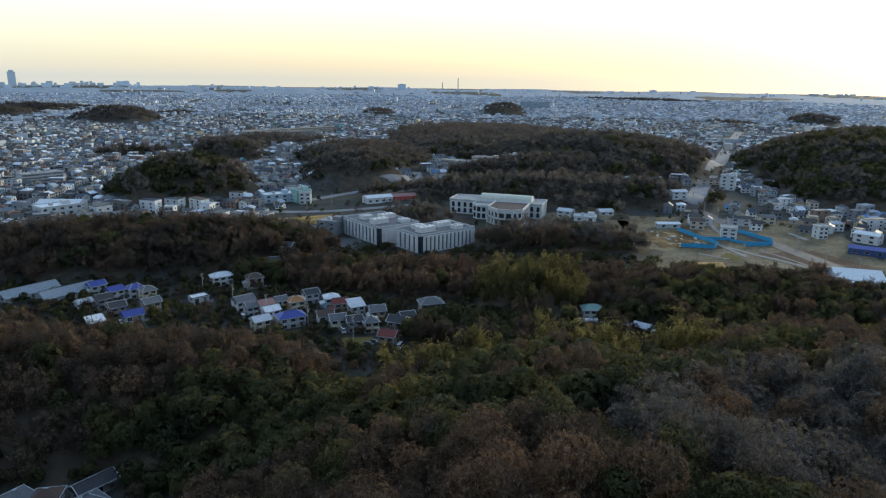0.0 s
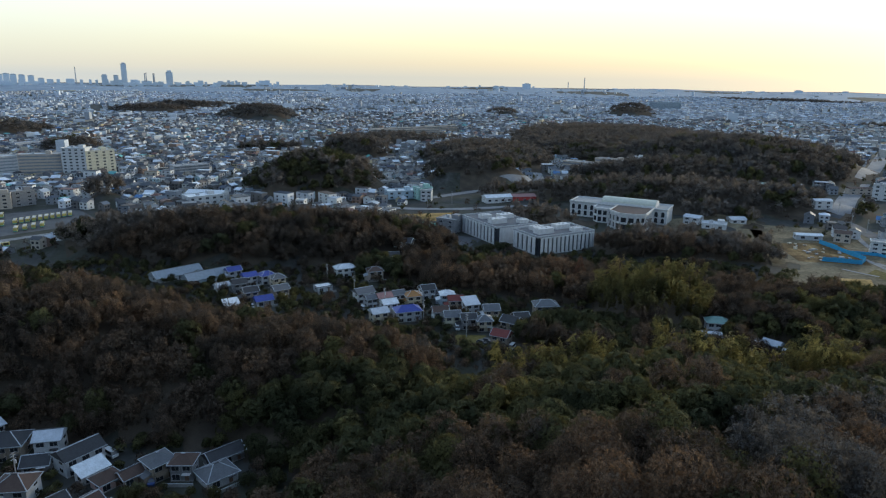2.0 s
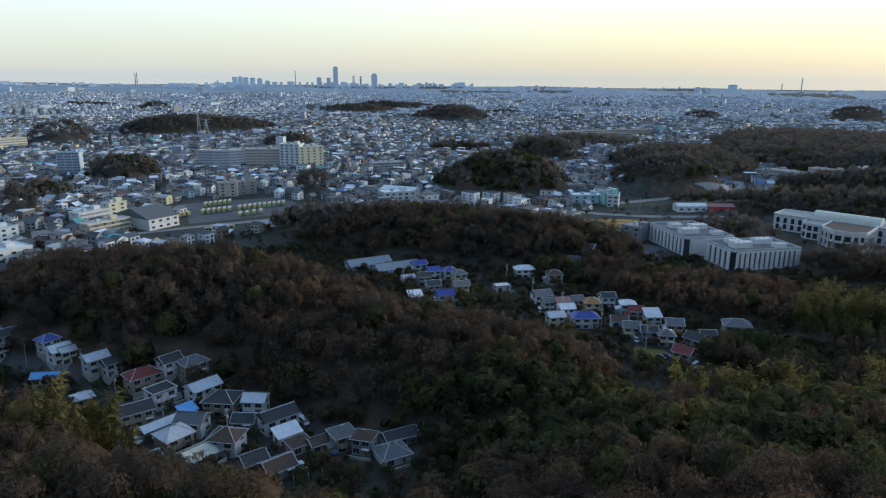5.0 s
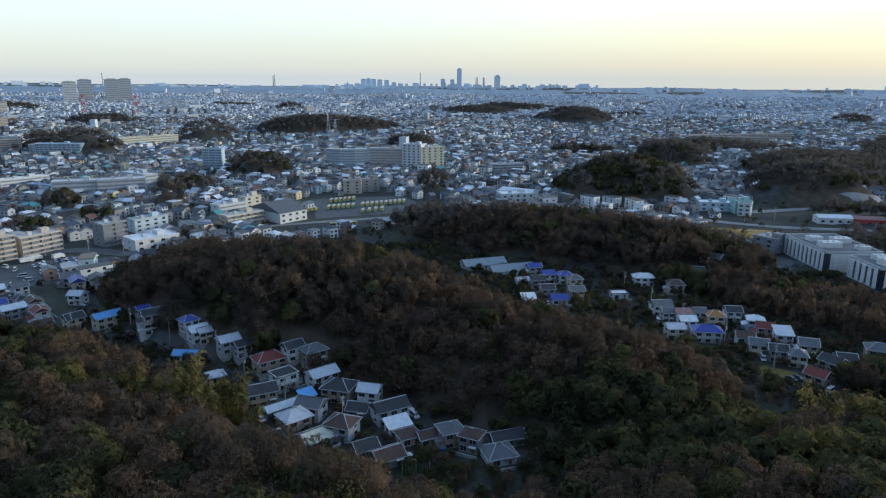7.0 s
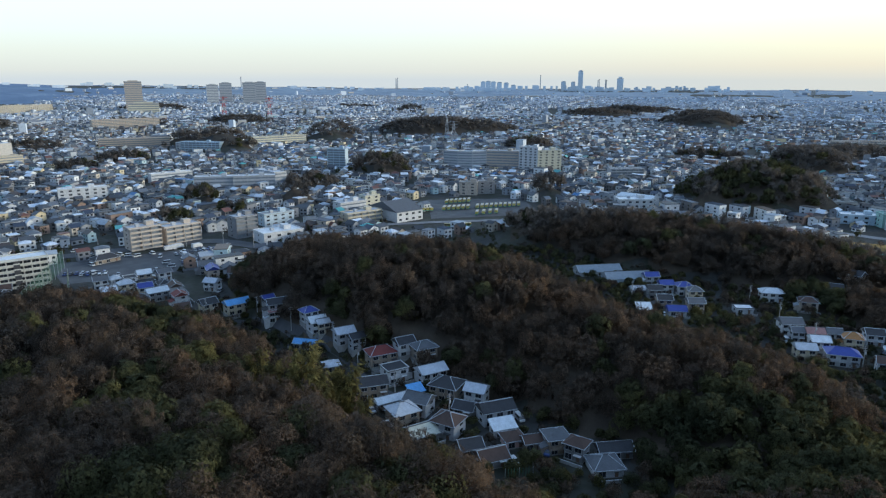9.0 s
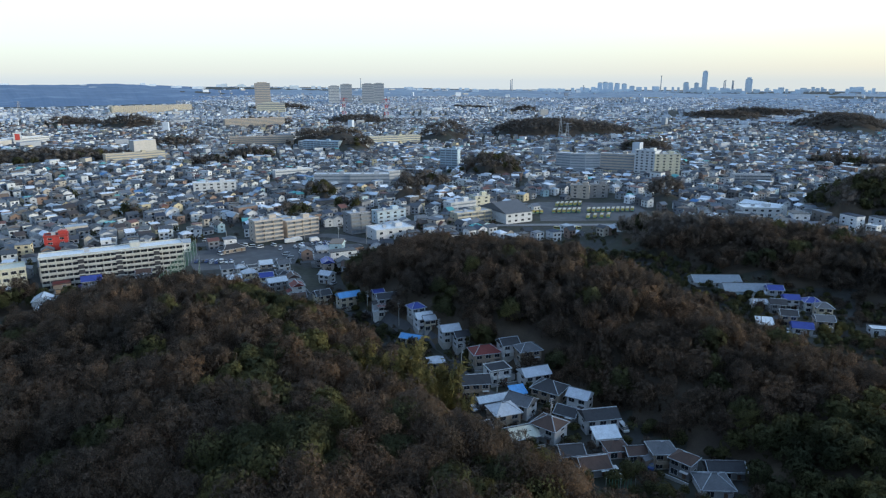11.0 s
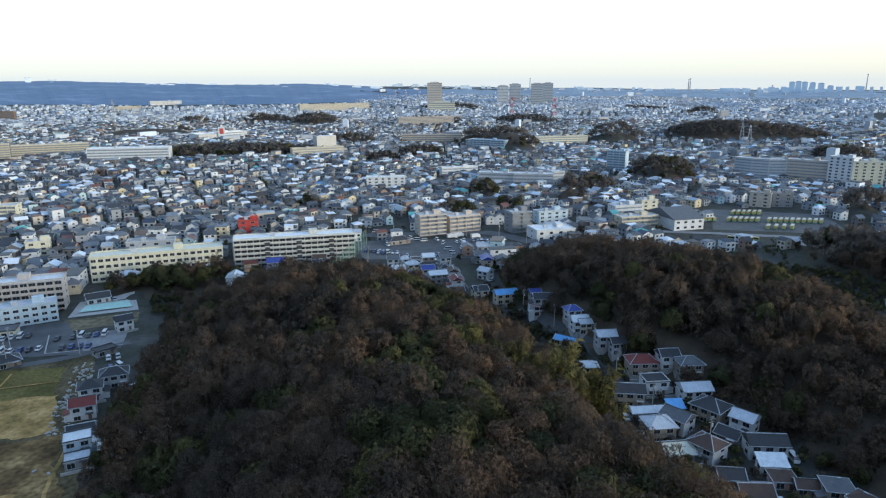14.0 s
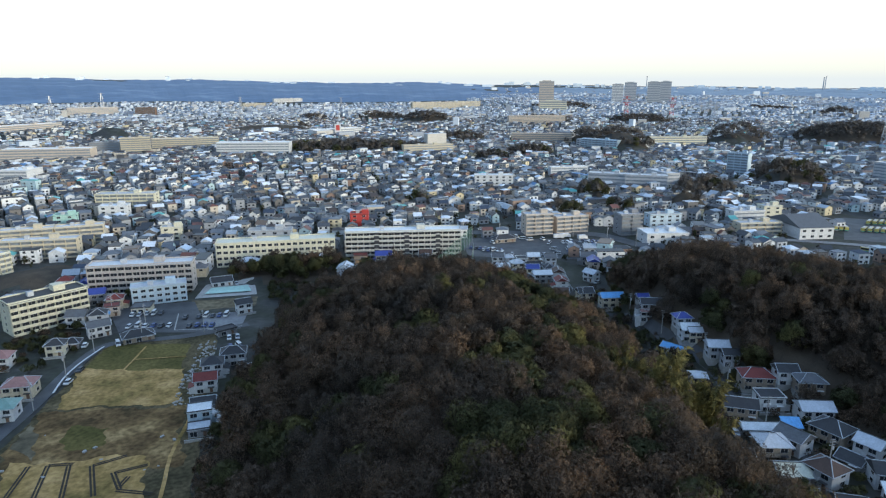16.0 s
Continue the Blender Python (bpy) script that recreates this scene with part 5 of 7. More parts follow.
building("hall", "long low hall with a blue roof", "hall", 262.8, 417.1, 280.8, 406.4, 10, 1, 4, "navy", "r_blue", "shed")
building("roadside_house", "beige valley house with dark roof", "house", 273.2, 493.4, 283.4, 492.3, 9, 2, 3, "beige", "r_dark", "shed")

# ---- office buildings with upright fins ----
def fin_office(label, cx, cy, turn, left, right, h, fins_left, fins_right):
    """A block whose near corner is at (cx, cy); its two visible faces run along local x (right) and local y (left)."""
    ob = thing("office_building", label, "office building", m=pose(cx, cy, height(cx, cy), 0, 0, turn))
    part("wall", Shape().box(0, 0, -2, right, left, h, "white"), ob)
    s = Shape().box(0, 0, h, right, left, h + 0.2, "r_grey")
    for a in ((0, 0, right, 0.4), (0, left - 0.4, right, left), (0, 0.4, 0.4, left - 0.4), (right - 0.4, 0.4, right, left - 0.4)):
        s.box(a[0], a[1], h + 0.2, a[2], a[3], h + 1.1, "pale_grey")
    part("roof", s, ob)
    for n, side in ((fins_right, 0), (fins_left, 1)):
        span = right if side == 0 else left
        if not n:
            continue
        g = Shape()
        g.box(1.2, -0.05, 0.8, span - 1.2, 0.02, h - 1.0, "dark") if side == 0 else g.box(-0.05, 1.2, 0.8, 0.02, span - 1.2, h - 1.0, "dark")
        part("glazing", g, ob, "dark glazing between pale fins")
        for i in range(n):
            p = 1.2 + (i + 0.5) * (span - 2.4) / n
            q = 0.31 * (span - 2.4) / n
            f = Shape().box(p - q, -0.5, 0.4, p + q, -0.06, h - 0.6, "white") if side == 0 else Shape().box(-0.5, p - q, 0.4, -0.06, p + q, h - 0.6, "white")
            part("fin", f, ob)
    g = Shape().box(-0.35, -0.35, 0.2, 2.2, -0.003, h - 0.1, "glass").box(-0.35, -0.003, 0.2, -0.003, 2.2, h - 0.1, "glass")
    part("corner_window", g, ob, "dark full-height glazed corner")
    for k, (u, v, a, b, c) in enumerate(((0.12, 0.25, 12, 6, 3.6), (0.55, 0.5, 11, 6, 3.2), (0.2, 0.62, 8, 6, 2.8), (0.68, 0.12, 7, 5, 2.6))):
        x, y = right * u, left * v
        unit = Shape().box(x, y, h + 0.2, x + a, y + b, h + c, "white")
        for j in range(3):
            unit.tube((x + 1 + j * a / 3.4, y + b / 2, h + c), (x + 1 + j * a / 3.4, y + b / 2, h + c + 0.4), 0.7, 0.7, "metal", 8)
        part("roof_unit", unit, ob, "white roof plant")
    a = radians(turn)
    keep_out(cx + right / 2 * math.cos(a) - left / 2 * math.sin(a), cy + right / 2 * math.sin(a) + left / 2 * math.cos(a), right / 2 + 5, left / 2 + 5, turn)
    return ob


fin_office("pale four-storey office block with upright white fins", -14, 401, 39, 27, 45, 11.4, 5, 13)
fin_office("pale office block with fins and rooftop plant", -42, 422, 39, 46, 33, 11.4, 10, 0)
building("office_annex", "low grey office annex beside the car park", "office", -88, 452, -74, 447, 14, 3, 3.2, "grey", "concrete", "flat")
building("shed", "small white shed in the yard", "shed", -98, 438, -91, 436, 6, 1, 3.0, "white", "r_white", "shed")
drape("yard", "grey asphalt office yard", "asphalt", [(-100, 418), (-60, 408), (-52, 440), (-92, 446)])
drape("net_court", "green netted sports court", "teal", [(-112, 470), (-88, 462), (-86, 474), (-108, 484)], 0.6)


# ---- white hall with a round portico ----
def white_hall():
    ob = thing("assembly_hall", "white assembly hall with arched windows and brown-roofed front block", "hall", m=pose(8, 546, height(8, 546), 0, 0, -18))
    part("wall", Shape().box(0, -9, -2, 76, 14, 11, "white"), ob)
    rim = Shape().box(-0.4, -9.4, 11, 76.4, 14.4, 11.4, "concrete")
    for a in ((-0.4, -9.4, 76.4, -8.9), (-0.4, 13.9, 76.4, 14.4), (-0.4, -8.9, 0.1, 13.9), (75.9, -8.9, 76.4, 13.9)):
        rim.box(a[0], a[1], 11.4, a[2], a[3], 12.3, "white")
    part("roof", rim, ob)
    v = Shape()
    n = 8
    ring = [(math.cos(math.pi * i / n) * 7, math.sin(math.pi * i / n) * 3.6) for i in range(n + 1)]
    for i in range(n):
        (a, b), (c, d) = ring[i], ring[i + 1]
        v.add([(24, 4 + a, 12.5 + b), (66, 4 + a, 12.5 + b), (66, 4 + c, 12.5 + d), (24, 4 + c, 12.5 + d)], [(0, 1, 2, 3)], "r_cream")
    for x in (24, 66):
        v.add([(x, 4 + a, 12.5 + b) for a, b in ring], [tuple(range(n + 1))], "white")
    v.box(23.8, -3.2, 11.4, 66.2, 11.2, 12.5, "white")
    part("vault", v, ob, "pale barrel-vaulted roof")
    for i in range(15):
        x = 3 + i * 5
        if 22 < x < 68:
            continue
        for z, hh in ((1.2, 2.6), (5.8, 2.8)):
            a = Shape().box(x - 1.2, -9.06, z, x + 1.2, -8.98, z + hh, "glass")
            a.add([(x + 1.2 * math.cos(math.pi * k / 6), -9.06, z + hh + 1.2 * math.sin(math.pi * k / 6)) for k in range(7)], [tuple(range(7))], "glass")
            part("window", a, ob, "dark arched window")
    # the bay and the front block, each with a ring of columns and two rows of square windows
    for name, pts, top, cap in (("bay", [(23, -9), (23, -20), (27, -25), (35, -25), (39, -20), (39, -9)], 10.6, "concrete"),
                                ("front_block", [(39, -9), (39, -34), (49, -44), (60, -44), (66, -38), (66, -9)], 12.0, "r_brown")):
        k = len(pts)
        block = Shape().add([(x, y, -2) for x, y in pts] + [(x, y, top) for x, y in pts], [(i, (i + 1) % k, k + (i + 1) % k, k + i) for i in range(k)], "white")
        block.add([(x, y, top + 0.01) for x, y in pts], [tuple(range(k))], cap)
        body = part(name, block, ob, "flat brown roof between white parapets" if cap == "r_brown" else "")
        for (ax, ay), (bx_, by_) in zip(pts, pts[1:]):
            run = math.hypot(bx_ - ax, by_ - ay)
            ux, uy = (bx_ - ax) / run, (by_ - ay) / run
            ox, oy = uy * 1.0, -ux * 1.0
            rail = Shape()
            q = [(ax, ay), (bx_, by_), (bx_ - uy * -0.5, by_ - ux * 0.5), (ax - uy * -0.5, ay - ux * 0.5)]
            rail.add([(x, y, top - 0.5) for x, y in q] + [(x, y, top + 0.9) for x, y in q], BOX_F, "white")
            part("parapet", rail, body)
            bays = max(1, round(run / 5.0))
            for b in range(bays):
                p, r = run * (b + 0.16) / bays, run * (b + 0.84) / bays
                for z0, z1 in ((1.0, 4.6), (6.2, 9.6)):
                    face = [(ax + ux * w + uy * 0.06, ay + uy * w - ux * 0.06) for w in (p, r)]
                    # glass set on the face that looks away from the block
                    g = Shape().add([(face[0][0], face[0][1], z0), (face[1][0], face[1][1], z0), (face[1][0], face[1][1], z1), (face[0][0], face[0][1], z1)], [(0, 1, 2, 3)], "glass")
                    g.add([(ax + ux * w - uy * 0.06, ay + uy * w + ux * 0.06, z) for w, z in ((p, z0), (r, z0), (r, z1), (p, z1))], [(0, 1, 2, 3)], "glass")
                    part("window", g, body)
                if cap == "r_brown":
                    cx, cy = ax + ux * run * b / bays + ox, ay + uy * run * b / bays + oy
                    part("column", Shape().tube((cx, cy, -2), (cx, cy, top - 0.6), 0.5, 0.45, "white", 8), body)
    keep_out(42, 528, 44, 40, -18)


white_hall()

# ---- fields, car parks and roads ----
drape("field", "rough waste ground with thin grass round the plots", "rough", [(-150.0, -106.0), (-146.0, -44.0), (-276.0, -56.0), (-274.0, -101.0)], 0.07, 2.5, ragged=0.6)
drape("field", "rough bare soil field with tyre tracks", "soil", [(-172.0, -102.0), (-168.0, -50.0), (-206.0, -56.5), (-212.0, -102.0)], 0.12, 2.0, ragged=1.6)
drape("field", "winter turf plot with low earth banks", "turf", [(-243.0, -101.0), (-238.5, -64.0), (-266.5, -65.4), (-271.5, -99.5)], 0.13, 2.0, ragged=0.5)
drape("field", "dry straw-coloured field", "straw", [(-212.5, -97.5), (-208.5, -57.5), (-238.0, -63.5), (-247.0, -103.0)], 0.16, 2.0, ragged=1.3)
drape("field", "pale trodden straw ground", "straw", [(-152.0, -97.0), (-150.0, -55.0), (-175.5, -61.5), (-178.5, -99.0)], 0.17, 2.0, ragged=1.5)
drape("field", "worn grass with scattered straw", "dry_lit_grass", [(-187.0, -101.5), (-179.5, -93.0), (-192.0, -96.0), (-204.0, -103.5)], 0.19, 1.5, ragged=1.2)
drape("field", "dark weedy hollow in the plot", "turf", [(-184.0, -86.0), (-183.0, -74.0), (-196.0, -77.0), (-198.0, -90.0)], 0.18, 1.5, ragged=1.5)
ribbon("field_path", "pale earth bank across the plot", "straw", [(-240.0, -85.5), (-252.0, -84.0), (-266.0, -83.0)], 0.8, 0.4)
ribbon("field_path", "pale earth bank across the plot", "straw", [(-252.1, -83.5), (-251.2, -64.2)], 0.8, 0.4)
ribbon("field_path", "worn footpath along the edge of the plot", "straw", [(-148.0, -52.0), (-165.0, -52.5), (-172.0, -55.5), (-190.0, -52.5), (-206.0, -53.0)], 1.1, 0.2)
for track in ([(-175.8, -92.5), (-164.2, -92.1), (-158.0, -92.0)], [(-174.7, -80.3), (-175.3, -87.2)], [(-175.3, -87.2), (-160.1, -85.0), (-154.0, -84.0)], [(-174.0, -81.3), (-158.7, -77.7), (-153.0, -76.6)],
              [(-172.6, -74.5), (-176.3, -66.5)], [(-172.7, -74.9), (-156.9, -69.6)], [(-170.0, -59.3), (-167.6, -67.1)], [(-167.8, -67.9), (-158.8, -63.7)], [(-160.5, -64.1), (-164.8, -63.0)], [(-158.5, -64.5), (-155.0, -54.6)]):
    # each track is a pair of churned ruts
    for side in (-0.45, 0.45):
        (ax, ay), (bx_, by_) = track[0], track[-1]
        run = math.hypot(bx_ - ax, by_ - ay)
        ox, oy = -(by_ - ay) / run * side, (bx_ - ax) / run * side
        ribbon("wheel_track", "dark churned wheel rut in the soil", "rut", [(p + ox, q + oy) for p, q in track], 0.55, 0.26 + 0.01 * (side > 0), "track")
rubble_rng = np.random.default_rng(6)
V, Q = [], []
for k in range(150):
    x, y, w = rubble_rng.uniform(-268, -206), rubble_rng.uniform(-61, -54), rubble_rng.uniform(0.15, 0.7)
    if k > 138:
        x, y = rubble_rng.uniform(-206, -160), rubble_rng.uniform(-100, -52)
    vs = np.array(box_vf(-w, -w * 0.6, -0.1, w, w * 0.6, w * rubble_rng.uniform(0.4, 1.1))[0]) * rubble_rng.uniform(0.75, 1.1, (8, 3))
    a = rubble_rng.uniform(0, 3)
    V.append(np.column_stack([vs[:, 0] * math.cos(a) - vs[:, 1] * math.sin(a) + x, vs[:, 0] * math.sin(a) + vs[:, 1] * math.cos(a) + y, vs[:, 2] + height(x, y) + 0.1]))
    Q.append(np.array(BOX_F) + k * 8)
tagged(new("rubble", raw("rubble", np.concatenate(V), np.concatenate(Q), [M["concrete"]])), "scattered pale stones and rubble beside the plot", "rubble", kind="stuff")
ribbon("lane", "grey asphalt lane beside the field", "asphalt", [(-192.0, -109.9), (-216.8, -106.9), (-245.4, -106.0), (-275.6, -102.0), (-274.5, -68.7), (-286.0, -44.0)], 5.0)
ribbon("kerb_wall", "low white concrete wall along the lane", "white", [(-224.8, -103.6), (-234.9, -105.3), (-250.2, -104.6), (-268.9, -100.0)], 0.7, 0.9, "wall")
drape("car_park", "grey asphalt car park", "asphalt", [(-287.9, -99.8), (-278.4, -59.9), (-326.5, -74.4), (-325.0, -115.2)])
ribbon("kerb_wall", "low grey concrete wall round the builders' yard", "concrete", [(-282.0, -75.0), (-279.0, -58.0), (-281.0, -46.0)], 0.5, 1.3, "wall")
ribbon("kerb_wall", "low grey concrete wall round the builders' yard", "concrete", [(-282.0, -75.0), (-306.0, -78.0)], 0.5, 1.3, "wall")
drape("builders_yard", "pale gravel builders' yard", "pale_road", [(-283.0, -73.0), (-281.0, -47.0), (-306.0, -46.0), (-306.0, -76.0)], 0.09, 3)
drape("pool_yard", "pale concrete yard with green pool", "concrete", [(-331.4, -75.2), (-333.2, -44.6), (-360.9, -48.7), (-355.2, -73.5)])
drape("field", "dry straw-coloured verge below the pool", "dry_lit_grass", [(-312.0, -75.0), (-314.0, -44.0), (-329.0, -44.0), (-328.0, -76.0)], 0.1, 3, ragged=0.6)
drape("pool", "green swimming pool", "mint", [(-336.3, -71.3), (-337.9, -47.9), (-348.6, -50.5), (-346.8, -69.2)], 0.7, 6, "pool")
drape("car_park", "large grey asphalt car park", "asphalt", [(-388.0, 80.0), (-368.0, 146.0), (-413.0, 190.0), (-438.0, 84.0)])
drape("depot_yard", "asphalt bus depot yard", "asphalt", [(-384.0, 345.0), (-335.6, 425.7), (-395.7, 470.2), (-450.5, 400.5)])
ribbon("main_road", "asphalt road below the bus depot", "pale_road", [(-392.0, 302.0), (-372.0, 338.0), (-340.0, 386.0), (-318.0, 430.0)], 7, 0.3)
ribbon("main_road", "straight asphalt main road climbing to the ridge", "pale_road", [(217.8, 573.0), (260.2, 670.3), (319.4, 789.4), (386.0, 925.0), (550.1, 1283.2), (668.1, 1524.3)], 17, 0.3)
ribbon("main_road", "asphalt road through the valley", "asphalt", [(242.1, 346.9), (228.6, 422.1), (220.5, 480.8), (217.8, 573.0)], 12, 0.3)
ribbon("main_road", "pale worn asphalt road along the valley", "pale_road", [(-240.0, 512.0), (-195.3, 522.0), (-164.6, 529.0), (-119.6, 530.7), (-88.0, 537.3), (-57.6, 552.4), (-20.0, 575.0)], 9, 0.3)
ribbon("main_road", "pale worn asphalt road curving up the slope", "pale_road", [(-123.8, 580.1), (-96.2, 617.3), (-69.1, 651.0), (-37.3, 679.1), (-26.0, 733.6), (-34.0, 790.0)], 10, 0.3)
ribbon("main_road", "asphalt road past the car park", "asphalt", [(-454.5, 90.3), (-431.5, 185.3), (-386.8, 202.0)], 12, 0.3)
ribbon("lane", "narrow asphalt lane between the houses", "asphalt", [(-281.7, 113.4), (-262.1, 127.6), (-230.2, 130.1), (-203.8, 134.6), (-173.4, 124.2), (-147.1, 125.3), (-129.4, 125.5)], 4.0)
# paler sheets over the valley floor put the warm light into the ground colour
drape("field", "valley floor grass paled for the warm light", "dry_lit_grass", [(120.0, 372.0), (262.0, 345.0), (300.0, 520.0), (140.0, 535.0)], 0.05)
drape("field", "grass round the white hall paled for warm light", "dry_lit_grass", [(70.0, 470.0), (140.0, 455.0), (150.0, 560.0), (84.0, 560.0)], 0.05)
drape("field", "brown ploughed field", "brown_field", [(202.7, 414.1), (228.6, 376.0), (261.1, 379.9), (243.8, 422.8)])
drape("field", "allotment rows", "turf", [(-40.0, 247.8), (-26.4, 247.6), (-29.0, 261.4), (-41.8, 259.7)])
drape("field", "dry straw-coloured verge", "straw", [(-130.2, 474.5), (-87.5, 491.3), (-88.5, 523.6), (-133.2, 502.7)])
drape("building_plot", "muddy building plot with blue sheeting", "soil", [(144.2, 425.2), (185.0, 424.4), (187.7, 482.8), (142.5, 472.0)])
ribbon("lane", "pale concrete lane through the valley plots", "pale_road", [(177.0, 475.5), (185.1, 451.3), (189.0, 424.0), (191.7, 405.2)], 3.2, 0.25)
ribbon("lane", "pale concrete lane along the ploughed field", "pale_road", [(189.6, 431.3), (198.8, 411.6), (209.3, 398.0), (218.0, 381.3)], 3.5, 0.25)
ribbon("lane", "pale kerb beside the ploughed field", "pale_road", [(207.2, 422.7), (214.3, 408.5), (220.6, 386.2)], 1.6, 0.25)
ribbon("lane", "pale concrete lane beside the sheeting", "pale_road", [(225.2, 449.0), (232.3, 431.1)], 2.5, 0.25)
ribbon("lane", "pale earth bank in the valley", "pale_road", [(163.9, 412.0), (171.1, 402.3), (178.7, 399.0)], 2.2, 0.25)
ribbon("lane", "pale asphalt lane in the valley", "pale_road", [(254.3, 475.4), (256.4, 453.8)], 4.0, 0.25)
ribbon("lane", "pale lane between the valley houses", "pale_road", [(210.8, 519.4), (203.4, 485.6), (202.0, 462.0)], 3.5, 0.25)
drape("field", "allotment rows in the valley", "turf", [(183.4, 416.0), (188.4, 403.3), (180.1, 391.7), (173.5, 402.7)])
drape("field", "ochre bare clay lit by low sun", "straw", [(146.5, 370.1), (164.8, 366.7), (171.8, 392.0), (155.9, 391.1)])
keep_out(-230, -79, 41, 71, 73)
keep_out(-340, -58, 20, 20)
keep_out(-296, -62, 26, 30)
keep_out(-372, 330, 24, 34, 28)
keep_out(-404, 128, 24, 56, 8)
keep_out(-340, 106, 40, 34, 20)
keep_out(-383, 408, 48, 64, 73)
keep_out(195, 434, 58, 50, -11)
keep_out(242, 415, 27, 40, -42)


# ---- utility poles, nets and a sign ----
def pole_template():
    ob = thing("utility_pole", "grey concrete utility pole with crossarms", "utility pole", "utility poles")
    part("shaft", Shape().tube((0, 0, -1), (0, 0, 10.5), 0.19, 0.13, "concrete", 8), ob)
    for z in (8.6, 9.5, 10.2):
        part("crossarm", Shape().box(-0.9, -0.06, z, 0.9, 0.06, z + 0.12, "metal"), ob)
    part("transformer", Shape().tube((0.42, 0, 7.2), (0.42, 0, 8.2), 0.28, 0.28, "pale_grey", 10), ob, "pale grey pole transformer")
    return ob


POLE = pole_template()
pole_count = 0


def poles(points, step=26.0):
    global pole_count
    d = 0.0
    for (ax, ay), (bx_, by_) in zip(points, points[1:]):
        length = math.hypot(bx_ - ax, by_ - ay)
        turn = math.degrees(math.atan2(by_ - ay, bx_ - ax)) + 90
        s = -d % step
        while s < length:
            x, y = ax + (bx_ - ax) * s / length, ay + (by_ - ay) * s / length
            m = pose(x, y, height(x, y), 0, 0, turn)
            if pole_count:
                copy_thing(POLE, m)
            else:
                POLE.matrix_world = m
            pole_count += 1
            s += step
        d += length


def net_fence(x0, y0, x1, y1, h):
    """A tall sports net on poles."""
    length = math.hypot(x1 - x0, y1 - y0)
    ob = thing("net_fence", "tall dark green sports net on steel poles", "fence", m=pose(x0, y0, height(x0, y0), 0, 0, math.degrees(math.atan2(y1 - y0, x1 - x0))))
    n = max(2, int(length / 6))
    for i in range(n + 1):
        part("post", Shape().tube((length * i / n, 0, -1), (length * i / n, 0, h), 0.12, 0.1, "metal", 6), ob)
    net = Shape()
    for i in range(int(length / 0.8)):
        net.box(i * 0.8, -0.02, 0.2, i * 0.8 + 0.13, 0.02, h - 0.2, "net_green")
    part("net", net, ob, "dark green netting")


def conifer(x, y, h, r):
    """A slender conical tree with rusty needles."""
    rr = np.random.default_rng(3)
    n = 1800
    s = rr.uniform(0, 1, n) ** 0.6
    a = rr.uniform(0, 6.283, n)
    q = r * s * rr.uniform(0.75, 1.05, n)
    p = np.column_stack([q * np.cos(a), q * np.sin(a), h * (1.0 - 0.88 * s)])
    out = np.column_stack([np.cos(a), np.sin(a), -0.2 + 0 * a])
    side = np.column_stack([-np.sin(a), np.cos(a), 0 * a])
    w = rr.uniform(0.25, 0.6, n)[:, None]
    tris = np.stack([p - side * w * 0.5, p + side * w * 0.5, p + out * w + np.array([0, 0, 0.25])], 1)
    ob = thing("tree", "slender conical tree with rusty red-brown needles", "tree", m=pose(x, y, height(x, y)))
    part("trunk", Shape().tube((0, 0, -1), (0, 0, h * 0.9), 0.4, 0.08, "bark", 8), ob)
    part("crown", raw("crown", tris.reshape(-1, 3), np.arange(n * 3).reshape(-1, 3), [M["rust"]]), ob)


def site_fence(points, h=3.0):
    """A hoarding of blue sheets along a line."""
    ob = thing("site_fence", "bright blue plastic sheeting hung round the building plot", "fence", m=pose(points[0][0], points[0][1], height(*points[0])))
    x0, y0 = points[0]
    z0 = height(x0, y0)
    for (ax, ay), (bx_, by_) in zip(points, points[1:]):
        n = max(1, int(math.hypot(bx_ - ax, by_ - ay) / 5))
        for i in range(n):
            p, q = (ax + (bx_ - ax) * i / n - x0, ay + (by_ - ay) * i / n - y0), (ax + (bx_ - ax) * (i + 1) / n - x0, ay + (by_ - ay) * (i + 1) / n - y0)
            za, zb = height(p[0] + x0, p[1] + y0) - z0, height(q[0] + x0, q[1] + y0) - z0
            d = Vector((q[1] - p[1], p[0] - q[0])).normalized() * 0.05
            top = h * (0.94 + 0.06 * ((i * 7) % 3))
            v = [(p[0] - d.x, p[1] - d.y), (q[0] - d.x, q[1] - d.y), (q[0] + d.x, q[1] + d.y), (p[0] + d.x, p[1] + d.y)]
            zs = (za, zb, zb, za)
            part("sheet", Shape().add([(x, y, z - 0.3) for (x, y), z in zip(v, zs)] + [(x, y, z + top) for (x, y), z in zip(v, zs)], BOX_F, "sheet_blue"), ob)


poles([(-281.7, 113.4), (-262.1, 127.6), (-230.2, 130.1), (-203.8, 134.6), (-173.4, 124.2), (-147.1, 125.3), (-129.4, 125.5)])
poles([(-213.1, -105.5), (-245.1, -104.0), (-275.6, -102.0), (-274.5, -68.7), (-287.3, -49.1)])
poles([(-447.6, 88.8), (-423.2, 181.8), (-380.6, 198.9)])
poles([(-120.8, 318.9), (-80.9, 286.8), (-54.3, 269.6), (-20.7, 247.1)])
poles([(-91.1, 362.7), (-89.1, 383.8)])
poles([(-174.7, 496.1), (-130.0, 526.2), (-90.9, 568.8)])
poles([(217.8, 573.0), (220.5, 480.8), (228.6, 422.1), (242.0, 350.6)])
poles([(-312.2, -109.0), (-282.8, -77.4)])
poles([(-164.7, 283.6), (-141.3, 300.4)])
conifer(10.6, 340.8, 17, 5.0)
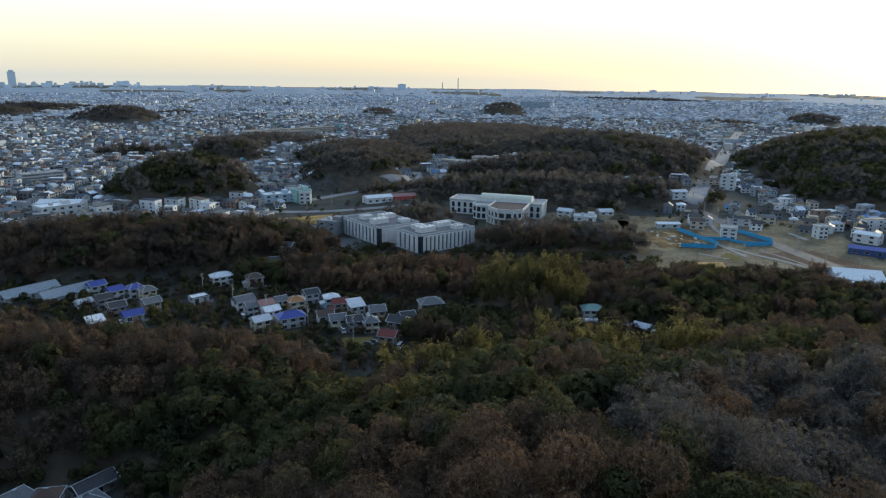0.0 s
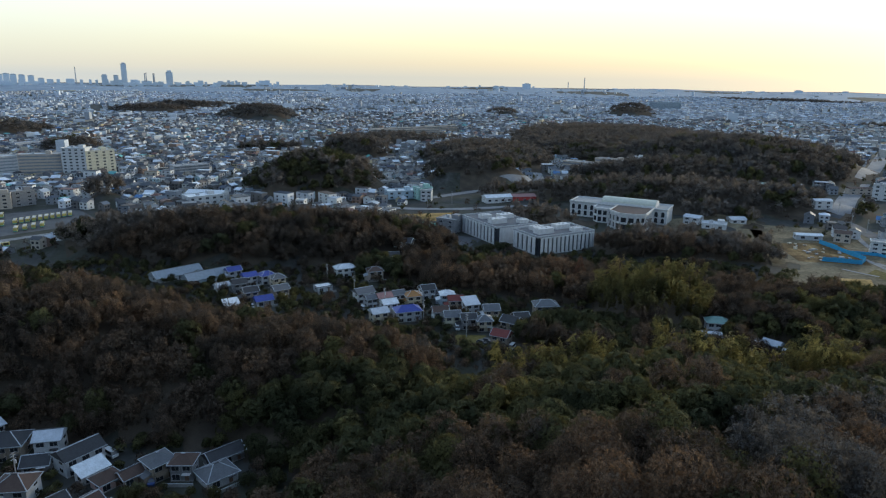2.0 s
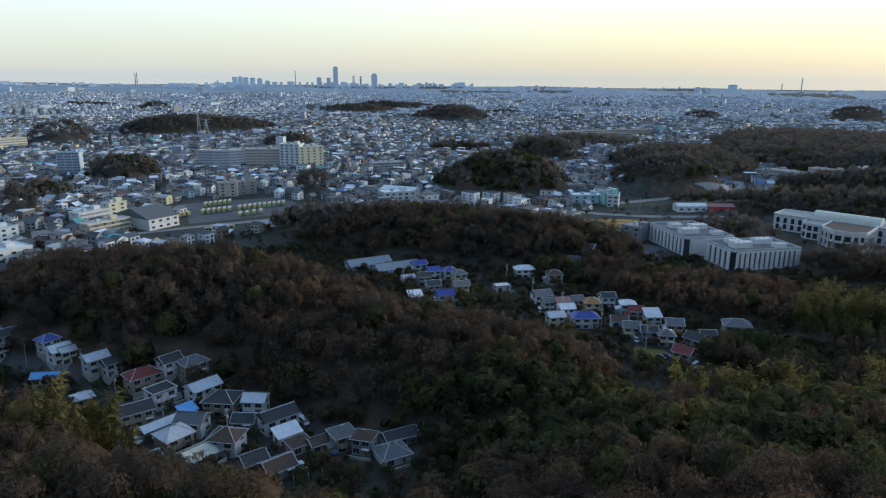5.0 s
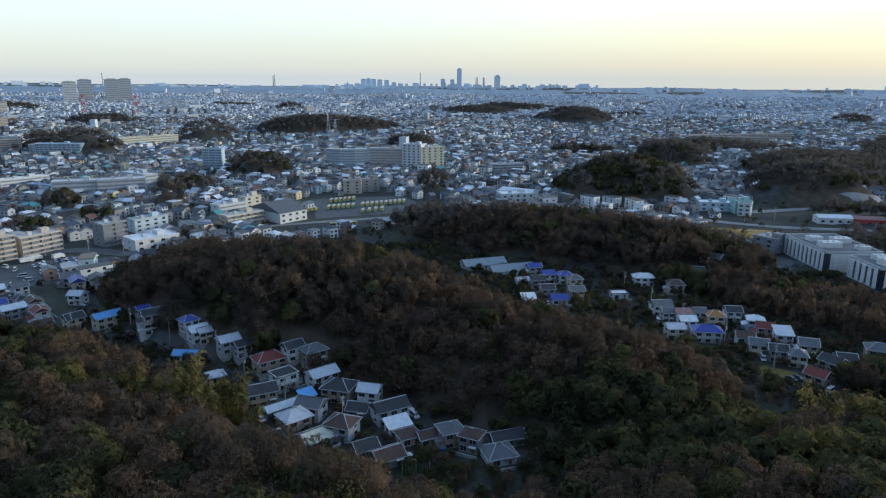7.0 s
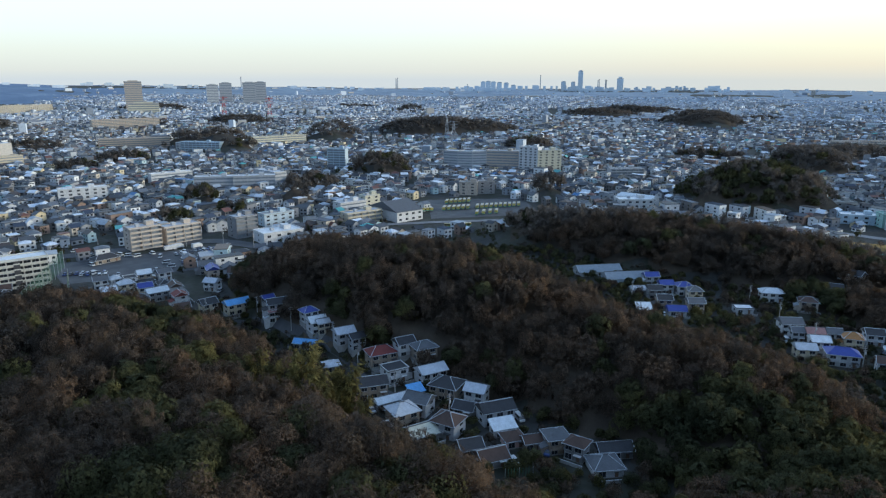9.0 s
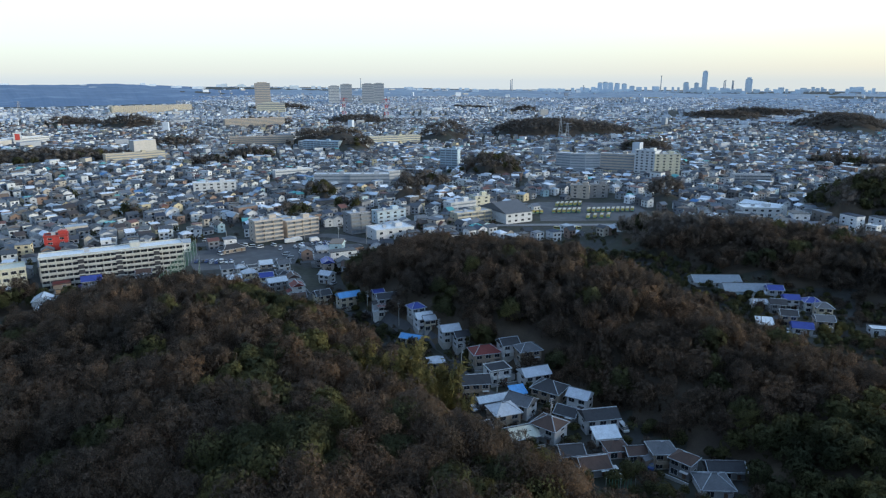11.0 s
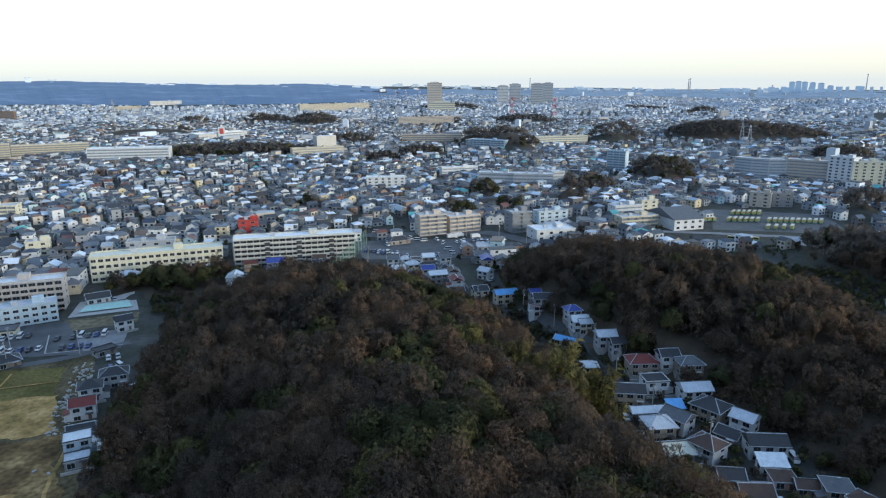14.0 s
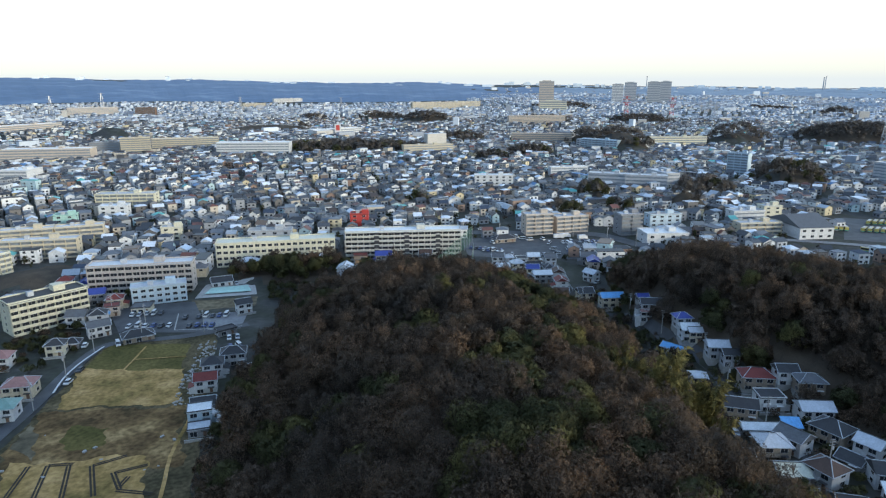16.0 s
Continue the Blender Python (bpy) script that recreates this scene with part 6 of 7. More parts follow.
site_fence([(173.3, 478.9), (180.0, 455.0), (185.8, 435.7), (179.9, 425.8), (158.7, 428.9)])
site_fence([(216.6, 475.0), (222.0, 459.0), (226.9, 444.7), (223.2, 436.8), (203.8, 434.1)])
site_fence([(180.0, 455.0), (199.0, 450.0), (206.0, 440.0)], 2.0)
net_fence(-287.5, 42.0, -355.5, 74.8, 9)
net_fence(-355.5, 74.8, -386.5, 82.7, 9)
net_fence(-99.7, 114.8, -95.3, 121.0, 4)
sign = thing("sign_tower", "white store tower with a red panel", "sign", m=pose(-1293, 19, height(-1293, 19), 0, 0, 90))
part("column", Shape().box(-6, -3, -2, 6, 3, 24, "white"), sign)
part("panel", Shape().box(-3.5, -3.2, 12, 3.5, -2.99, 22, "red"), sign, "plain red panel")
part("panel", Shape().box(-3.5, 2.99, 12, 3.5, 3.2, 22, "red"), sign, "plain red panel")


# ---- stacked material on the building plot ----
stack_rng = random.Random(8)
for k in range(26):
    px, py = stack_rng.uniform(150, 178), stack_rng.uniform(430, 474)
    w, d, h = stack_rng.uniform(1.2, 3.6), stack_rng.uniform(0.8, 1.6), stack_rng.uniform(0.4, 1.1)
    stack = thing("material_stack", "low stack of pale boards on the building plot", "building material", "stacks on the plot", pose(px, py, height(px, py) + 0.1, 0, 0, stack_rng.uniform(0, 180)))
    part("board_pile", Shape().box(-w / 2, -d / 2, 0.1, w / 2, d / 2, h, ("cream", "concrete", "pale_grey", "tan")[k % 4]), stack)
    part("pallet", Shape().box(-w / 2 + 0.1, -d / 2 + 0.05, -0.1, w / 2 - 0.1, -d / 2 + 0.2, 0.1, "brown").box(-w / 2 + 0.1, d / 2 - 0.2, -0.1, w / 2 - 0.1, d / 2 - 0.05, 0.1, "brown"), stack)

# ---- garden walls of the valley houses ----
for k, (x, y, turn, w, d) in enumerate(HOMES):
    if w > 16 or k % 2:
        continue
    c_, s_ = math.cos(radians(turn)), math.sin(radians(turn))
    v = -d / 2 - 2.6
    ends = [(x + u * c_ - v * s_, y + u * s_ + v * c_) for u in (-w / 2 - 1.0, 0.0, w / 2 + 1.0)]
    if any((p - q) ** 2 + (r_ - t_) ** 2 < (max(b, e) / 2 + 0.8) ** 2 for p, r_ in ends for q, t_, _, b, e in HOMES):
        continue
    z = min(height(p, q) for p, q in ends)
    wall = thing("garden_wall", "low grey concrete block wall before a house", "wall", "garden walls", pose(ends[0][0], ends[0][1], z, 0, 0, turn))
    length = w + 2.0
    part("wall_face", Shape().box(0, -0.08, -0.6, length, 0.08, 1.0, "concrete"), wall)
    part("coping", Shape().box(-0.04, -0.12, 1.0, length + 0.04, 0.12, 1.08, "pale_grey"), wall)

# ---- vehicles ----
def car_template(label, paint, van=False):
    ob = thing("car", label, "car", "parked cars")
    l, w, h = (4.4, 1.75, 1.5) if not van else (4.7, 1.8, 2.0)
    prof = [(-l / 2, 0.35), (-l / 2, 0.85), (-l * 0.30, 0.95), (l * 0.46, 0.95), (l / 2, 0.8), (l / 2, 0.35)] if not van else \
           [(-l / 2, 0.35), (-l / 2, 1.0), (-l * 0.42, 1.1), (l * 0.49, 1.1), (l / 2, 0.9), (l / 2, 0.35)]
    n = len(prof)
    b = Shape()
    b.add([(x, -w / 2, z) for x, z in prof] + [(x, w / 2, z) for x, z in prof],
          [tuple(range(n)), tuple(range(n, 2 * n))[::-1]] + [(i, n + i, n + (i + 1) % n, (i + 1) % n) for i in range(n)], paint)
    part("body", b, ob)
    x0, x1, r0, r1 = (-l * 0.30, l * 0.42, -l * 0.14, l * 0.30) if not van else (-l * 0.42, l * 0.48, -l * 0.30, l * 0.46)
    z0 = prof[2][1]
    base = [(x0, -w / 2 + 0.05, z0), (x1, -w / 2 + 0.05, z0), (x1, w / 2 - 0.05, z0), (x0, w / 2 - 0.05, z0)]
    roof = [(r0, -w / 2 + 0.2, h), (r1, -w / 2 + 0.2, h), (r1, w / 2 - 0.2, h), (r0, w / 2 - 0.2, h)]
    part("cabin_glass", Shape().add(base + roof, [(0, 1, 5, 4), (1, 2, 6, 5), (2, 3, 7, 6), (3, 0, 4, 7)], "glass"), ob, "tinted windows")
    part("cabin_roof", Shape().box(r0 - 0.05, -w / 2 + 0.17, h - 0.02, r1 + 0.05, w / 2 - 0.17, h + 0.05, paint), ob)
    tyre = Shape().tube((0, -0.1, 0), (0, 0.1, 0), 0.33, 0.33, "tyre", 10).tube((0, -0.12, 0), (0, 0.12, 0), 0.18, 0.18, "metal", 8).mesh("wheel")
    for x in (-l * 0.32, l * 0.32):
        for y in (-w / 2 + 0.08, w / 2 - 0.08):
            part("wheel", tyre, ob, at=(x, y, 0.33))
    return ob


def bus_template():
    ob = thing("bus", "yellow and green city bus parked in the depot", "bus", "buses in the depot")
    part("body", Shape().box(-5, -1.25, 0.4, 5, 1.25, 2.95, "yellow").box(-5.02, -1.27, 0.5, 5.02, 1.27, 1.0, "teal"), ob)
    part("roof", Shape().box(-4.8, -1.1, 2.95, 4.8, 1.1, 3.05, "cream").box(-1.5, -0.8, 3.05, 1.2, 0.8, 3.3, "white"), ob)
    for y in (-1.27, 1.25):
        part("window", Shape().box(-4.7, y, 1.5, 4.7, y + 0.02, 2.5, "glass"), ob)
    wheel = Shape().tube((0, -0.14, 0), (0, 0.14, 0), 0.5, 0.5, "tyre", 10).mesh("wheel")
    for x in (-3.2, 3.0):
        for y in (-1.15, 1.15):
            part("wheel", wheel, ob, at=(x, y, 0.5))
    return ob


CARS = [car_template("white parked saloon car on the asphalt", "white"), car_template("white parked van on the asphalt", "white", True), car_template("silver parked car on the asphalt", "pale_grey"),
        car_template("black parked car on the asphalt", "dark"), car_template("dark blue parked car on the asphalt", "navy"), car_template("red parked car on the asphalt", "red"),
        car_template("white parked minivan on the asphalt", "white", True)]
used_car = set()


def park(x, y, turn, kind):
    z = height(x, y) + 0.14
    m = pose(x, y, z, 0, 0, turn)
    if kind not in used_car:
        used_car.add(kind)
        CARS[kind].matrix_world = m
    else:
        copy_thing(CARS[kind], m)


def park_row(x, y, turn, n, pitch, across=True, fill=0.8, rng=random.Random(4)):
    """Cars side by side from a place, along the way given by turn."""
    c, s = math.cos(radians(turn)), math.sin(radians(turn))
    for i in range(n):
        if rng.random() < fill:
            o = rng.uniform(-0.8, 0.8)
            park(x + c * i * pitch - s * o, y + s * i * pitch + c * o, turn + (90 if across else 0) + rng.uniform(-2, 2), rng.choice((0, 0, 1, 2, 2, 3, 3, 3, 4, 4, 6)))


park_row(-392.7, 147.2, 81, 8, 2.5, True, 1.0)
park_row(-387.0, 145.5, 78, 8, 2.5, True, 0.9)
park_row(-405.1, 166.5, 96, 8, 2.5, True, 0.95)
park_row(-409.0, 150.0, 82, 6, 3.0, True, 0.8)
park_row(-407.1, 86.0, 58, 8, 3.0, True, 0.7)
park_row(-399.3, 92.0, 80, 6, 3.0, True, 0.7)
park_row(-391.0, 96.0, 70, 5, 3.2, True, 0.5)
park_row(-385.5, 122.0, 50, 5, 3.2, True, 0.6)
for vx, vy, vt in ((-431.9, 123.4, 20), (-425.9, 126.3, 70), (-421.0, 130.1, 95), (-421.3, 139.5, 10), (-409.7, 140.2, 150), (-393.4, 137.7, 75), (-382.7, 136.5, 60), (-399.5, 98.8, 15)):
    park(vx, vy, vt, 1 if vt % 20 else 6)
park_row(-309.9, -99.6, 89, 6, 3.2, True, 0.8)
park_row(-294.1, -96.7, 80, 6, 3.6, True, 0.6)
park_row(-320.0, -100.8, 90, 4, 3.2, True, 0.7)
park_row(-302.0, -74.0, 84, 8, 3.1, True, 0.8)
park_row(-288.0, -70.0, 84, 4, 3.4, True, 0.9)
park_row(-268.0, -50.0, 98, 2, 3.4, True, 1.0)
park_row(-255.6, -50.8, 115, 3, 3.2, True, 0.9)
park_row(-234.0, -102.1, 175, 5, 5.6, False, 0.6)
park_row(-75.8, 384.6, 73, 8, 3, True, 0.95)
park_row(-29.1, 251.3, 70, 2, 3, True, 0.9)
park_row(-180.5, 133.1, 53, 1, 3, True, 0.6)
park_row(-100.7, 134.5, 24, 1, 3, True, 0.8)
park_row(-411.0, 156.2, 88, 6, 3.2, True, 0.8)
park_row(-444.7, 88.2, 85, 4, 7, False, 0.5)
park_row(-461.4, 96.0, 78, 7, 9, False, 0.4)
def truck_template():
    ob = thing("truck", "white box lorry parked on the asphalt", "lorry", "lorries on the car park")
    part("box_body", Shape().box(-3.6, -1.15, 0.9, 2.0, 1.15, 3.3, "white"), ob)
    part("cab", Shape().add([(2.1, -1.1, 0.5), (3.8, -1.1, 0.5), (3.8, 1.1, 0.5), (2.1, 1.1, 0.5), (2.1, -1.05, 2.5), (3.3, -1.05, 2.5), (3.3, 1.05, 2.5), (2.1, 1.05, 2.5)], BOX_F, "white"), ob)
    part("windscreen", Shape().add([(3.72, -0.95, 1.5), (3.72, 0.95, 1.5), (3.42, 0.95, 2.35), (3.42, -0.95, 2.35)], [(0, 1, 2, 3)], "glass"), ob)
    part("chassis", Shape().box(-3.5, -0.5, 0.5, 2.1, 0.5, 0.9, "dark"), ob)
    wheel = Shape().tube((0, -0.14, 0), (0, 0.14, 0), 0.45, 0.45, "tyre", 10).mesh("wheel")
    for x in (-2.4, 2.8):
        for y in (-0.95, 0.95):
            part("wheel", wheel, ob, at=(x, y, 0.45))
    return ob


TRUCK = truck_template()
for k, (vx, vy, vt) in enumerate(((-423.3, 151.7, 88), (-424.9, 157.6, 96), (-418.0, 167.4, 100), (-401.0, 152.0, 170))):
    place = pose(vx, vy, height(vx, vy) + 0.13, 0, 0, vt)
    if k:
        copy_thing(TRUCK, place)
    else:
        TRUCK.matrix_world = place
lot = random.Random(12)
for k, (x, y, turn, w, d) in enumerate(HOMES):
    c_, s_ = math.cos(radians(turn)), math.sin(radians(turn))
    u, v = (w / 2 + 2.0) * (1 if k % 2 else -1), -d / 2 + 1.0
    px, py = x + u * c_ - v * s_, y + u * s_ + v * c_
    if k % 3 == 0 and all((px - q) ** 2 + (py - t_) ** 2 > (max(b, e) / 2 + 2.2) ** 2 for q, t_, _, b, e in HOMES if (q, t_) != (x, y)):
        park(px, py, turn + 90, lot.choice((0, 1, 2, 3, 6)))
BUS = bus_template()
first_bus = True
for ax, ay, bx_, by_, pitch_, heading in ((-404.8, 378.9, -372.8, 443.4, 4.3, 128), (-426.2, 402.3, -416.8, 426.7, 4.3, 128), (-414.8, 362.9, -411.0, 369.0, 3.4, 150),
                                          (-350.5, 334.9, -346.0, 345.0, 3.6, 40), (-372.1, 385.6, -364.0, 408.0, 6.0, 128)):
    run = math.hypot(bx_ - ax, by_ - ay)
    for i in range(int(run / pitch_) + 1):
        bx, by = ax + (bx_ - ax) * i * pitch_ / run, ay + (by_ - ay) * i * pitch_ / run
        place = pose(bx, by, height(bx, by) + 0.12, 0, 0, heading + (i % 3))
        if first_bus:
            BUS.matrix_world, first_bus = place, False
        elif (i * 5 + 3) % 11:
            copy_thing(BUS, place)

# ---- trees ----
def soft_normal(p, d, z):
    """The way a crown bulges at a place: out of its clump and out of the whole dome."""
    out = p - np.array([0, 0, z])
    out /= np.linalg.norm(out, axis=1)[:, None] + 1e-9
    n = d * 0.45 + out * 0.7
    return n / (np.linalg.norm(n, axis=1)[:, None] + 1e-9)


def leaf_crown(rng, n, size, lumps=14, r=4.2, z0=1.0, z1=10.0, flat=0.75, sprigs=0.12, loose=0.22):
    """Sprays of leaves or twigs that shingle the rounded clumps of one uneven dome, with thin sprigs standing out. Returns n triangles."""
    a = rng.uniform(0, 6.283, lumps)
    q = np.sqrt(rng.uniform(0.0, 1.0, lumps))
    cr = r * 0.52 * q
    c = np.column_stack([cr * np.cos(a), cr * np.sin(a), z0 + (z1 - z0) * (0.66 - 0.50 * q * q) + rng.uniform(-0.4, 0.4, lumps)])
    s = r * rng.uniform(0.46, 0.66, lumps)
    k = rng.integers(0, lumps, n)
    d = rng.normal(size=(n, 3))
    d[:, 2] = np.abs(d[:, 2]) * 1.0 - 0.35
    d /= np.linalg.norm(d, axis=1)[:, None]
    p = c[k] + d * (s[k] * rng.uniform(0.86, 1.04, n))[:, None] * np.array([1, 1, flat])
    normal = d + rng.normal(size=(n, 3)) * loose
    t1 = np.cross(normal, rng.normal(size=(n, 3)))
    t1 /= np.linalg.norm(t1, axis=1)[:, None] + 1e-9
    t2 = np.cross(normal, t1)
    t2 /= np.linalg.norm(t2, axis=1)[:, None] + 1e-9
    # the sprigs point outwards and up
    thin = rng.uniform(size=n) < sprigs
    t2[thin] = (d + np.array([0, 0, 0.5]))[thin] + rng.normal(size=(n, 3))[thin] * 0.35
    t2[thin] /= np.linalg.norm(t2[thin], axis=1)[:, None]
    wide = np.where(thin, 0.14, 0.62)[:, None]
    long = np.where(thin, 0.75, 0.62)[:, None]
    w = size * rng.uniform(0.6, 1.4, n)[:, None]
    return np.stack([p - t1 * w * wide - t2 * w * 0.4, p + t1 * w * wide - t2 * w * 0.4, p + t2 * w * long * 1.3], 1), soft_normal(p, d, 5.0)


def twig_crown(rng, n, size, lumps=13):
    return leaf_crown(rng, n, size, lumps, 4.3, 1.0, 10.6, 0.95, 0.35, 0.4)


def plume_crown(rng, n, size, stems=9, r=3.0, top=12.0):
    """Bamboo: leaves along stems that arch over at the tip."""
    a, lean = rng.uniform(0, 6.283, stems), rng.uniform(0.6, 1.0, stems)
    k = rng.integers(0, stems, n)
    s = rng.uniform(0.25, 1.0, n)
    hgt = top * rng.uniform(0.8, 1.05, stems)
    out = r * (0.25 + lean[k] * s ** 2.5)
    p = np.column_stack([out * np.cos(a[k]), out * np.sin(a[k]), hgt[k] * (s - 0.16 * s ** 5)]) + rng.normal(size=(n, 3)) * 0.45
    way = np.column_stack([np.cos(a[k]), np.sin(a[k]), np.full(n, -0.35)]) + rng.normal(size=(n, 3)) * 0.6
    way /= np.linalg.norm(way, axis=1)[:, None]
    side = np.cross(way, rng.normal(size=(n, 3)))
    side /= np.linalg.norm(side, axis=1)[:, None] + 1e-9
    w = size * rng.uniform(0.6, 1.4, n)[:, None]
    return np.stack([p - side * w * 0.3, p + side * w * 0.3, p + way * w * 1.5], 1), soft_normal(p, way, 7.0)


def trunk_shape(rng, h, limbs=6, r0=0.28):
    s = Shape().tube((0, 0, -1.5), (0.15, 0.1, h * 0.5), r0, r0 * 0.65, "bark", 7)
    for i in range(limbs):
        a = 6.283 * i / limbs + rng.uniform(-0.3, 0.3)
        z = h * rng.uniform(0.3, 0.5)
        tip = (math.cos(a) * h * 0.27, math.sin(a) * h * 0.27, h * rng.uniform(0.68, 0.86))
        mid = (math.cos(a) * h * 0.13, math.sin(a) * h * 0.13, (z + tip[2]) / 2 - 0.2)
        s.tube((0.1, 0.05, z), mid, r0 * 0.5, r0 * 0.3, "bark", 5).tube(mid, tip, r0 * 0.3, r0 * 0.1, "bark", 4)
    return s


def with_bulge(me, normals):
    """Keeps the bulge of the crown at each corner, for the leaves' shading."""
    me.attributes.new("bulge", "FLOAT_VECTOR", "POINT").data.foreach_set("vector", np.ascontiguousarray(normals, np.float32).ravel())
    return me


def tri_mesh(name, crown, mat):
    tris, normals = crown
    return with_bulge(raw(name, tris.reshape(-1, 3), np.arange(len(tris) * 3).reshape(-1, 3), [M[mat]]), np.repeat(normals, 3, axis=0))


TREE_LABELS = {"pale": "leafless tree with pale grey silvery twigs", "bare": "leafless brown deciduous tree on the wooded slope", "green": "dark olive evergreen tree with clumped rounded crown",
               "bamboo": "yellow-green bamboo clump with arching plumes"}
rng = np.random.default_rng(11)
TEMPLATES = {"pale": [], "bare": [], "green": [], "bamboo": []}
for i in range(4):
    TEMPLATES["bare"].append((tri_mesh("crown", twig_crown(rng, 2000, 0.44, 14 + 2 * i), "bare"), trunk_shape(rng, 9.5).mesh("trunk")))
    TEMPLATES["pale"].append((tri_mesh("crown", twig_crown(rng, 2000, 0.42, 14 + 2 * i), "pale"), trunk_shape(rng, 9.5).mesh("trunk")))
    TEMPLATES["green"].append((tri_mesh("crown", leaf_crown(rng, 2000, 0.42, 14 + 2 * i), "green"), trunk_shape(rng, 8.5).mesh("trunk")))
for i in range(2):
    TEMPLATES["bamboo"].append((tri_mesh("crown", plume_crown(rng, 1500, 0.55), "bamboo"), trunk_shape(rng, 8.0, 3, 0.1).mesh("trunk")))


def tree_thing(kind, k, x, y, turn, size, tall):
    ob = thing("tree", TREE_LABELS[kind], "tree", "trees on the near hill", pose(x, y, height(x, y), 0, 0, turn))
    crown, trunk = TEMPLATES[kind][k % len(TEMPLATES[kind])]
    for name, me in (("trunk", trunk), ("crown", crown)):
        o = part(name, me, ob)
        o.scale = (size, size, tall)
    return ob


def wood_kind(wood, x, y, r):
    """Which tree grows at a place: bare ones with groves of evergreens."""
    g = noise.noise(Vector((x / 26.0, y / 26.0, 3.0))) * 0.5 + 0.5 + r.uniform(-0.16, 0.16)
    if wood == "pale":
        return "green" if g > 0.70 else "pale" if g < 0.58 else "bare"
    if wood == "bamboo":
        return "bamboo"
    if wood == "green":
        return "green" if g > 0.25 else "bare"
    if wood == "mixed":
        return "green" if g > 0.46 else "bare"
    return "green" if g > 0.66 else "bare"


def coarse(kind, n, size):
    out = []
    for i in range(5):
        if kind in ("bare", "pale"):
            out.append(twig_crown(rng, n, size, 13))
        elif kind == "green":
            out.append(leaf_crown(rng, n, size, 13))
        else:
            out.append(plume_crown(rng, n, size * 0.9))
    return out


CLOSE = {k: coarse(k, 370, 1.0) for k in TEMPLATES}
MID = {k: coarse(k, 150, 1.75) if k != "bamboo" else coarse(k, 460, 0.85) for k in TEMPLATES}
HALF = {k: coarse(k, 64, 2.1) for k in TEMPLATES}
FAR = {k: coarse(k, 54, 1.9) for k in TEMPLATES}
pr = random.Random(21)


def blocked(x, y, spare):
    """Whether a tree would stand in a house or on a plot."""
    for cx, cy, a, b, w in KEEP_OUT:
        p, q = x - cx, y - cy
        reach = a + b + spare
        if abs(p) < reach and abs(q) < reach:
            c, s = math.cos(w), math.sin(w)
            if abs(p * c + q * s) < a + spare and abs(q * c - p * s) < b + spare:
                return True
    return False


stuff = {"pale": [], "bare": [], "green": [], "bamboo": []}
ROAD_ARRAY = np.array(ROADS)
near_trees = []
for i, m in enumerate(MOUNDS):
    dist = math.hypot(m[0], m[1])
    step = 6.8 if dist < 480 else 7.5 if dist < 1000 else 11.0
    reach = max(m[2], m[3])
    n = int(reach / step) + 1
    for a in range(-n, n + 1):
        for b in range(-n, n + 1):
            x, y = m[0] + (a + pr.uniform(-0.42, 0.42)) * step, m[1] + (b + pr.uniform(-0.42, 0.42)) * step
            d = math.hypot(x, y)
            az = math.degrees(math.atan2(x, y))
            if d < 26 or not (-122 < az < 44) and d > 60 or y < -70 and d < 300:
                continue
            if wood_at(x, y) != i or blocked(x, y, 0.5) or d > 300 and np.any((ROAD_ARRAY[:, 0] - x) ** 2 + (ROAD_ARRAY[:, 1] - y) ** 2 < (ROAD_ARRAY[:, 2] / 2 + 5) ** 2):
                continue
            kind = wood_kind(m[7], x, y, pr)
            size = pr.uniform(0.85, 1.4) * (1.0 if dist < 1000 else 1.5)
            tall = size * pr.uniform(0.8, 1.1) * (1.0 if dist < 1000 else 0.72) * (1.1 if kind in ("bare", "pale") else 1.35 if kind == "bamboo" else 1.0)
            if d < 190 and (-118 < az < 40) and d > 52:
                near_trees.append((d, kind, x, y, pr.uniform(0, 360), size, tall))
            elif d < 250 or y > -60:
                stuff[kind].append((x, y, pr.uniform(0, 6.283), size, tall, d))
# young trees close the gaps, and garden trees and shrubs stand between the near houses
taken = {}
for row in [(t[2], t[3]) for t in near_trees] + [(t[0], t[1]) for k in stuff for t in stuff[k]]:
    taken.setdefault((int(row[0] // 6), int(row[1] // 6)), []).append(row)


def room(x, y, r):
    cx, cy = int(x // 6), int(y // 6)
    return all((x - p) ** 2 + (y - q) ** 2 > r * r for a in (-1, 0, 1) for b in (-1, 0, 1) for p, q in taken.get((cx + a, cy + b), ()))


def paved(x, y):
    if any((x - p) ** 2 + (y - q) ** 2 < (w / 2 + 2.5) ** 2 for p, q, w in ROADS):
        return True
    return any(c[:, 0].min() < x < c[:, 0].max() and c[:, 1].min() < y < c[:, 1].max() for c in SHEETS)


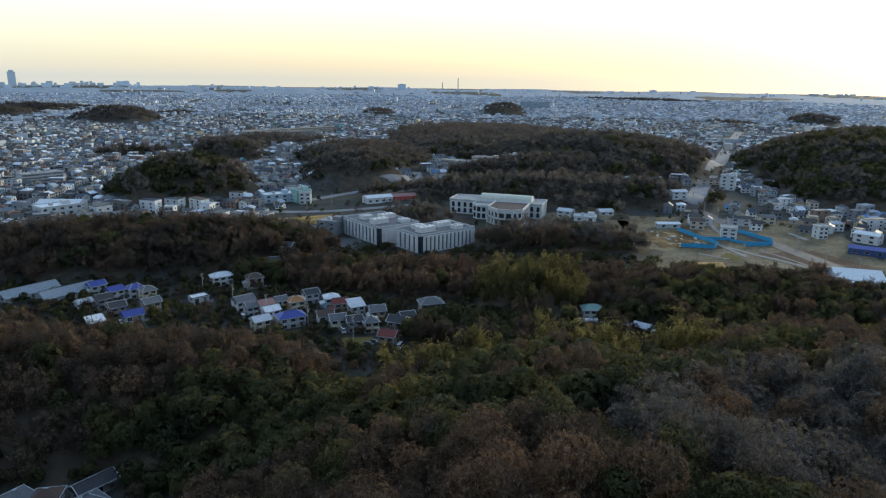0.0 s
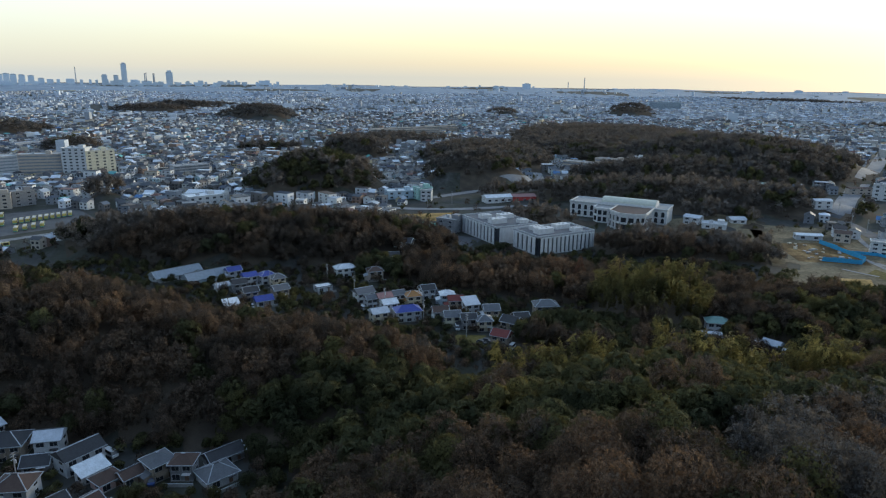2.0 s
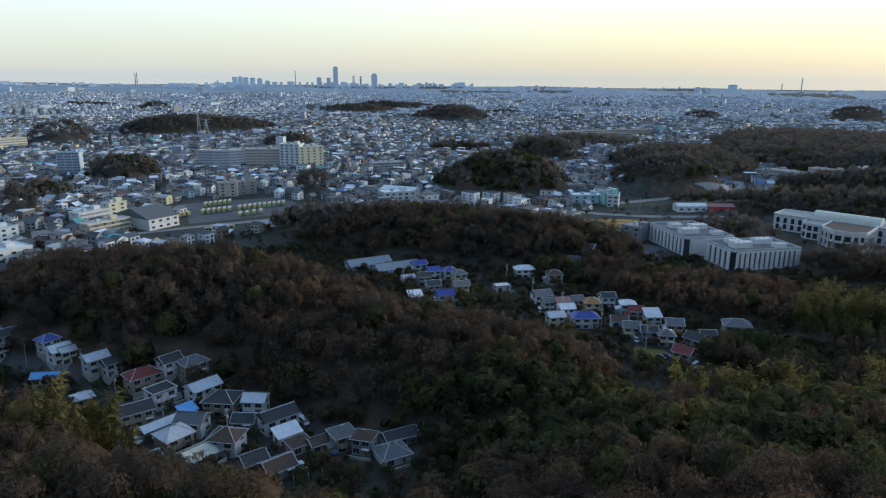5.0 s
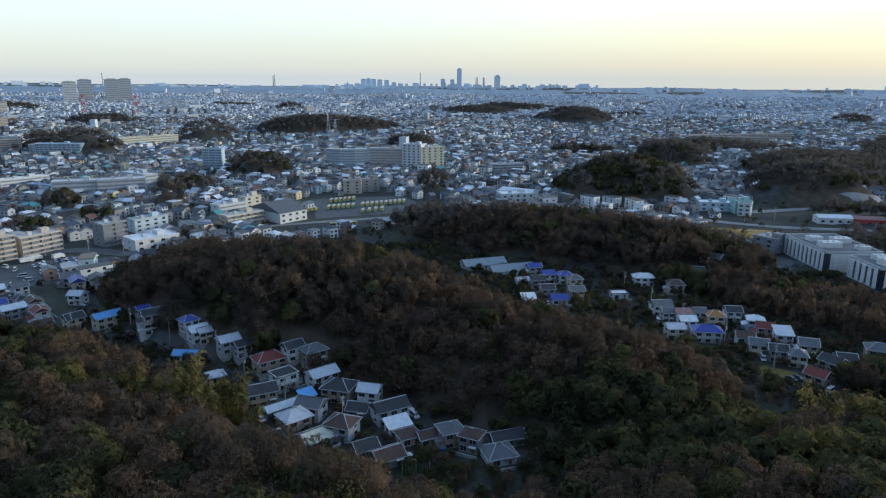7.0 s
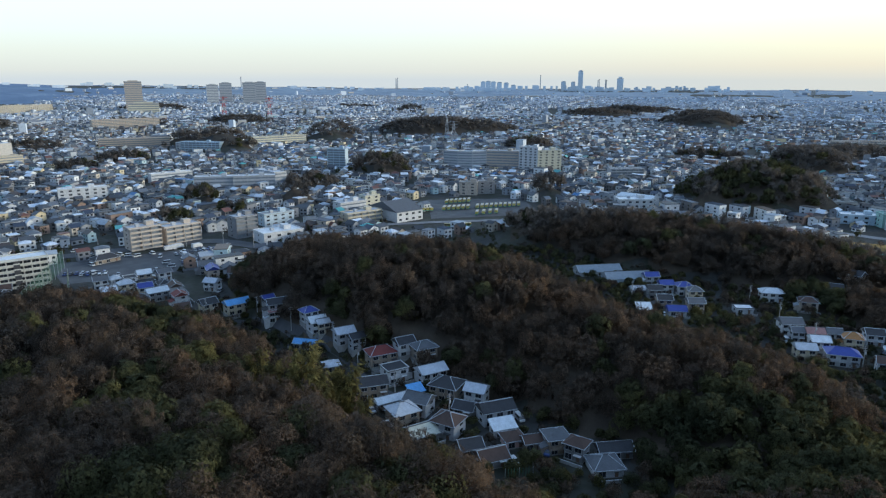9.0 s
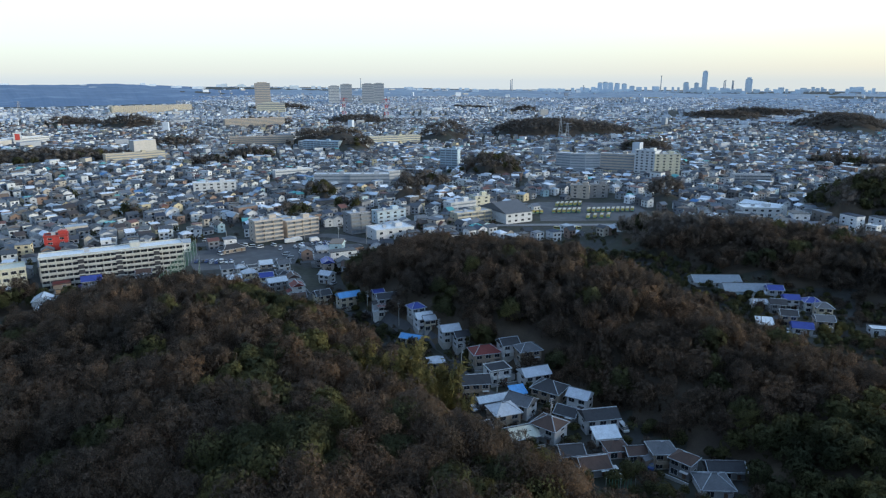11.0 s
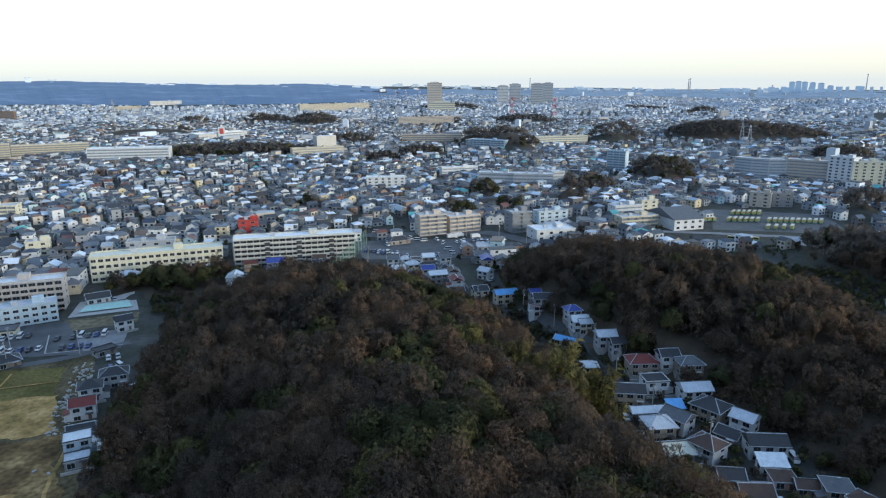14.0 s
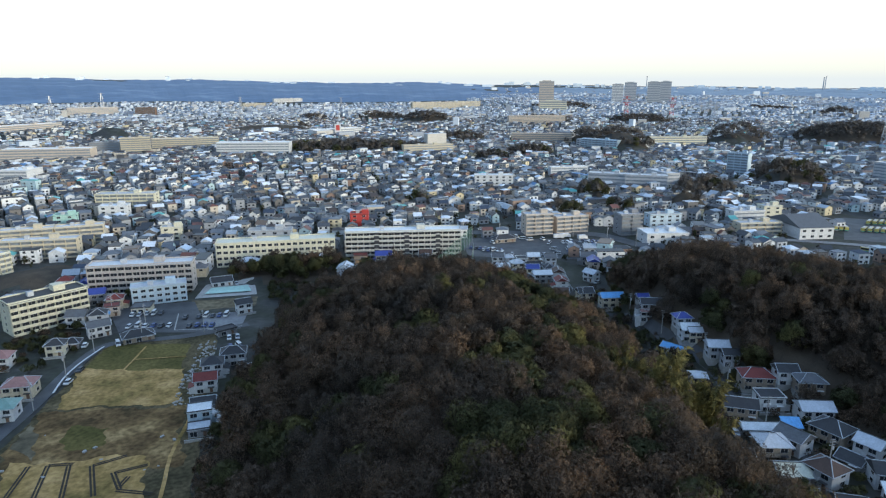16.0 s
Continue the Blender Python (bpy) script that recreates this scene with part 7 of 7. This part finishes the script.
for gx_ in range(-420, 260, 4):
    for gy_ in range(-140, 500, 4):
        x, y = gx_ + pr.uniform(-1.8, 1.8), gy_ + pr.uniform(-1.8, 1.8)
        d, az = math.hypot(x, y), math.degrees(math.atan2(x, y))
        if d < 50 or d > 520 or not -120 < az < 42:
            continue
        i = wood_at(x, y)
        if i >= 0 and room(x, y, 4.7) and not blocked(x, y, 1.0) and not paved(x, y):
            kind, size = wood_kind(MOUNDS[i][7], x, y, pr), pr.uniform(0.7, 1.05)
            tall = size
        elif i < 0 and x > -345 and d < 420 and pr.random() < (0.75 if y > -50 else 0.3) and room(x, y, 2.6) and not blocked(x, y, 0.3) and not paved(x, y):
            kind, size = pr.choice(("bare", "green", "green")), pr.uniform(0.28, 0.72)
            tall = size * pr.uniform(0.6, 1.0)
        else:
            continue
        taken.setdefault((int(x // 6), int(y // 6)), []).append((x, y))
        stuff[kind].append((x, y, pr.uniform(0, 6.283), size, tall, d))
near_trees.sort()
for d, kind, x, y, turn, size, tall in near_trees[300:]:
    stuff[kind].append((x, y, radians(turn), size, tall, d))
for k, (d, kind, x, y, turn, size, tall) in enumerate(near_trees[:300]):
    tree_thing(kind, k, x, y, turn, size, tall)


def plant(rows, kinds, kind, name, label, mat=None):
    if not rows:
        return
    v, nv = [], []
    for j, (x, y, w, size, tall, d) in enumerate(rows):
        t, nt_ = kinds[kind][j % 5]
        c, s = math.cos(w) * size, math.sin(w) * size
        p = t.reshape(-1, 3)
        v.append(np.column_stack([p[:, 0] * c - p[:, 1] * s + x, p[:, 0] * s + p[:, 1] * c + y, p[:, 2] * tall + height(x, y)]))
        a, b = math.cos(w), math.sin(w)
        nv.append(np.repeat(np.column_stack([nt_[:, 0] * a - nt_[:, 1] * b, nt_[:, 0] * b + nt_[:, 1] * a, nt_[:, 2]]), 3, axis=0))
    v = np.concatenate(v)
    tagged(new(name, with_bulge(raw(name, v, np.arange(len(v)).reshape(-1, 3), [M[mat or kind]]), np.concatenate(nv))), label, "woodland", kind="stuff")


for kind, label in (("pale", "pale grey leafless trees among the brown ones"), ("bare", "leafless brown winter woodland on the slopes"), ("green", "dark evergreen woodland on the slopes"), ("bamboo", "yellow-green bamboo grove")):
    plant([r for r in stuff[kind] if r[5] < 235], CLOSE, kind, "woodland", label)
    plant([r for r in stuff[kind] if 235 <= r[5] < 430], MID, kind, "woodland", label)
    # bare woods past 430 m, and all past 1050 m, take the haze-paled colour
    plant([r for r in stuff[kind] if 430 <= r[5] < 1050], HALF, kind, "middle_woodland", label, "hazed_wood" if kind == "bare" else kind)
    plant([r for r in stuff[kind] if r[5] >= 1050], FAR, kind, "far_woodland", label, "hazed_wood")


# ---- the town: rows of houses in districts, each with its own street grid ----
def street_rows(r):
    """Places of houses: x, y, turn, width, depth, height, rise, roof kind."""
    out = []
    step = 200.0
    centres = {}
    for i in range(-18, 12):
        for j in range(-9, 18):
            centres[(i, j)] = (i * step + r.uniform(-60, 60), j * step + r.uniform(-60, 60), r.uniform(-0.8, 0.8))
    keys = np.array([(c[0], c[1]) for c in centres.values()])
    for n, (cx, cy, w) in enumerate(centres.values()):
        far = math.hypot(cx, cy)
        if far > 3500:
            continue
        pitch, block = (10.2, 23.0) if far < 1100 else (13.0, 28.0) if far < 1900 else (23.0, 42.0)
        m = int(200 / pitch)
        for a in range(-m, m + 1):
            for b in range(-int(200 / block), int(200 / block) + 1):
                if a % 9 == 0:
                    continue
                for v in (-block * 0.22, block * 0.22):
                    if r.random() < 0.15:
                        continue
                    lx, ly = a * pitch + r.uniform(-2.2, 2.2), b * block + v + r.uniform(-2.4, 2.4)
                    x, y = cx + lx * math.cos(w) - ly * math.sin(w), cy + lx * math.sin(w) + ly * math.cos(w)
                    out.append((x, y, w, n, pitch))
    rows = np.array(out)
    d = np.hypot(rows[:, 0], rows[:, 1])
    az = np.degrees(np.arctan2(rows[:, 0], rows[:, 1]))
    keep = (az > -119) & (az < 41) & (d < 3400) & (d > 235)
    rows = rows[keep]
    near = np.array([np.argmin((keys[:, 0] - x) ** 2 + (keys[:, 1] - y) ** 2) for x, y in rows[:, :2]])
    rows = rows[near == rows[:, 3]]
    x, y = rows[:, 0], rows[:, 1]
    hills = (np.degrees(np.arctan2(x, y)) < -78) & (np.hypot(x, y) > 2720)
    ok = ~hills & (wood_radius(x, y) > 1.03) & ~kept_out(x, y, 2.8)
    lanes = np.array([(p, q, w) for p, q, w in ROADS if w > 6])
    for p, q, w in lanes:
        ok &= (x - p) ** 2 + (y - q) ** 2 > (w / 2 + 6) ** 2
    # open land between the woods, the offices and the valley road
    rural = (x > -130) & (x < 300) & (y > 220) & (y < 700) | (x > -330) & (x < -60) & (y < 345) & (y > 0)
    thin = (np.sin(x * 12.9898 + y * 78.233) * 43758.5453) % 1.0
    homes = (x > 180) & (y > 430) & (y < 640)
    ok &= ~(rural & (thin > np.where(homes, 0.42, 0.0))) & ~((x > -320) & (y < 60) & (y > -170) & (x > -300))
    return rows[ok]


cr = random.Random(5)
town = street_rows(cr)
nrng = np.random.default_rng(7)
N = len(town)
tx, ty, tw = town[:, 0], town[:, 1], town[:, 2] + np.where(nrng.random(N) < 0.4, math.pi / 2, 0) + nrng.normal(0, 0.13, N)
tz = land(tx, ty)
td = np.hypot(tx, ty)
pitch = town[:, 4]
hw = np.minimum(nrng.uniform(2.9, 4.6, N), pitch * 0.40) * np.where(td > 2000, 1.35, 1.0)
hd = nrng.uniform(2.8, 4.3, N) * np.where(td > 2000, 1.3, 1.0)
hh = np.where(nrng.random(N) < 0.16, nrng.uniform(3.0, 3.6, N), nrng.uniform(5.4, 6.6, N))
big = nrng.random(N) < 0.055
hh = np.where(big, nrng.uniform(7.5, 10, N), hh)
hw = np.where(big, hw * nrng.uniform(1.1, 2.2, N), hw)
hr = nrng.uniform(1.1, 2.2, N)
hk = np.where(big, 2, nrng.choice(3, N, p=[0.55, 0.30, 0.15]))


def houses_mesh(sel, name, walls, roofs, label, panes):
    """All the chosen houses as one mesh: walls with gables, overhanging roofs, and panes."""
    V, Q, T, sq, st = [], [], [], [], []
    base = 0

    def put(local, quads, tris, slot, idx):
        nonlocal base
        c, s = np.cos(tw[idx])[:, None], np.sin(tw[idx])[:, None]
        x, y, z = local
        gx_, gy_ = x * c - y * s + tx[idx][:, None], x * s + y * c + ty[idx][:, None]
        V.append(np.stack([gx_, gy_, z + tz[idx][:, None]], -1).reshape(-1, 3))
        k = x.shape[1]
        off = base + np.arange(len(idx))[:, None, None] * k
        if len(quads):
            Q.append((off + np.array(quads)[None]).reshape(-1, 4))
            sq.append(np.full(len(idx) * len(quads), slot))
        if len(tris):
            T.append((off + np.array(tris)[None]).reshape(-1, 3))
            st.append(np.full(len(idx) * len(tris), slot))
        base += len(idx) * k

    for kind in (0, 1, 2):
        idx = np.where(sel & (hk == kind))[0]
        if not len(idx):
            continue
        a, b, h, r = hw[idx], hd[idx], hh[idx], hr[idx]
        o = np.zeros_like(a)
        st_ = lambda *cols: np.stack(cols, 1)
        lo = o - 2.0
        if kind == 0:
            put((st_(-a, a, a, -a, -a, a, a, -a, -a, a), st_(-b, -b, b, b, -b, -b, b, b, o, o), st_(lo, lo, lo, lo, h, h, h, h, h + r, h + r)),
                [(0, 1, 5, 4), (1, 2, 6, 5), (2, 3, 7, 6), (3, 0, 4, 7)], [(5, 6, 9), (7, 4, 8)], 0, idx)
            p, q, e = a + 0.5, b + 0.5, h - 0.5 * r / b
            put((st_(-p, p, p, -p, -p, p, -p, p, p, -p), st_(-q, -q, o, o, q, q, -q, -q, q, q) , st_(e, e, h + r + 0.12, h + r + 0.12, e, e, e - 0.15, e - 0.15, e - 0.15, e - 0.15)),
                [(0, 1, 2, 3), (5, 4, 3, 2), (6, 7, 1, 0), (8, 9, 4, 5)], [], 1, idx)
        elif kind == 1:
            put((st_(-a, a, a, -a, -a, a, a, -a), st_(-b, -b, b, b, -b, -b, b, b), st_(lo, lo, lo, lo, h, h, h, h)),
                [(0, 1, 5, 4), (1, 2, 6, 5), (2, 3, 7, 6), (3, 0, 4, 7)], [], 0, idx)
            p, q = a + 0.5, b + 0.5
            g = np.maximum(0.2, p - q * 0.9)
            put((st_(-p, p, p, -p, -g, g), st_(-q, -q, q, q, o, o), st_(h, h, h, h, h + r, h + r)),
                [(0, 1, 5, 4), (2, 3, 4, 5), (3, 2, 1, 0)], [(1, 2, 5), (3, 0, 4)], 1, idx)
        else:
            put((st_(-a, a, a, -a, -a, a, a, -a), st_(-b, -b, b, b, -b, -b, b, b), st_(lo, lo, lo, lo, h, h, h, h)),
                [(0, 1, 5, 4), (1, 2, 6, 5), (2, 3, 7, 6), (3, 0, 4, 7)], [], 0, idx)
            p, q = a + 0.12, b + 0.12
            put((st_(-p, p, p, -p, -p, p, p, -p), st_(-q, -q, q, q, -q, -q, q, q), st_(h, h, h, h, h + 0.35, h + 0.35, h + 0.35, h + 0.35)),
                BOX_F, [], 1, idx)
        if panes:
            for f, need in ((0, 0.0), (2.75, 5.0), (5.5, 8.0)):
                j = idx[(hh[idx] > need)]
                if not len(j):
                    continue
                aa, bb, oo = hw[j], hd[j], np.zeros(len(j))
                for sgn in (-1, 1):
                    for u in (-0.5, 0.45):
                        z0, z1 = oo + f + 0.8, oo + f + 2.2
                        put((np.stack([aa * u - 0.85, aa * u + 0.85, aa * u + 0.85, aa * u - 0.85], 1), np.stack([sgn * (bb + 0.04)] * 4, 1), np.stack([z0, z0, z1, z1], 1)),
                            [(0, 1, 2, 3) if sgn < 0 else (3, 2, 1, 0)], [], 2, j)
                    z0, z1 = oo + f + 1.0, oo + f + 2.1
                    put((np.stack([sgn * (aa + 0.04)] * 4, 1), np.stack([bb * 0.1 - 0.7, bb * 0.1 + 0.7, bb * 0.1 + 0.7, bb * 0.1 - 0.7], 1), np.stack([z0, z0, z1, z1], 1)),
                        [(0, 1, 2, 3) if sgn > 0 else (3, 2, 1, 0)], [], 2, j)
    faces, slots = [np.concatenate(Q)], [np.concatenate(sq)]
    if T:
        faces.append(np.concatenate(T))
        slots.append(np.concatenate(st))
    me = raw(name, np.concatenate(V), faces, [M[walls], M[roofs], M["glass"]], np.concatenate(slots))
    tagged(new(name, me), label, "houses", kind="stuff")


# the nearest of the rows are houses of their own
order = np.argsort(td)
lone = order[td[order] < 600][:60]
ROOFS = ("r_dark", "r_grey", "r_brown", "r_silver", "r_grey", "r_red", "r_white", "r_dark", "r_blue", "r_orange")
ROOF_WORDS = ("dark slate", "grey tiled", "brown tiled", "silver metal", "grey tiled", "dark red", "white metal", "dark slate", "deep blue", "orange tiled")
WALLS = ("white", "cream", "pale_grey", "beige", "tan", "white", "grey", "yellow_cream")
WALL_WORDS = ("white", "cream", "pale grey", "beige", "tan", "white", "grey", "yellowish cream")
made_houses = {}
for n, i in enumerate(lone):
    k = n % 34
    x, y, t = float(tx[i]), float(ty[i]), math.degrees(float(tw[i]))
    if k not in made_houses:
        kind = ("gable", "hip", "gable", "flat", "gable", "hip")[k % 6]
        fl = 1 if k % 7 == 3 else 2
        made_houses[k] = house(x, y, t, 6.8 + k % 5 * 0.6, 6.4 + k % 4 * 0.6, fl, kind, ROOFS[k * 7 % 10], WALLS[k * 5 % 8],
                               "%s %s house with %s roof in the town" % (WALL_WORDS[k * 5 % 8], "low" if fl == 1 else "two-storey", ROOF_WORDS[k * 7 % 10]), "houses of the town", balcony=k % 2 == 0, back=False)
    else:
        copy_thing(made_houses[k], pose(x, y, height(x, y) - 0.2, 0, 0, t))
rest = np.ones(N, bool)
rest[lone] = False
houses_mesh(rest & (td < 950), "town_houses", "house_walls", "house_roofs", "dense rows of small suburban houses with mixed roofs", True)
houses_mesh(rest & (td >= 950) & (td < 1900), "outer_town_houses", "house_walls", "house_roofs", "dense outer suburb of small houses", False)
houses_mesh(rest & (td >= 1900), "distant_houses", "hazed_walls", "hazed_roofs", "distant pale suburb of houses and low blocks", False)
# larger blocks scattered over the far town
fb = nrng.random((900, 5))
far_az, far_d = np.radians(-118 + 158 * fb[:, 0]), 900 + 3600 * fb[:, 1] ** 0.8
bx, by = far_d * np.sin(far_az), far_d * np.cos(far_az)
good = ~((np.degrees(far_az) < -76) & (far_d > 2600)) & (wood_radius(bx, by) > 1.1) & ~kept_out(bx, by, 12)
V, Q, S = [], [], []
for x, y, d, (_, _, p, q, s) in zip(bx[good], by[good], far_d[good], fb[good]):
    L, W, H = 9 + 28 * p * p, 8 + 6 * q, 6 + 9 * s * s + (8 if s > 0.94 else 0)
    w = -math.atan2(x, y) + (p - 0.5) * 1.2
    z = height(x, y)
    k = len(V) * 8
    vs = np.array(box_vf(-L / 2, -W / 2, -3, L / 2, W / 2, H)[0])
    V.append(np.column_stack([vs[:, 0] * math.cos(w) - vs[:, 1] * math.sin(w) + x, vs[:, 0] * math.sin(w) + vs[:, 1] * math.cos(w) + y, vs[:, 2] + z]))
    Q.append(np.array(BOX_F) + k)
    S += [0, 1, 0, 0, 0, 0]
tagged(new("far_blocks", raw("far_blocks", np.concatenate(V), np.concatenate(Q), [M["hazed_walls"], M["hazed_roofs"]], S)), "far apartment blocks and halls among the houses", "buildings", kind="stuff")
SHRUB = {k: coarse(k, 30, 2.2) for k in TEMPLATES}
# garden trees and hedges between the houses
gt = nrng.random((4200, 4))
g_az, g_d = np.radians(-118 + 158 * gt[:, 0]), 260 + 1300 * gt[:, 1] ** 0.8
rows = [(float(d * math.sin(a)), float(d * math.cos(a)), 6.28 * p, 0.35 + 0.5 * q, 0.35 + 0.45 * p, float(d)) for a, d, p, q in zip(g_az, g_d, gt[:, 2], gt[:, 3])]
rows += [(-340 + 460 * p, 60 + 300 * q, 6.28 * a, 0.3 + 0.35 * d, 0.25 + 0.3 * a, 240.0) for p, q, a, d in nrng.random((1900, 4))]
rows = [r for r in rows if wood_at(r[0], r[1]) < 0 and not kept_out(np.array(r[0]), np.array(r[1]), 0.5)]
plant(rows[::2], SHRUB, "green", "garden_trees", "small dark garden trees between the houses")
plant(rows[1::2], SHRUB, "bare", "garden_trees", "small bare garden trees between the houses")

# ---- the skyline ----
def tower(name, label, x, y, w, d, h, wall, floors, cap=0.0, base=None):
    z = height(x, y) if base is None else base
    ob = thing(name, label, "tower", m=pose(x, y, z, 0, 0, -math.degrees(math.atan2(x, y))))
    part("wall", Shape().box(-w / 2, -d / 2, -30, w / 2, d / 2, h, wall), ob)
    part("roof", Shape().box(-w / 2 - 0.5, -d / 2 - 0.5, h, w / 2 + 0.5, d / 2 + 0.5, h + 1.5, "concrete").box(-w * 0.3, -d * 0.3, h + 1.5, w * 0.3, d * 0.3, h + 1.5 + max(cap, 3.0), wall), ob)
    for f in range(floors):
        z = h * (f + 0.45) / floors
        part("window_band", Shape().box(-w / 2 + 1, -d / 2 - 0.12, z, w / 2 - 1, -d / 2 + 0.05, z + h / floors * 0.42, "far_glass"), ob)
    return ob


def chimney(x, y, h, r, label="tall thin industrial chimney"):
    ob = thing("chimney", label, "chimney", m=pose(x, y, height(x, y)))
    part("shaft", Shape().tube((0, 0, -20), (0, 0, h), r, r * 0.6, "pale_grey", 10), ob)
    part("rim", Shape().tube((0, 0, h), (0, 0, h + r), r * 0.8, r * 0.8, "grey", 10), ob)


def pylon(x, y, h, w, turn, bands, label):
    """A lattice mast; bands: red and white by thirds, or plain steel."""
    ob = thing("pylon", label, "pylon", m=pose(x, y, height(x, y), 0, 0, turn))
    n = 7
    for k in range(n):
        z0, z1 = h * k / n, h * (k + 1) / n
        a, b = w * (1 - 0.85 * k / n) / 2, w * (1 - 0.85 * (k + 1) / n) / 2
        mat = ("red" if k % 2 == 0 else "white") if bands else "metal"
        s = Shape()
        t = max(0.16, h * 0.006)
        for sx, sy in ((-1, -1), (1, -1), (1, 1), (-1, 1)):
            s.tube((sx * a, sy * a, z0), (sx * b, sy * b, z1), t, t, mat, 4)
        for (ax, ay), (bx_, by_) in (((-1, -1), (1, -1)), ((1, -1), (1, 1)), ((1, 1), (-1, 1)), ((-1, 1), (-1, -1))):
            s.tube((ax * a, ay * a, z0), (bx_ * b, by_ * b, z1), t * 0.6, t * 0.6, mat, 4).tube((bx_ * a, by_ * a, z0), (ax * b, ay * b, z1), t * 0.6, t * 0.6, mat, 4)
        part("lattice_section", s, ob)
    for z in (0.72, 0.84, 0.96):
        part("crossarm", Shape().tube((-w * 0.75, 0, h * z), (w * 0.75, 0, h * z), h * 0.007, h * 0.007, "red" if bands else "metal", 4), ob)
    return ob


# the jagged line of blocks and cranes, haze painted in as pale blue
sr = np.random.default_rng(19)
V, Q, k = [], [], 0
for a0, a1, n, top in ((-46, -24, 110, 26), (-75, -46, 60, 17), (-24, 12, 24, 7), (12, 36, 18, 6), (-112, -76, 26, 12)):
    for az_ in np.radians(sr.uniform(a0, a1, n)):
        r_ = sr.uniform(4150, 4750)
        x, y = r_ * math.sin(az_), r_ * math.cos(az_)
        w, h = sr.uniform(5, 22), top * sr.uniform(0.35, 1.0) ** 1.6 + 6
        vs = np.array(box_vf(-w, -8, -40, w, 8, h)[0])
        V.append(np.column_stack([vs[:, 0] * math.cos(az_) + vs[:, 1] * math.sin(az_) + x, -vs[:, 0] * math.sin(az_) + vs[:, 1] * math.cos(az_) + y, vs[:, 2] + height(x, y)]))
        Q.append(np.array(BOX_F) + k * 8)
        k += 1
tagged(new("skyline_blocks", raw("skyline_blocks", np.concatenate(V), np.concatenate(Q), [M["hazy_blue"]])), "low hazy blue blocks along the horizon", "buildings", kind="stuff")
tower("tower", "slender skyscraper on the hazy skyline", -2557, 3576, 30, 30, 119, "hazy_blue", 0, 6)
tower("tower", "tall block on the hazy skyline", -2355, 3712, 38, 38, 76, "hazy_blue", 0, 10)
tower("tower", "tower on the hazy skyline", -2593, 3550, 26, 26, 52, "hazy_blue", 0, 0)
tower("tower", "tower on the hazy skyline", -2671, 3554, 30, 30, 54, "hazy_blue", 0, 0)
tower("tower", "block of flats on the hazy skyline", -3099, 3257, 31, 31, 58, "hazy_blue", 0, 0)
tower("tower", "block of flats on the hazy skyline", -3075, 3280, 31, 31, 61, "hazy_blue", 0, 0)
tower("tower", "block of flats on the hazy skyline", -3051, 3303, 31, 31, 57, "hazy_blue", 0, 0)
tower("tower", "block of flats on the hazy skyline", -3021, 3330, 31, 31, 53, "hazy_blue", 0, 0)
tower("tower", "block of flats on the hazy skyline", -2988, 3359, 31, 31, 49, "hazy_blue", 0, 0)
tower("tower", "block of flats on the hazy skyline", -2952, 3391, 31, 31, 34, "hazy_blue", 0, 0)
tower("tower", "brown high-rise block of flats", -2361, 793, 53, 40, 85, "tan", 14, 0)
tower("tower", "white high-rise block of flats", -2634, 1191, 45, 40, 73, "white", 12, 0)
tower("tower", "pale high-rise block of flats", -2703, 1280, 49, 40, 77, "pale_grey", 12, 0)
tower("tower", "pale high-rise block of flats", -2572, 1319, 50, 40, 83, "pale_grey", 12, 0)
tower("tower", "pale high-rise block of flats", -2639, 1407, 44, 40, 82, "pale_grey", 12, 0)
tower("tower", "pale yellow block beside the high-rise", -2258, 785, 92, 40, 28, "yellow_cream", 4, 0)
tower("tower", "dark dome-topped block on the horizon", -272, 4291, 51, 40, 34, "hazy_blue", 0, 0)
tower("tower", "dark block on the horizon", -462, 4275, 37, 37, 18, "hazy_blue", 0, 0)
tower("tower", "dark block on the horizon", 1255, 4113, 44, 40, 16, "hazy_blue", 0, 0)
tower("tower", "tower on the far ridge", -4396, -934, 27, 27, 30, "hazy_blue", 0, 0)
tower("tower", "pale row of flats", -2101, 2542, 127, 40, 5, "cream", 6, 0)
chimney(-2787, 3464, 92, 4)
chimney(-3443, 2813, 75, 4)
chimney(-3976, 1990, 66, 4)
chimney(-2489, 3684, 69, 4)
chimney(-2452, 3708, 65, 4)
chimney(85, 4449, 75, 4)
chimney(-17, 4450, 45, 4)
chimney(-2497, 3681, 65, 4)
chimney(-2458, 3707, 66, 4)
chimney(-3451, 2807, 69, 4)
chimney(-3138, 3150, 39, 4)
pylon(-1528, 834, 59, 13, 73, True, "red and white banded steel lattice pylon")
pylon(-1622, 759, 60, 13, 77, True, "red and white banded steel lattice pylon")
pylon(-825, 795, 39, 9, 58, False, "steel lattice power pylon on the wooded knoll")
pylon(-942, 890, 39, 8, 59, False, "steel lattice power pylon on the wooded knoll")
pylon(-2291, -695, 61, 13, 119, False, "steel lattice power pylon")
pylon(-2152, -796, 60, 13, 122, False, "steel lattice power pylon")
pylon(-2292, 52, 44, 10, 101, False, "steel lattice power pylon")
pylon(-2277, -271, 47, 10, 109, False, "steel lattice power pylon")
pylon(-159, 1488, 34, 8, 18, False, "steel lattice power pylon")
pylon(-1609, 1003, 49, 11, 70, False, "steel lattice power pylon")
